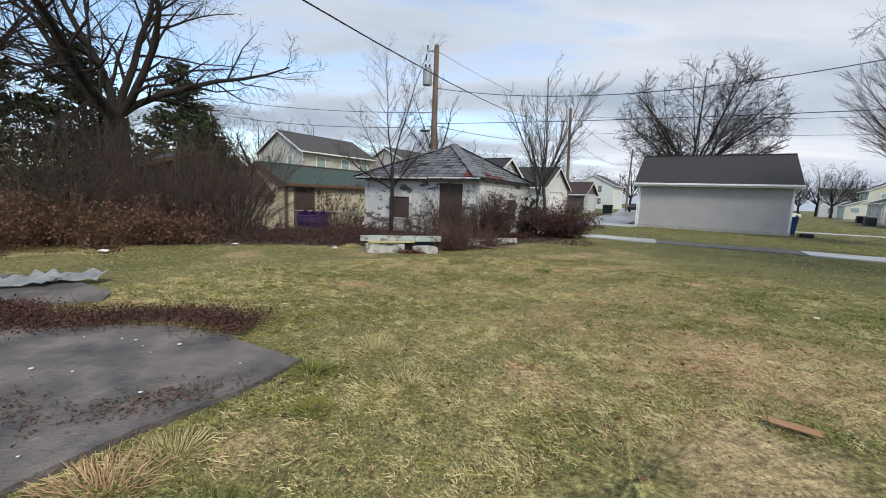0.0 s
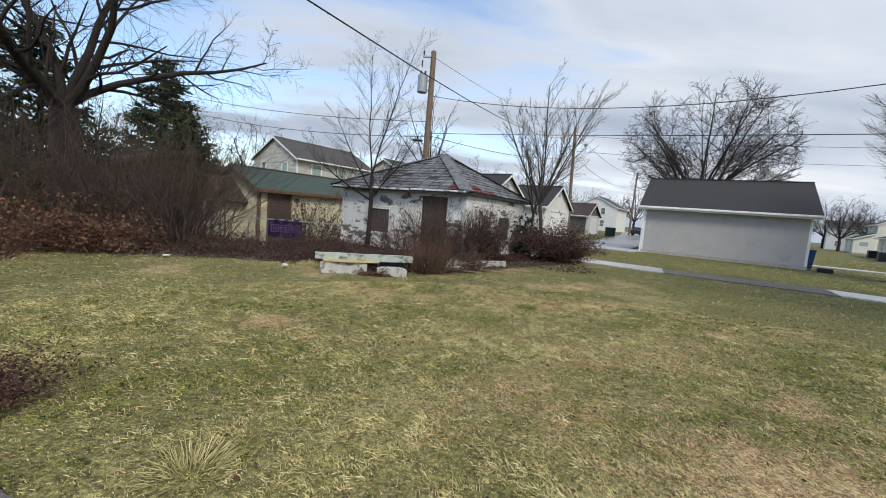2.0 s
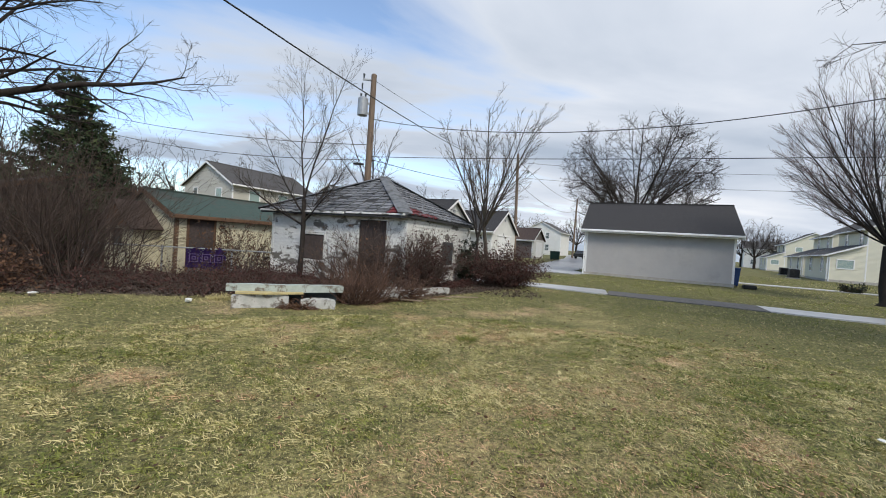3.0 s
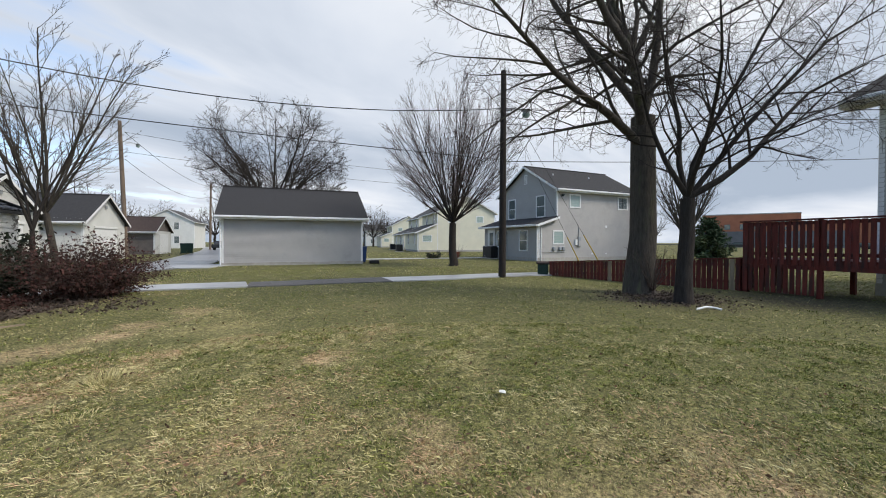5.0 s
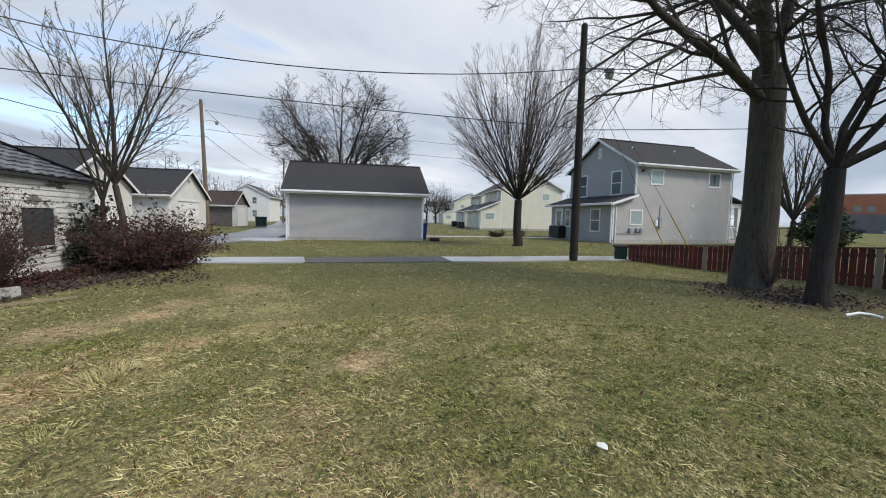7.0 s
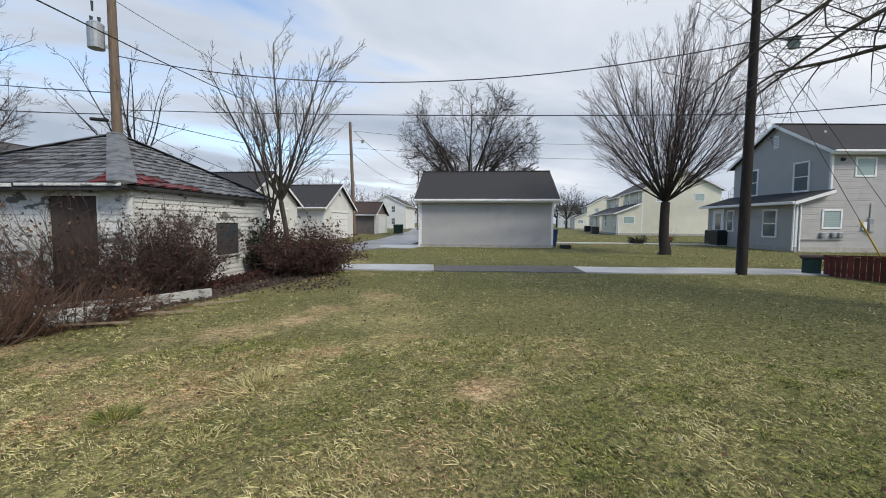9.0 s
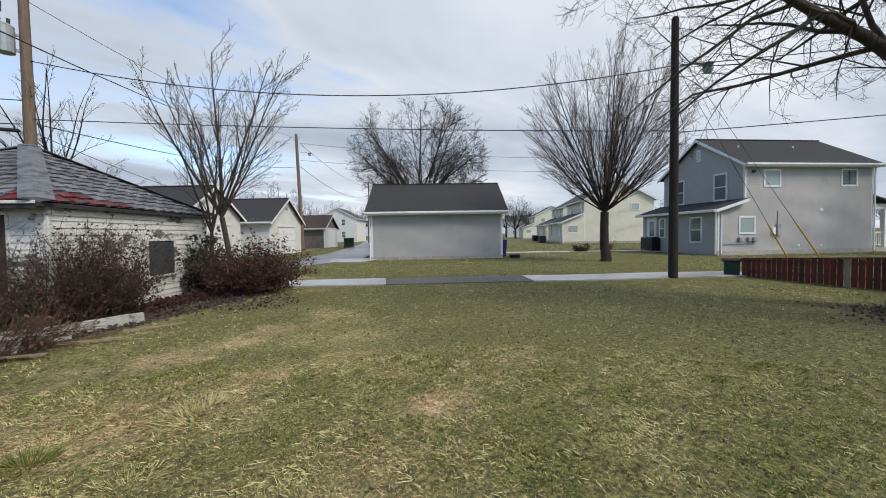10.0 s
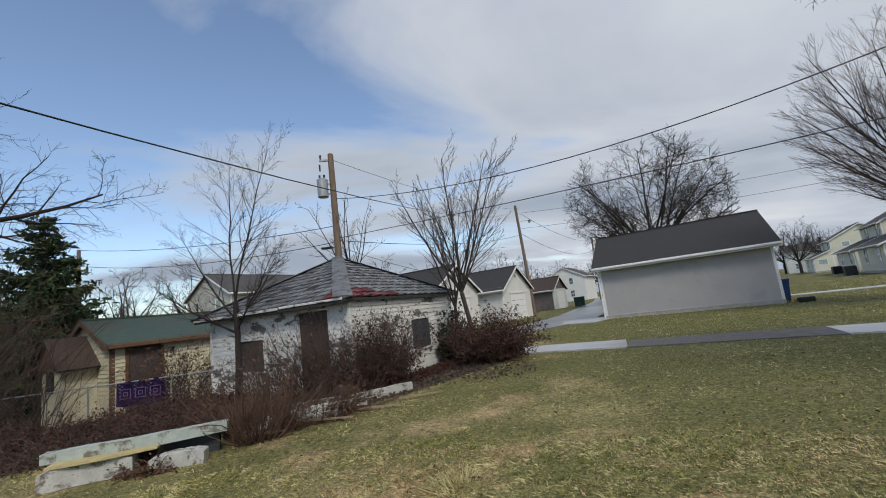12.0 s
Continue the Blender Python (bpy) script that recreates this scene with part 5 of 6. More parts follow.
# tree at the shed's corner
tree("tree", 3.05, 14.2, "bare young tree with several stems at the shed corner", 6.6, 0.07, 1.9, 9, 3.9, 16, M_bark, M_twig, counts=(12, 7, 4), ratio=0.36, angle=30, lift=0.05, wander=0.07, limb_angle=(8, 40), rmin=0.0055, trunk_lean=(-0.25, 0.0), lr=1.1)
tree("tree", 2.55, 13.9, "thin bare leaning stem at the shed corner", 5, 0.05, 1.5, 3, 2.7, 17, M_bark_dark, M_twig, counts=(7, 4, 2), ratio=0.32, angle=30, lift=0.05, wander=0.07, limb_angle=(8, 32), rmin=0.004)
# seeding tree behind the shed
tree("tree", -1.6, 21.5, "thin bare tree with seed clusters behind the shed", 7, 0.08, 3.0, 6, 4.2, 18, M_bark_dark, M_twig, counts=(7, 4, 2), ratio=0.35, angle=35, lift=0.03, wander=0.1, limb_angle=(8, 45), rmin=0.008)
# dark old tree on the left
tree("tree", -11.6, 11.4, "old dark many-limbed pollarded tree behind the brambles", 12, 0.36, 3.6, 6, 6.6, 19, M_bark_dark, M_twig_dark, lr=0.85, counts=(13, 9, 5), ratio=0.48, angle=48, lift=0.02, wander=0.16, stems=[(200, 40, 1.0, .2), (150, 18, 1.0, 0), (60, 12, 1.0, 0), (340, 38, 1.0, 0), (300, 62, 1.05, .1), (20, 55, .9, 0), (250, 40, .8, 0)], rmin=0.007)
tree("tree", -15.0, 10.4, "leaning dark bare tree behind the brambles", 12, 0.34, 4.0, 5, 6.2, 20, M_bark_dark, M_twig_dark, counts=(12, 8, 4), ratio=0.48, angle=48, lift=0.02, wander=0.16, limb_angle=(15, 60), rmin=0.008, trunk_lean=(-1.2, 0.3), lr=1.1)
# pear tree beyond the fence, far bare trees
tree("tree", 33.5, 4.6, "bare vase-shaped tree beyond the fence", 7.5, 0.15, 1.6, 16, 6.0, 21, M_bark, M_twig_dark, counts=(9, 6, 3), ratio=0.34, angle=24, lift=0.03, wander=0.05, limb_angle=(10, 40), rmin=0.012)
far1 = tree("tree", -24, 48, "bare round-crowned tree in the distance", 10, 0.24, 2.2, 9, 6.6, 22, M_bark_dark, M_twig_far, counts=(7, 5, 3), ratio=0.42, angle=42, lift=0.02, wander=0.12, limb_angle=(15, 65), rmin=0.022, group="distant bare trees", ball=(3.6, 3.8))
rt = random.Random(7)
for (x, y, s) in ((-30, 46, 1.0), (-36, 40, 1.1), (-22, 36, .8), (-19, 52, 1.0), (-43, 47, 1.2), (-28, 58, 1.1), (-12, 62, 1.0), (-4, 60, .9), (3, 66, 1.0), (-34, 30, 0.9), (-42, 33, 1.0), (-27, 27, .85), (11, 52, .75), (15, 66, .9), (4, 48, .7), (-3, 44, .75), (9, 62, .8), (22, 84, 1.0), (45, 100, 1.2), (70, 118, 1.0), (85, 110, 1.1), (62, 74, .9), (100, 100, 1.2), (110, 60, 1.0), (120, 20, 1.0), (130, 30, 1.1), (38, 112, 1.1), (-50, 20, 1.1), (-52, 8, 1.2), (-44, -2, 1.2), (96.2, 115, 1.2), (78.6, 90.5, 1), (94.4, 103.3, 1.3), (79.2, 83.2, 1.1), (105.1, 106.9, 1.2), (106.6, 109.8, 1.2), (95, 93.1, 1.1), (51.2, 144.1, 1.2), (37.4, 117, 1), (52.3, 133, 1.1), (25.6, 89.2, 0.7), (57.9, 138.3, 1.2), (35.9, 103.9, 0.9)):
    copy_thing(far1, pose(x, y, float(gz(x, y)), 0, 0, rt.uniform(0, 360)) @ Matrix.Scale(s, 4))


# ---- evergreens ----
def spruce(x, y, h, r, seed, label, sparse=1.0, name="evergreen_tree", dens=1.0):
    rng = np.random.default_rng(seed)
    e = thing(name, x, y, float(gz(x, y)), 0, label, "evergreen tree")
    tp = np.array([(0, 0, -0.2), (0, 0, h * 0.4), (0.1, 0, h * 0.8), (0.1, 0, h)])
    tube_line("trunk", [(tp, np.array([h * 0.022, h * 0.016, h * 0.008, 0.01]))], 9, M_bark_dark, e)
    lines, cents = [], []
    z = h * 0.06
    while z < h * 0.98:
        f = 1 - z / h
        n = 6
        for i in range(n):
            a = rng.uniform(0, 2 * np.pi)
            L = r * (f ** 0.75) * rng.uniform(0.55, 1.15) + 0.12
            d = np.array([np.cos(a), np.sin(a), rng.uniform(-0.1, 0.35)])
            q, _ = bent(rng, (0, 0, z), d, L, 6, 0.06, 0.05)
            lines.append((q, np.linspace(0.04 * f + 0.01, 0.006, 6)))
            m = int(L * 34 * dens)
            s = rng.uniform(0.15, 1, m) ** 0.7 * 5
            j = np.minimum(s.astype(int), 4)
            p = q[j] + (q[j + 1] - q[j]) * (s - j)[:, None]
            w = 0.10 + 0.12 * L * (1 - s / 6)
            p = p + rng.normal(size=(m, 3)) * np.stack([w, w, w * 0.45], -1)
            cents.append(p)
        z += h * 0.028 * sparse
    tube_line("bough_mass", lines, 4, M_bark_dark, e, kind="stuff")
    C = np.concatenate(cents)
    part("needle_mass", quad_mesh("needle_mass", C, rng.uniform(0.10, 0.24, len(C)) * (0.6 + h / 22), rng, 0.35, 0.28), M_needle, e, kind="stuff")
    return e


spruce(-17.1, 23.0, 9.3, 3.6, 31, "tall dark green spruce behind the dark house")
spruce(-14.6, 13.6, 7.2, 3.0, 32, "dark green pine behind the old tree", 1.3)
spruce(-18.0, 12.6, 8.5, 3.6, 33, "tall dark green pine with yellowish tips", 1.3)
spruce(-13.5, 19.5, 5.5, 2.8, 34, "low dark green evergreen", 1.2)
spruce(31.5, 3.2, 2.9, 1.5, 35, "small round dark green spruce beyond the fence")


# ---- shrubs and brambles ----
def stems_of(rng, cx, cy, rx, ry, n, h, arch, base=0.35, k=6, turn=0.0, r=0.008, low=0.35):
    c, s = math.cos(radians(turn)), math.sin(radians(turn))
    a, q = rng.uniform(0, 2 * np.pi, n), rng.random(n) ** 0.5
    lx, ly = np.cos(a) * q * rx, np.sin(a) * q * ry
    bx, by = cx + c * lx - s * ly, cy + s * lx + c * ly
    z = gz(bx, by)
    d = np.stack([np.cos(a) * base + rng.normal(size=n) * 0.2, np.sin(a) * base + rng.normal(size=n) * 0.2, np.ones(n)], -1)
    d /= np.linalg.norm(d, axis=1, keepdims=True)
    P = grow(rng, np.stack([bx, by, z - 0.03], -1), d, h * rng.uniform(low, 1.1, n), k, 0.16, -arch)
    P[:, :, 2] = np.maximum(P[:, :, 2], z[:, None] + 0.01)
    return P, (r * rng.uniform(0.7, 1.4, n))[:, None] * np.linspace(1, 0.3, k)[None]


def shrub(name, x, y, rx, ry, h, n, seed, label, material, arch=0.03, base=0.35, per=6, leaves=0, leafmat=None, leafsize=0.03, second=True, turn=0.0, r=0.009, ratio=0.4, low=0.35, category="shrub", leaf_low=0.0):
    rng = np.random.default_rng(seed)
    e = thing(name, x, y, float(gz(x, y)), 0, label, category)
    P, R = stems_of(rng, x, y, rx, ry, n, h, arch, base, 6, turn, r, low)
    P = P - np.array([x, y, float(gz(x, y))])
    tube_line("stem_mass", [(P, R)], 4, material, e, kind="stuff")
    P, R = kids(rng, P, R, per, ratio, 35, 0.03, 0.14, 0.25, 4, 0.0028)
    tube_line("branch_mass", [(P, R)], 3, material, e, kind="stuff")
    if leaves:
        idx, jj = rng.integers(0, len(P), leaves), rng.integers(0, 4, leaves)
        C = P[idx, jj] + rng.normal(size=(leaves, 3)) * 0.04
        C[:, 2] = np.maximum(C[:, 2] * (1 - leaf_low), 0.02)
        part("leaves", quad_mesh("leaves", C, rng.uniform(0.6, 1.3, leaves) * leafsize, rng), leafmat, e, kind="stuff")
    if second:
        P, R = kids(rng, P, R, 3, ratio, 38, 0.03, 0.14, 0.2, 3, 0.002)
        tube_line("twig_mass", [(P, R)], 3, material, e, kind="stuff")
    return e


# vine bush at the shed's corner
shrub("vine_bush", 3.35, 13.35, 0.62, 0.35, 1.4, 420, 41, "dense dark red-brown vine thicket at the shed corner", M_stem_dark, 0.2, 0.3, 5, 9000, M_leafred, 0.034, True, 28, 0.006)
shrub("ivy_bush", 2.4, 14.5, 0.18, 0.3, 1.35, 60, 42, "dark evergreen ivy climbing the shed corner", M_stem_dark, 0.03, 0.15, 4, 2600, M_ivy, 0.055, False, 0, 0.006)
# shrubs against the shed
shrub("shrub", 0.3, 11.1, 0.4, 0.3, 1.6, 110, 143, "bare tangled shrub at the corner of the shed", M_stem_dark, 0.06, 0.3, 6, 2200, M_leafred, 0.024, True, 0, 0.008)
shrub("shrub", 0.72, 11.6, 0.6, 0.2, 1.5, 200, 43, "bare shrub with dry dark leaves against the shed wall", M_stem_dark, 0.06, 0.28, 6, 4200, M_leafred, 0.026, True, 60, 0.008)
shrub("shrub", -0.75, 11.2, 0.6, 0.5, 1.9, 130, 44, "bare grey-brown shrub before the shed door", M_stem_dark, 0.05, 0.45, 6, 700, M_leafbrown, 0.03, True, -35, 0.008)
shrub("shrub", -1.9, 12.0, 0.5, 0.4, 1.4, 50, 45, "thin bare shrub before the shed wall", M_stem_dark, 0.02, 0.5, 6, 120, M_leafbrown, 0.03, True)
shrub("shrub", -5.4, 15.0, 0.9, 0.6, 1.9, 110, 46, "leafy brown vine shrub by the yellow garage", M_stem_dark, 0.05, 0.4, 6, 1800, M_leafbrown, 0.04, True)
shrub("weeds", -0.35, 9.5, 0.75, 0.5, 0.75, 520, 47, "tangle of dead pale weeds by the timber border", M_stem, 0.16, 0.7, 3, 400, M_leafbrown, 0.03, False, 0, 0.005)
shrub("weeds", 1.75, 12.8, 1.5, 0.25, 0.28, 300, 48, "low dark red creeping vines along the shed wall", M_stem_dark, 0.3, 0.6, 4, 3200, M_leafred, 0.03, False, 60, 0.005)
rb = np.random.default_rng(50)
# low bramble bed between lawn and shed
for i, (x, y, rx, ry, n, h) in enumerate(((-4.2, 9.6, 1.9, 0.9, 620, 0.6), (-2.6, 10.4, 1.6, 1.0, 520, 0.55), (-5.6, 11.4, 1.8, 1.2, 480, 0.8), (-7.0, 9.2, 1.5, 1.0, 460, 0.8), (-3.8, 12.2, 1.0, 0.8, 260, 0.7))):
    shrub("bramble", x, y, rx, ry, h * 1.2, int(n * .8), 60 + i, "low dark tangled bramble bed before the shed", M_stem_dark, 0.28, 0.8, 4, 4000, M_leafred, 0.026, False, 10, 0.006)
# tall shrubs on the left
for i, (x, y, rx, ry, n, h, lv) in enumerate(((-6.8, 9.5, 0.4, 0.35, 70, 2.9, 0), (-7.6, 10.3, 0.7, 0.5, 130, 3.5, 0), (-8.4, 9.4, 0.7, 0.5, 130, 3.4, 0), (-9.4, 10.8, 0.9, 0.8, 130, 3.8, 0), (-8.3, 13.0, 0.9, 0.7, 90, 3.6, 0), (-10.2, 8.2, 0.9, 0.6, 140, 3.4, 0), (-12.2, 7.9, 1.0, 0.8, 130, 3.8, 0), (-14.2, 7.0, 1.0, 0.9, 130, 3.8, 0))):
    shrub("shrub", x, y, rx, ry, h * 1.0, int(n * 0.62), 80 + i, "tall bare many-stemmed brown shrub beside the brambles", M_stem_dark, 0.015, 0.42, 6, 0, None, 0.03, True, 0, 0.011, 0.36, 0.6)
for i, (x, y, rx, ry, n, h) in enumerate(((-9.3, 7.2, 1.5, 0.6, 420, 1.3), (-11.0, 6.0, 1.4, 0.7, 420, 1.5), (-13, 5.0, 1.5, 0.9, 360, 1.6), (-8.0, 8.2, 1.0, 0.6, 300, 1.0))):
    shrub("bramble", x, y, rx, ry, h * 1.1, int(n * .6), 100 + i, "rusty brown bramble thicket at the lawn edge", M_stem, 0.20, 0.6, 5, 5500, M_leafbrown, 0.034, True, -30, 0.007)

# ---- boards and timber border ----
def plank(name, a, b, z, h, t, material, label, bow=0.0, seed=1, category="timber", tilt=0.0):
    """A long board on edge from a to b, slightly bowed, with a worn top edge."""
    a, b = Vector((*a, 0)), Vector((*b, 0))
    d = b - a
    e = thing(name, a.x, a.y, z, math.degrees(math.atan2(d.y, d.x)), label, category)
    rr = random.Random(seed)
    bm = bmesh.new()
    n, L = 14, d.length
    rows = []
    for i in range(n + 1):
        x = L * i / n
        y = bow * math.sin(math.pi * i / n)
        hh = h * (1 - 0.06 * rr.random()) * (0.88 + 0.12 * min(1, 6 * min(i, n - i) / n) if bow else 1)
        rows.append([bm.verts.new(p) for p in ((x, y - t / 2, 0), (x, y + t / 2, 0), (x, y + t / 2 + tilt, hh), (x, y - t / 2 + tilt, hh))])
    for r0, r1 in zip(rows, rows[1:]):
        for j in range(4):
            bm.faces.new((r0[j], r1[j], r1[(j + 1) % 4], r0[(j + 1) % 4]))
    bm.faces.new(rows[0])
    bm.faces.new(rows[-1][::-1])
    part("board", finish(bm), material, e)
    return e


plank("timber", (-2.98, 7.72), (-1.08, 8.28), 0.25, 0.135, 0.16, M_peelgreen, "pale green peeling painted timber lying on the border", -0.12, 1)
plank("timber", (-2.80, 7.50), (-1.95, 7.78), 0.0, 0.24, 0.22, M_peelwhite, "flaking white painted timber at the lawn edge", 0.05, 2)
plank("timber", (-2.78, 7.60), (-1.75, 7.95), 0.238, 0.028, 0.36, M_straw_board, "yellowed edge strip between the timbers", -0.05, 5)
plank("timber", (-1.72, 7.72), (-1.15, 7.86), -0.02, 0.19, 0.22, M_peelwhite, "short flaking white timber at the lawn edge", 0.05, 3)
plank("timber", (-2.2, 8.05), (-1.2, 8.3), 0.0, 0.25, 0.1, M_board, "dark rotten timber under the pale one", 0.02, 9)
plank("timber", (-0.95, 8.9), (0.2, 9.3), 0.0, 0.12, 0.14, M_peelwhite, "grey flaking timber half hidden by weeds", 0.04, 6)
plank("timber", (-0.85, 10.1), (1.29, 10.85), 0.0, 0.17, 0.10, M_peelwhite, "long flaking white timber border by the shed", -0.25, 4)
shrub("weeds", -1.75, 7.75, 0.22, 0.12, 0.3, 120, 131, "dead brown weeds between the timbers", M_stem, 0.2, 0.8, 3, 500, M_leafbrown, 0.02, False)
shrub("weeds", -0.8, 8.5, 0.35, 0.25, 1.05, 150, 132, "tall dead brown stalks by the timber border", M_stem, 0.05, 0.5, 4, 200, M_leafbrown, 0.02, False)
for k in range(7):
    rr = random.Random(k + 50)
    plank("stick", (-1.0 + 0.35 * k, 8.6 + 0.2 * k), (-0.5 + 0.35 * k + rr.uniform(-.2, .3), 8.7 + 0.2 * k + rr.uniform(-.3, .3)), 0.03 + 0.04 * rr.random(), 0.025, 0.03, M_brownwood if k % 2 else M_rawwood, "broken weathered stick among the weeds", 0.0, k)

plank("timber", (-0.9, 9.15), (0.55, 9.75), 0.05, 0.13, 0.12, M_peelwhite, "grey weathered timber lying among dead stalks", 0.06, 11, tilt=0.03)
plank("timber", (-1.3, 8.75), (-0.1, 9.5), 0.02, 0.10, 0.12, M_peelgreen, "broken pale timber under the dead stalks", 0.04, 12, tilt=-0.02)

# purple cloth over the wire fence
cl = thing("blanket", -6.75, 14.0, 0, 8, "purple blanket with lilac squares hung on the wire fence", "blanket")
bm = bmesh.new()
nx, nz = 16, 8
g = [[bm.verts.new((i * 1.15 / nx, -0.05 + 0.03 * math.sin(i * 1.3) - 0.02 * j / nz, 0.62 - 0.02 * math.sin(i * .8) - j * (0.62 + 0.12 * i / nx) / nz)) for j in range(nz + 1)] for i in range(nx + 1)]
for i in range(nx):
    for j in range(nz):
        bm.faces.new((g[i][j], g[i + 1][j], g[i + 1][j + 1], g[i][j + 1]))
bmesh.ops.solidify(bm, geom=list(bm.faces), thickness=0.008)
part("cloth", bm, M_purple, cl)
for k in range(3):
    x, z = 0.14 + k * 0.36, 0.3
    for s in (0.13, 0.055):
        bm = boxes((x - s + .1, x + s + .1, -0.115, -0.105, z + s - 0.02, z + s), (x - s + .1, x + s + .1, -0.115, -0.105, z - s, z - s + 0.02), (x - s + .1, x - s + 0.12, -0.115, -0.105, z - s, z + s), (x + s + 0.08, x + s + .1, -0.115, -0.105, z - s, z + s))
        part("square_pattern", bm, M_lilac, cl)
cf = thing("wire_fence", -9.5, 13.6, 0, 7.5, "low chain link fence with a top rail in the brambles", "fence")
tube_line("top_rail", [(np.array([(0, 0, 0.6), (3, 0, 0.6), (6.2, 0, 0.6)]), np.full(3, 0.02))], 6, M_metal, cf)
for x in (0, 2.1, 4.1, 6.2):
    tube_line("post", [(np.array([(x, 0, -0.7), (x, 0, 0), (x, 0, 0.65)]), np.full(3, 0.025))], 6, M_metal, cf)
mesh_lines = []
for i in range(-8, 62):
    mesh_lines.append((np.array([(max(0, i * .1), 0, -0.5 + max(0, -i * .1)), (i * 0.1 + 1.1, 0, 0.6)]) if i * .1 + 1.1 < 6.2 else np.array([(i * .1, 0, -.5), (6.2, 0, -.5 + 6.2 - i * .1)]), np.full(2, 0.0022)))
    mesh_lines.append((np.array([(i * 0.1 + 1.1, 0, -0.5), (max(0, i * .1), 0, 0.6 - max(0, -i * .1))]) if i * .1 + 1.1 < 6.2 else np.array([(6.2, 0, .6 - 6.2 + i * .1), (i * .1, 0, .6)]), np.full(2, 0.0022)))
tube_line("mesh", mesh_lines, 3, M_metal, cf, kind="stuff")

# sheet metal on the rear slab
tin = thing("sheet_metal", -6.35, 3.2, 0.03, 14, "crumpled grey sheet metal lying on the slab", "sheet metal")
for k, (dx, dy, w, d, s) in enumerate(((-0.7, -0.2, 1.0, 0.34, 1), (-0.1, 0.08, 0.85, 0.3, 2))):
    rr = random.Random(s)
    bm = bmesh.new()
    g = [[bm.verts.new((dx + i * w / 9, dy + j * d / 4 + 0.05 * math.sin(i), 0.02 + 0.09 * abs(math.sin(i * 1.3 + s)) * (j / 4) + rr.uniform(0, 0.045))) for j in range(5)] for i in range(10)]
    for i in range(9):
        for j in range(4):
            bm.faces.new((g[i][j], g[i + 1][j], g[i + 1][j + 1], g[i][j + 1]))
    bmesh.ops.solidify(bm, geom=list(bm.faces), thickness=0.006)
    part("sheet", bm, M_tin, tin)

# leaf mulch strip between the slabs
rng = np.random.default_rng(71)
n = 15000
t = rng.random(n)
mx = -7.4 + 4.6 * t
my = 1.9 + 0.15 * np.sin(mx * 3) + rng.normal(size=n) * (0.22 - 0.10 * t) + 0.12 * t
my = np.where(rng.random(n) < .25, my + 0.6 * t * rng.random(n), my)
mz = 0.05 + rng.random(n) * 0.07 * np.exp(-((my - 2.05) / 0.3) ** 2)
ml = part("leaf_litter", quad_mesh("leaf_litter", np.stack([mx, my, mz], -1), rng.uniform(0.006, 0.02, n), rng, 0.4), M_leafred, None, "dark red-brown leaf litter strip between the slabs", "stuff")
lines = []
for i in range(700):
    u = rng.random()
    x, y = -7.2 + 4.6 * u, 2.0 + rng.normal() * 0.2
    d = np.array([rng.normal(), rng.normal(), rng.random() * 0.9])
    p, _ = bent(rng, (x, y, 0.06), d / np.linalg.norm(d), rng.uniform(0.08, 0.3), 4, 0.25, -0.1)
    p[:, 2] = np.maximum(p[:, 2], 0.055)
    lines.append((p, np.linspace(0.003, 0.001, 4)))
part("dead_stalks", tube_mesh("dead_stalks", lines, 3), M_stem, None, "dead brown stalks among the leaf litter", "stuff")

# litter
def scrap(x, y, s, material, label, z=0.03, name="litter", flat=0.25, seed=1):
    rr = random.Random(seed)
    bm = bmesh.new()
    bmesh.ops.create_icosphere(bm, subdivisions=1, radius=s)
    for v in bm.verts:
        v.co.x *= rr.uniform(0.7, 1.3)
        v.co.y *= rr.uniform(0.6, 1.1)
        v.co.z *= flat * rr.uniform(0.6, 1.2)
    bmesh.ops.translate(bm, verts=bm.verts, vec=(x, y, z + float(gz(x, y))))
    return lone(name, bm, material, label, "litter")


scrap(3.69, 3.07, 0.045, M_paper, "small white scrap lying in the grass", 0.05, seed=1)
scrap(4.2, 12.4, 0.03, M_paper, "small pale scrap near the thicket", 0.05, seed=2)
for i in range(26):
    x, y = -2.4 - 3.6 * rs.random(), -0.2 + 1.7 * rs.random()
    if inside(SLAB_A, x, y):
        scrap(x, y, rs.uniform(0.008, 0.02), M_paper, "white crumb of litter on the slab", 0.056, seed=i)
scrap(-7.7, 6.0, 0.12, M_paper, "pale scrap at the foot of the brambles", 0.05, seed=5)
scrap(-5.9, 7.6, 0.08, M_paper, "pale scrap at the foot of the brambles", 0.06, seed=6)
scrap(-3.6, 7.75, 0.07, M_paper, "pale stone at the bramble edge", 0.05, seed=8, flat=.8)
bm = boxes((-0.13, 0.13, -0.035, 0.035, 0, 0.012), bevel=0.004)
cb = lone("cardboard", bm, M_card, "torn brown strip of cardboard lying on the grass", "litter")
cb.matrix_world = pose(1.22, 0.5, 0.05, 4, 3, -32)
pv = tube_line("plastic_pipe", [(np.array([(9.45, 2.15, .06), (9.62, 2.02, .09), (9.75, 1.9, .07), (9.72, 1.78, .05)]), np.full(4, 0.02))], 8, M_white, None, "short curved white plastic pipe lying by the trees", "pipe")

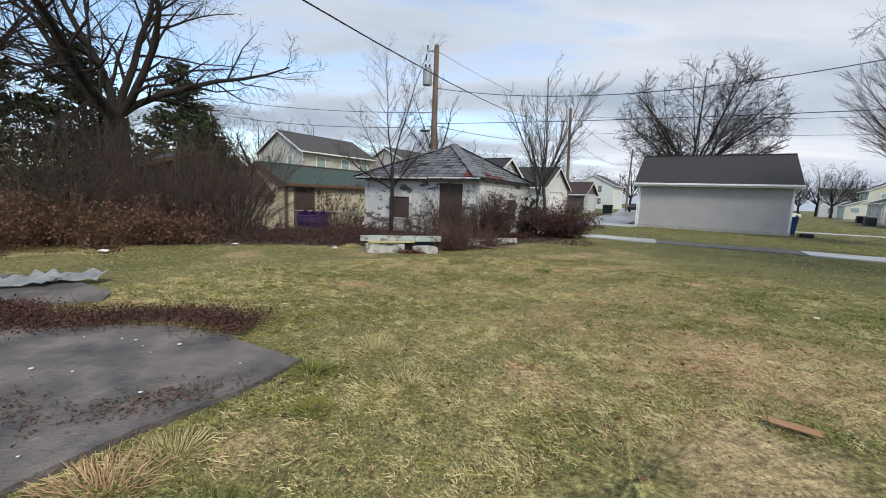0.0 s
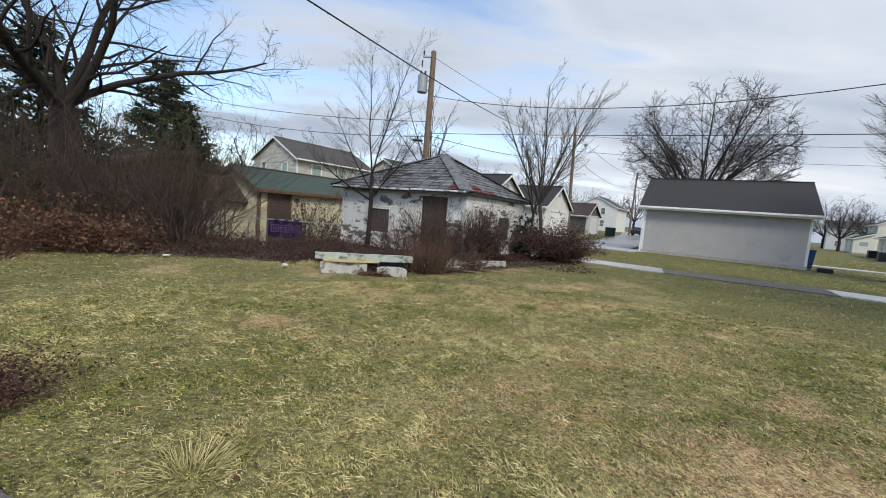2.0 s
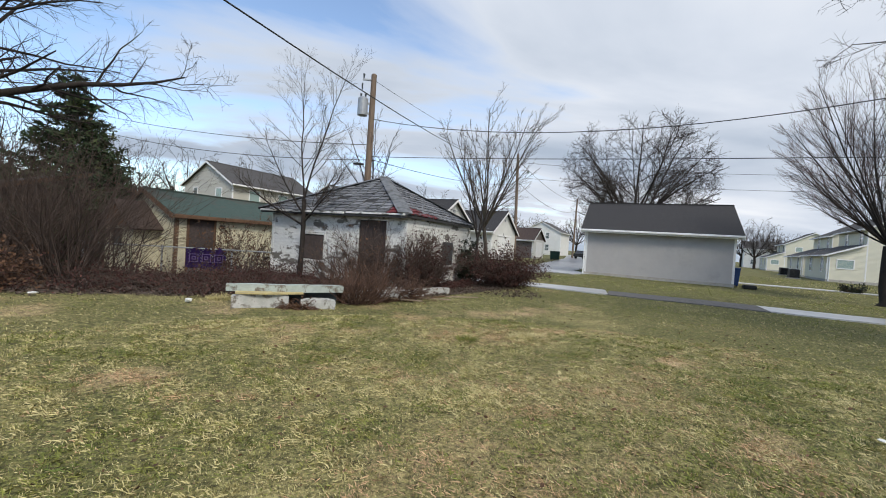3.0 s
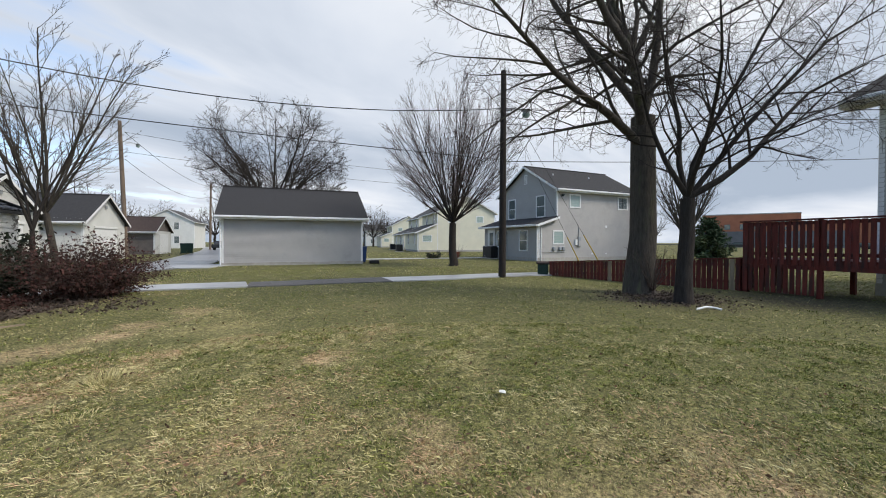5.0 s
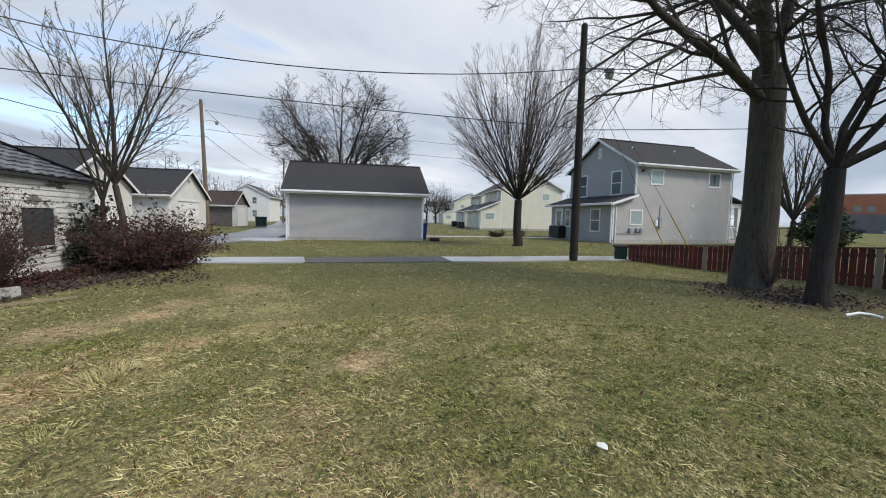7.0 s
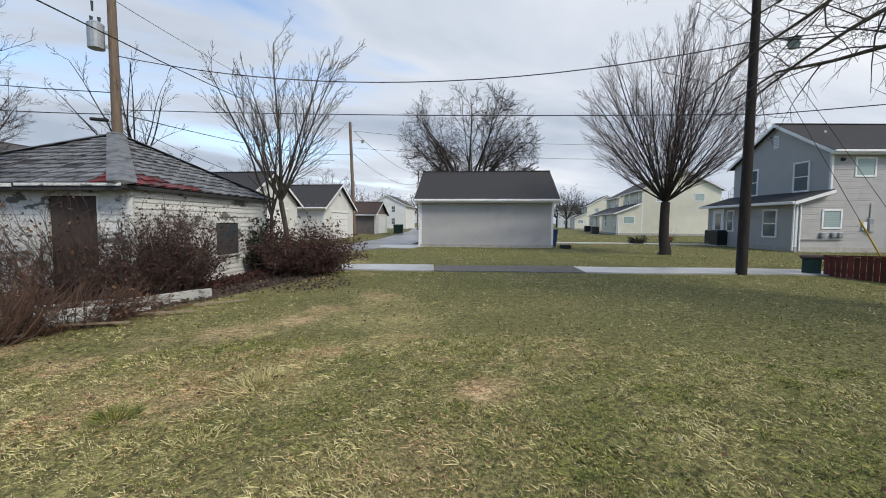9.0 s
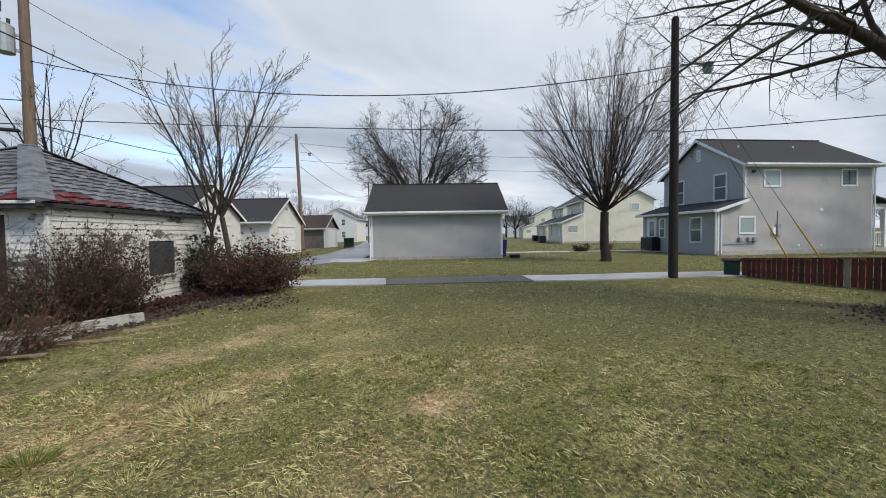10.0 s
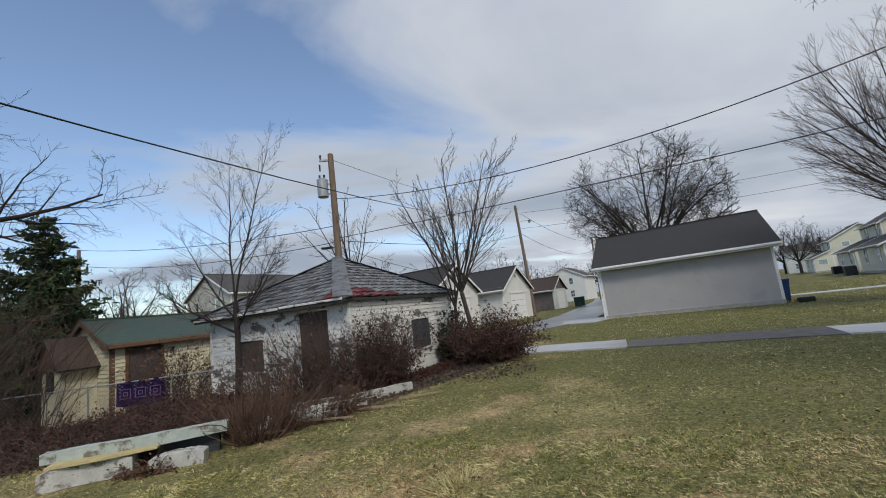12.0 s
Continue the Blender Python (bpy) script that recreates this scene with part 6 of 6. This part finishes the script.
# ---- bins, cars, units ----
def bin_(x, y, turn, material, label, h=1.05):
    e = thing("wheeled_bin", x, y, float(gz(x, y)), turn, label, "bin")
    bm = bmesh.new()
    prism_fast(bm, [(-0.25, -0.28, 0.08), (0.25, -0.28, 0.08), (0.25, 0.28, 0.08), (-0.25, 0.28, 0.08)], [(-0.32, -0.36, h - 0.1), (0.32, -0.36, h - 0.1), (0.32, 0.36, h - 0.1), (-0.32, 0.36, h - 0.1)])
    part("body", finish(bm), material, e)
    part("lid", boxes((-0.34, 0.34, -0.4, 0.38, h - 0.1, h - 0.03), bevel=0.02), material, e)
    for xx in (-0.28, 0.24):
        bm = bmesh.new()
        cyl(bm, 0.12, 0.12, 0.05, m=Matrix.Translation((xx, 0.3, 0.12)) @ Matrix.Rotation(radians(90), 4, "Y"))
        part("wheel", bm, M_tyre, e)
    return e


bin_(18.6, 48.2, -20, M_green_bin, "dark green wheeled bin beside the alley", 1.15)
bin_(19.5, 49.0, -20, M_green_bin, "dark green wheeled bin with its lid shut", 1.15)
bin_(17.75, 20.3, -35, M_blue, "blue wheeled bin behind the grey garage corner")
tr_ = thing("rubbish_tray", 17.35, 19.0, 0, -35, "low black tray at the garage corner", "tray")
part("body", boxes((-0.05, 0.5, 0.05, 0.5, 0, 0.2), bevel=0.03), M_black, tr_)


def car(x, y, turn, paint, label):
    e = thing("car", x, y, 0, turn, label, "car")
    bm = bmesh.new()
    prism(bm, [(-2.2, 0.35), (2.2, 0.35), (2.25, 0.75), (1.3, 0.92), (0.75, 1.38), (-1.0, 1.42), (-1.6, 0.98), (-2.2, 0.9)], -0.85, 0.85, "y")
    bmesh.ops.bevel(bm, geom=list(bm.edges), offset=0.06, segments=2, affect="EDGES")
    part("body", bm, paint, e)
    bm = bmesh.new()
    prism(bm, [(-1.45, 1.0), (1.15, 0.97), (0.72, 1.33), (-0.98, 1.36)], -0.86, 0.86, "y")
    part("side_glass", bm, M_glass, e)
    for xx in (-1.4, 1.4):
        for yy in (-0.87, 0.67):
            bm = bmesh.new()
            cyl(bm, 0.33, 0.33, 0.2, m=Matrix.Translation((xx, yy, 0.33)) @ Matrix.Rotation(radians(-90), 4, "X"), segs=16)
            part("wheel", bm, M_tyre, e)
    return e


car(31.5, 67, 40, M_cardark, "dark sedan parked at the end of the alley")
car(52, 62, 10, M_carwhite, "white car parked beside the houses")
car(66, 84, 30, M_carwhite, "white car parked far along the row")
for i in range(6):
    car(118 + (i % 2) * 4, 2 - i * 7.0, 90, (M_cardark, M_carwhite)[i % 3 == 1], "parked car in front of the school")


def ac_unit(x, y, label):
    e = thing("air_conditioner", x, y, 0, -33, label, "air conditioner")
    part("body", boxes((-0.4, 0.4, -0.4, 0.4, 0.08, 0.95), bevel=0.03), M_black, e)
    for k in range(9):
        part("fin", boxes((-0.4 + k * 0.1 - 0.01, -0.4 + k * 0.1 + 0.01, -0.42, -0.402, 0.14, 0.9)), M_black, e)
    part("pad", boxes((-0.5, 0.5, -0.5, 0.5, 0, 0.08)), M_block, e)
    part("top_grille", boxes((-0.36, 0.36, -0.36, 0.36, 0.95, 0.99), bevel=0.01), M_board, e)


ac_unit(28.4, 17.0, "black air conditioning unit beside the grey duplex")
ac_unit(29.5, 18.0, "black air conditioning unit beside the porch")
ac_unit(41.0, 38.5, "black air conditioning unit beside the cream duplex")
hx, hy = shift(43.6, 34.0, -3.6, 16)
ac_unit(hx, hy, "black air conditioning unit by the farther duplex")
pot = thing("plant_pot", 27.6, 20.0, 0, 0, "terracotta pot with a dry brown plant", "plant pot")
bm = bmesh.new()
cyl(bm, 0.22, 0.34, 0.5, (0, 0, 0), 16)
part("pot", bm, M_terracotta, pot)
part("plant", tube_mesh("plant", [stems_of(np.random.default_rng(5), 0, 0, 0.2, 0.2, 60, 1.2, 0.02, 0.4)], 3), M_stem, pot, kind="stuff")
shrub("shrub", 25.8, 20.8, 0.35, 0.3, 0.6, 70, 130, "low round shrub on the grass by the duplex", M_stem, 0.1, 0.6, 4, 900, M_ivy, 0.05, False)
for bx, by, tz in ((18.3, 6.9, 6.2), (19.2, 6.3, 6.6)):
    a, b = np.array([bx, by, 0.0]), np.array([LP[0], LP[1], tz])
    gw = thing("guy_wire", bx, by, 0, 0, "guy wire with a yellow sleeve by the lamp pole", "guy wire")
    tube_line("wire", [(np.array([(0, 0, 0), (b - a) * 0.5, b - a]), np.full(3, 0.007))], 5, M_wire, gw)
    tube_line("sleeve", [(np.array([(b - a) * 0.01, (b - a) * 0.12, (b - a) * 0.24]), np.full(3, 0.022))], 8, M_yellow, gw)
ff = thing("wire_fence", 42, 12, 0, -82, "long low chain link fence before the field", "fence")
tube_line("top_rail", [(np.array([(0, 0, 1.1), (20, 0, 1.1), (45, 0, 1.1)]), np.full(3, 0.03))], 5, M_board, ff)
for k in range(16):
    tube_line("post", [(np.array([(k * 3, 0, 0), (k * 3, 0, .5), (k * 3, 0, 1.15)]), np.full(3, 0.03))], 5, M_board, ff)
sk = tree("sucker_shoots", 11.55, 3.2, "thin suckers at the foot of the big tree", 1, 0.03, 0.1, 14, 1.1, 90, M_stem_dark, M_stem_dark, counts=(5, 3, 2), ratio=0.5, angle=35, lift=0.02, wander=0.12, levels=2, limb_angle=(5, 55), rmin=0.003, category="shrub")


# ---- grass ----
def blades(name, n, seed, pick, material, label, hmin, hmax, region, width=0.004, power=1.0, lean=0.5):
    rng = np.random.default_rng(seed)
    m = int(n * 3.0)
    r = region[0] + (region[1] - region[0]) * rng.random(m) ** power
    a = rng.uniform(radians(region[2]), radians(region[3]), m)
    x, y = region[4] + np.cos(a) * r, region[5] + np.sin(a) * r
    s, b, k = dryness(x, y)
    ok = (rng.random(m) < pick(s, b, k)) & ~inside(SLAB_A, x, y) & ~inside(SLAB_B, x, y)
    t = (x - 7.0) / 9.6
    pc = 13.3 - (x - 7.0) * 0.60
    pl = 17.2 - (x + 2) * 0.433
    py = np.where(x > 7, pc, pl)
    ok &= np.abs(y - py) > np.where(x < 16.8, 0.85, 0)
    gx, gy = x - 10.95, y - 23.44
    gu, gv = gx * math.cos(radians(-31.9)) + gy * math.sin(radians(-31.9)), -gx * math.sin(radians(-31.9)) + gy * math.cos(radians(-31.9))
    ok &= ~((gu > -0.05) & (gu < 7.4) & (gv > -0.05) & (gv < 6.4))
    ok &= ~((np.abs((x - 7.5) - (y - 24.0) * 0.5) < 3.2) & (y > 20.5))
    x, y, r = x[ok][:n], y[ok][:n], r[ok][:n]
    n = len(x)
    tuft = 0.8 + 1.1 * wobble(x, y, 14.0, seed) + 0.5 * wobble(x, y, 3.1, seed + 1)
    h = rng.uniform(hmin, hmax, n) * np.clip(tuft, 0.6, 1.7)
    w = width * (1 + r * 0.11) * rng.uniform(0.7, 1.3, n)
    th = rng.uniform(0, 2 * np.pi, n)
    le = rng.uniform(0.1, 1.0, n) * lean * 2
    dx, dy = np.cos(th), np.sin(th)
    z = gz(x, y) - 0.005
    px, py2 = -dy * w, dx * w
    v = np.empty((n, 4, 3))
    v[:, 0] = np.stack([x - px, y - py2, z], -1)
    v[:, 1] = np.stack([x + px, y + py2, z], -1)
    zt = z + h / (1 + le * 1.5)
    v[:, 2] = np.stack([x + dx * h * le + px * 0.35, y + dy * h * le + py2 * 0.35, zt], -1)
    v[:, 3] = np.stack([x + dx * h * le * 0.5 - px * 1.4, y + dy * h * le * 0.5 - py2 * 1.4, z + (zt - z) * 0.72], -1)
    f = np.arange(n * 4)
    me = raw_mesh(name, v.reshape(-1, 3), f, np.full(n, 4))
    return part(name, me, material, None, label, "stuff")


NEAR = (0.05, 6.9, -25, 205, 0.9, 0.6)
MID = (6.3, 21, -20, 150, 0.9, 0.6)
gp = lambda s, b, k: np.clip((1 - s * 0.8) * (1 - b * 0.85) * (1 - k), 0, 1)
sp = lambda s, b, k: np.clip((0.25 + s * 0.9) * (1 - b * 0.6) * (1 - k), 0, 1)
bp_ = lambda s, b, k: np.clip((0.08 + b * 1.4) * (1 - k * .6), 0, 1)
FAR = (17, 48, -25, 120, 0.9, 2.7)
blades("green_grass", 260000, 201, gp, M_green_blade, "short green grass blades of the lawn", 0.014, 0.042, NEAR, 0.0014, 0.6, 0.9)
blades("straw_grass", 300000, 202, sp, M_straw_blade, "short straw coloured grass blades of the lawn", 0.014, 0.044, NEAR, 0.0012, 0.6, 1.0)
blades("dead_grass", 110000, 203, bp_, M_brown_blade, "dead brown grass in patches of the lawn", 0.014, 0.042, NEAR, 0.0012, 0.6, 1.1)
blades("green_grass", 130000, 204, gp, M_green_blade, "short green grass blades of the far lawn", 0.016, 0.045, MID, 0.0024, 0.7, 0.9)
blades("straw_grass", 110000, 205, sp, M_straw_blade, "short straw coloured grass of the far lawn", 0.018, 0.045, MID, 0.0022, 0.7, 1.1)
blades("dead_grass", 35000, 206, bp_, M_brown_blade, "dead brown grass of the far lawn", 0.018, 0.04, MID, 0.0022, 0.7, 1.1)
blades("green_grass", 60000, 207, gp, M_green_blade, "green grass beyond the footpath", 0.03, 0.07, FAR, 0.0045, 0.8, 0.9)
blades("straw_grass", 45000, 208, sp, M_straw_blade, "straw coloured grass beyond the footpath", 0.03, 0.065, FAR, 0.004, 0.8, 1.0)


def tuft(x, y, n, r, h, material, label, seed, lean=0.6):
    rng = np.random.default_rng(seed)
    a = rng.uniform(0, 2 * np.pi, n)
    q = rng.random(n) ** 0.7 * r
    lines = []
    for i in range(n):
        d = np.array([math.cos(a[i]) * lean * q[i] / r, math.sin(a[i]) * lean * q[i] / r, 1.0])
        p, _ = bent(rng, (math.cos(a[i]) * q[i], math.sin(a[i]) * q[i], 0), d / np.linalg.norm(d), h * rng.uniform(0.5, 1.1), 4, 0.10, -0.16)
        p[:, 2] = np.maximum(p[:, 2], 0.01)
        lines.append((p, np.array([0.0028, 0.0026, 0.002, 0.0006])))
    me = tube_mesh("grass_tuft", lines, 3)
    me.materials.append(material)
    ob = new("grass_tuft", me)
    ob.location = (x, y, float(gz(x, y)))
    return tagged(ob, label + " beside the lawn" if len(label.split()) < 4 else label, kind="stuff")


for i, (x, y, n, r, h, mt, lb) in enumerate(((0.96, 5.9, 260, 0.14, 0.2, M_green_blade, "bright green grass tuft in the lawn"), (1.88, 6.1, 420, 0.32, 0.2, M_straw_blade, "pale yellow tussock in the lawn"), (-1.95, 1.1, 240, 0.14, 0.24, M_green_blade, "taller green grass tuft at the slab corner"), (-1.75, 0.55, 200, 0.12, 0.2, M_green_blade, "green grass tuft near the slab"), (-1.9, -0.3, 220, 0.13, 0.2, M_green_blade, "green grass tuft near the slab"), (-2.5, -0.15, 380, 0.24, 0.22, M_brown_blade, "dead brown grass tuft along the slab edge"), (-2.35, 0.1, 260, 0.2, 0.18, M_straw_blade, "straw grass tuft along the slab edge"), (-1.55, 1.6, 260, 0.2, 0.24, M_straw_blade, "spreading pale grass tuft"), (-1.2, 0.95, 200, 0.2, 0.2, M_straw_blade, "pale grass tuft"), (-3.3, 8.3, 260, 0.2, 0.3, M_straw_blade, "straw tuft at the bramble edge"), (0.1, 9.1, 260, 0.25, 0.35, M_stem, "tall dead brown weeds at the timber border"), (-0.4, 8.8, 260, 0.25, 0.45, M_stem, "tall dead brown weeds at the timber border"), (2.0, 7.6, 160, 0.14, 0.12, M_straw_blade, "pale grass tuft"), (1.5, 5.3, 160, 0.2, 0.12, M_straw_blade, "pale grass tuft"))):
    tuft(x, y, int(n * 0.7), r * 0.95, h * 0.5, mt, lb, 300 + i, 1.1)
rng = np.random.default_rng(77)
n = 1500
fx, fy = rng.uniform(-2, 6, n), rng.uniform(-1, 9, n)
part("fallen_leaves", quad_mesh("fallen_leaves", np.stack([fx, fy, np.full(n, 0.045)], -1), rng.uniform(0.008, 0.022, n), rng, 0.7), M_leafbrown, None, "small dry brown leaves scattered in the grass", "stuff")


rng = np.random.default_rng(78)
bx, by = rng.uniform(-8, 4, 60000), rng.uniform(6.5, 15, 60000)
_, _, bk = dryness(bx, by)
ok = rng.random(60000) < bk * 0.55
bx, by = bx[ok], by[ok]
part("leaf_bed", quad_mesh("leaf_bed", np.stack([bx, by, gz(bx, by) + 0.01 + 0.03 * rng.random(len(bx))], -1), rng.uniform(0.015, 0.045, len(bx)), rng, 0.55), M_mulch_dark, None, "brown leaf litter bed before the shed", "stuff")
bx, by = 11.2 + rng.normal(size=2600) * 0.65, 2.9 + rng.normal(size=2600) * 0.6
part("leaf_bed", quad_mesh("leaf_bed", np.stack([bx, by, gz(bx, by) + 0.01 + 0.03 * rng.random(len(bx))], -1), rng.uniform(0.015, 0.04, len(bx)), rng, 0.55), M_mulch_dark, None, "dark leaf litter under the two trees", "stuff")
n = 1100
cx = np.where(rng.random(n) < 0.5, -3.6 + rng.normal(size=n) * 0.35, -2.75 + rng.normal(size=n) * 0.2)
cy = np.where(cx < -3.1, 0.35 + rng.normal(size=n) * 0.13 + (cx + 3.6) * -0.3, 0.55 + rng.normal(size=n) * 0.12 + (cx + 2.75) * 0.5)
part("slab_debris", quad_mesh("slab_debris", np.stack([cx, cy, np.full(n, 0.042)], -1), rng.uniform(0.005, 0.018, n), rng, 0.6), M_mulch, None, "brown crumbs and dead stalks along a slab crack", "stuff")


# ---- roof shingles of the shed ----
def shingles(i, joined):
    c0, c1 = C4[i], C4[(i + 1) % 4]
    mid = (c0 + c1) / 2
    xa = (c1 - c0).normalized()
    ya = (A - mid)
    H = ya.length
    ya = ya.normalized()
    na = xa.cross(ya)
    half = (c1 - c0).length / 2
    rows, w = 13, 0.36
    st = H / rows
    rr = random.Random(40 + i)
    base = bmesh.new()
    prism_fast(base, [(-w / 2 + 0.055, -0.035, 0.034), (w / 2 - 0.006, 0.016, 0.036), (w / 2 - 0.006, st, 0.006), (-w / 2 + 0.055, st, 0.006)], [(-w / 2 + 0.055, -0.035, 0.002), (w / 2 - 0.006, 0.016, 0.002), (w / 2 - 0.006, st, 0.0), (-w / 2 + 0.055, st, 0.0)])
    finish(base)
    me = bpy.data.meshes.new("shingle")
    base.to_mesh(me)
    base.free()
    me2 = me.copy()
    me.materials.append(M_shingle)
    me2.materials.append(M_shingle_red)
    big = bmesh.new()
    for r in range(rows):
        y = r * st
        hw = half * (1 - (y + st * 0.5) / H)
        x = -hw + ((r % 3) / 3) * w
        while x < hw - 0.05:
            if abs(x) < hw - 0.10:
                red = (i == 1 and r < 2 and -half + 0.45 < x < -half + (2.1 if r == 0 else 1.5) and rr.random() < 0.85) or (i == 0 and r < 2 and half - 0.8 < x < half - 0.3 and rr.random() < 0.6)
                if rr.random() > 0.015:
                    p = mid + xa * (x + rr.uniform(-0.008, 0.008)) + ya * (y + rr.uniform(-0.008, 0.008)) + na * 0.004
                    m = Matrix.Translation(p) @ Matrix((xa, ya, na)).transposed().to_4x4() @ Matrix.Rotation(rr.uniform(-0.03, 0.03), 4, "Z")
                    if joined:
                        tmp = me.copy()
                        tmp.transform(m)
                        big.from_mesh(tmp)
                        bpy.data.meshes.remove(tmp)
                    else:
                        part("shingle", me2 if red else me, None, shed, "exposed red shingle" if red else "", at=m)
            x += w
    if joined:
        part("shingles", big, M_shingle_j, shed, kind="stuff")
    else:
        big.free()


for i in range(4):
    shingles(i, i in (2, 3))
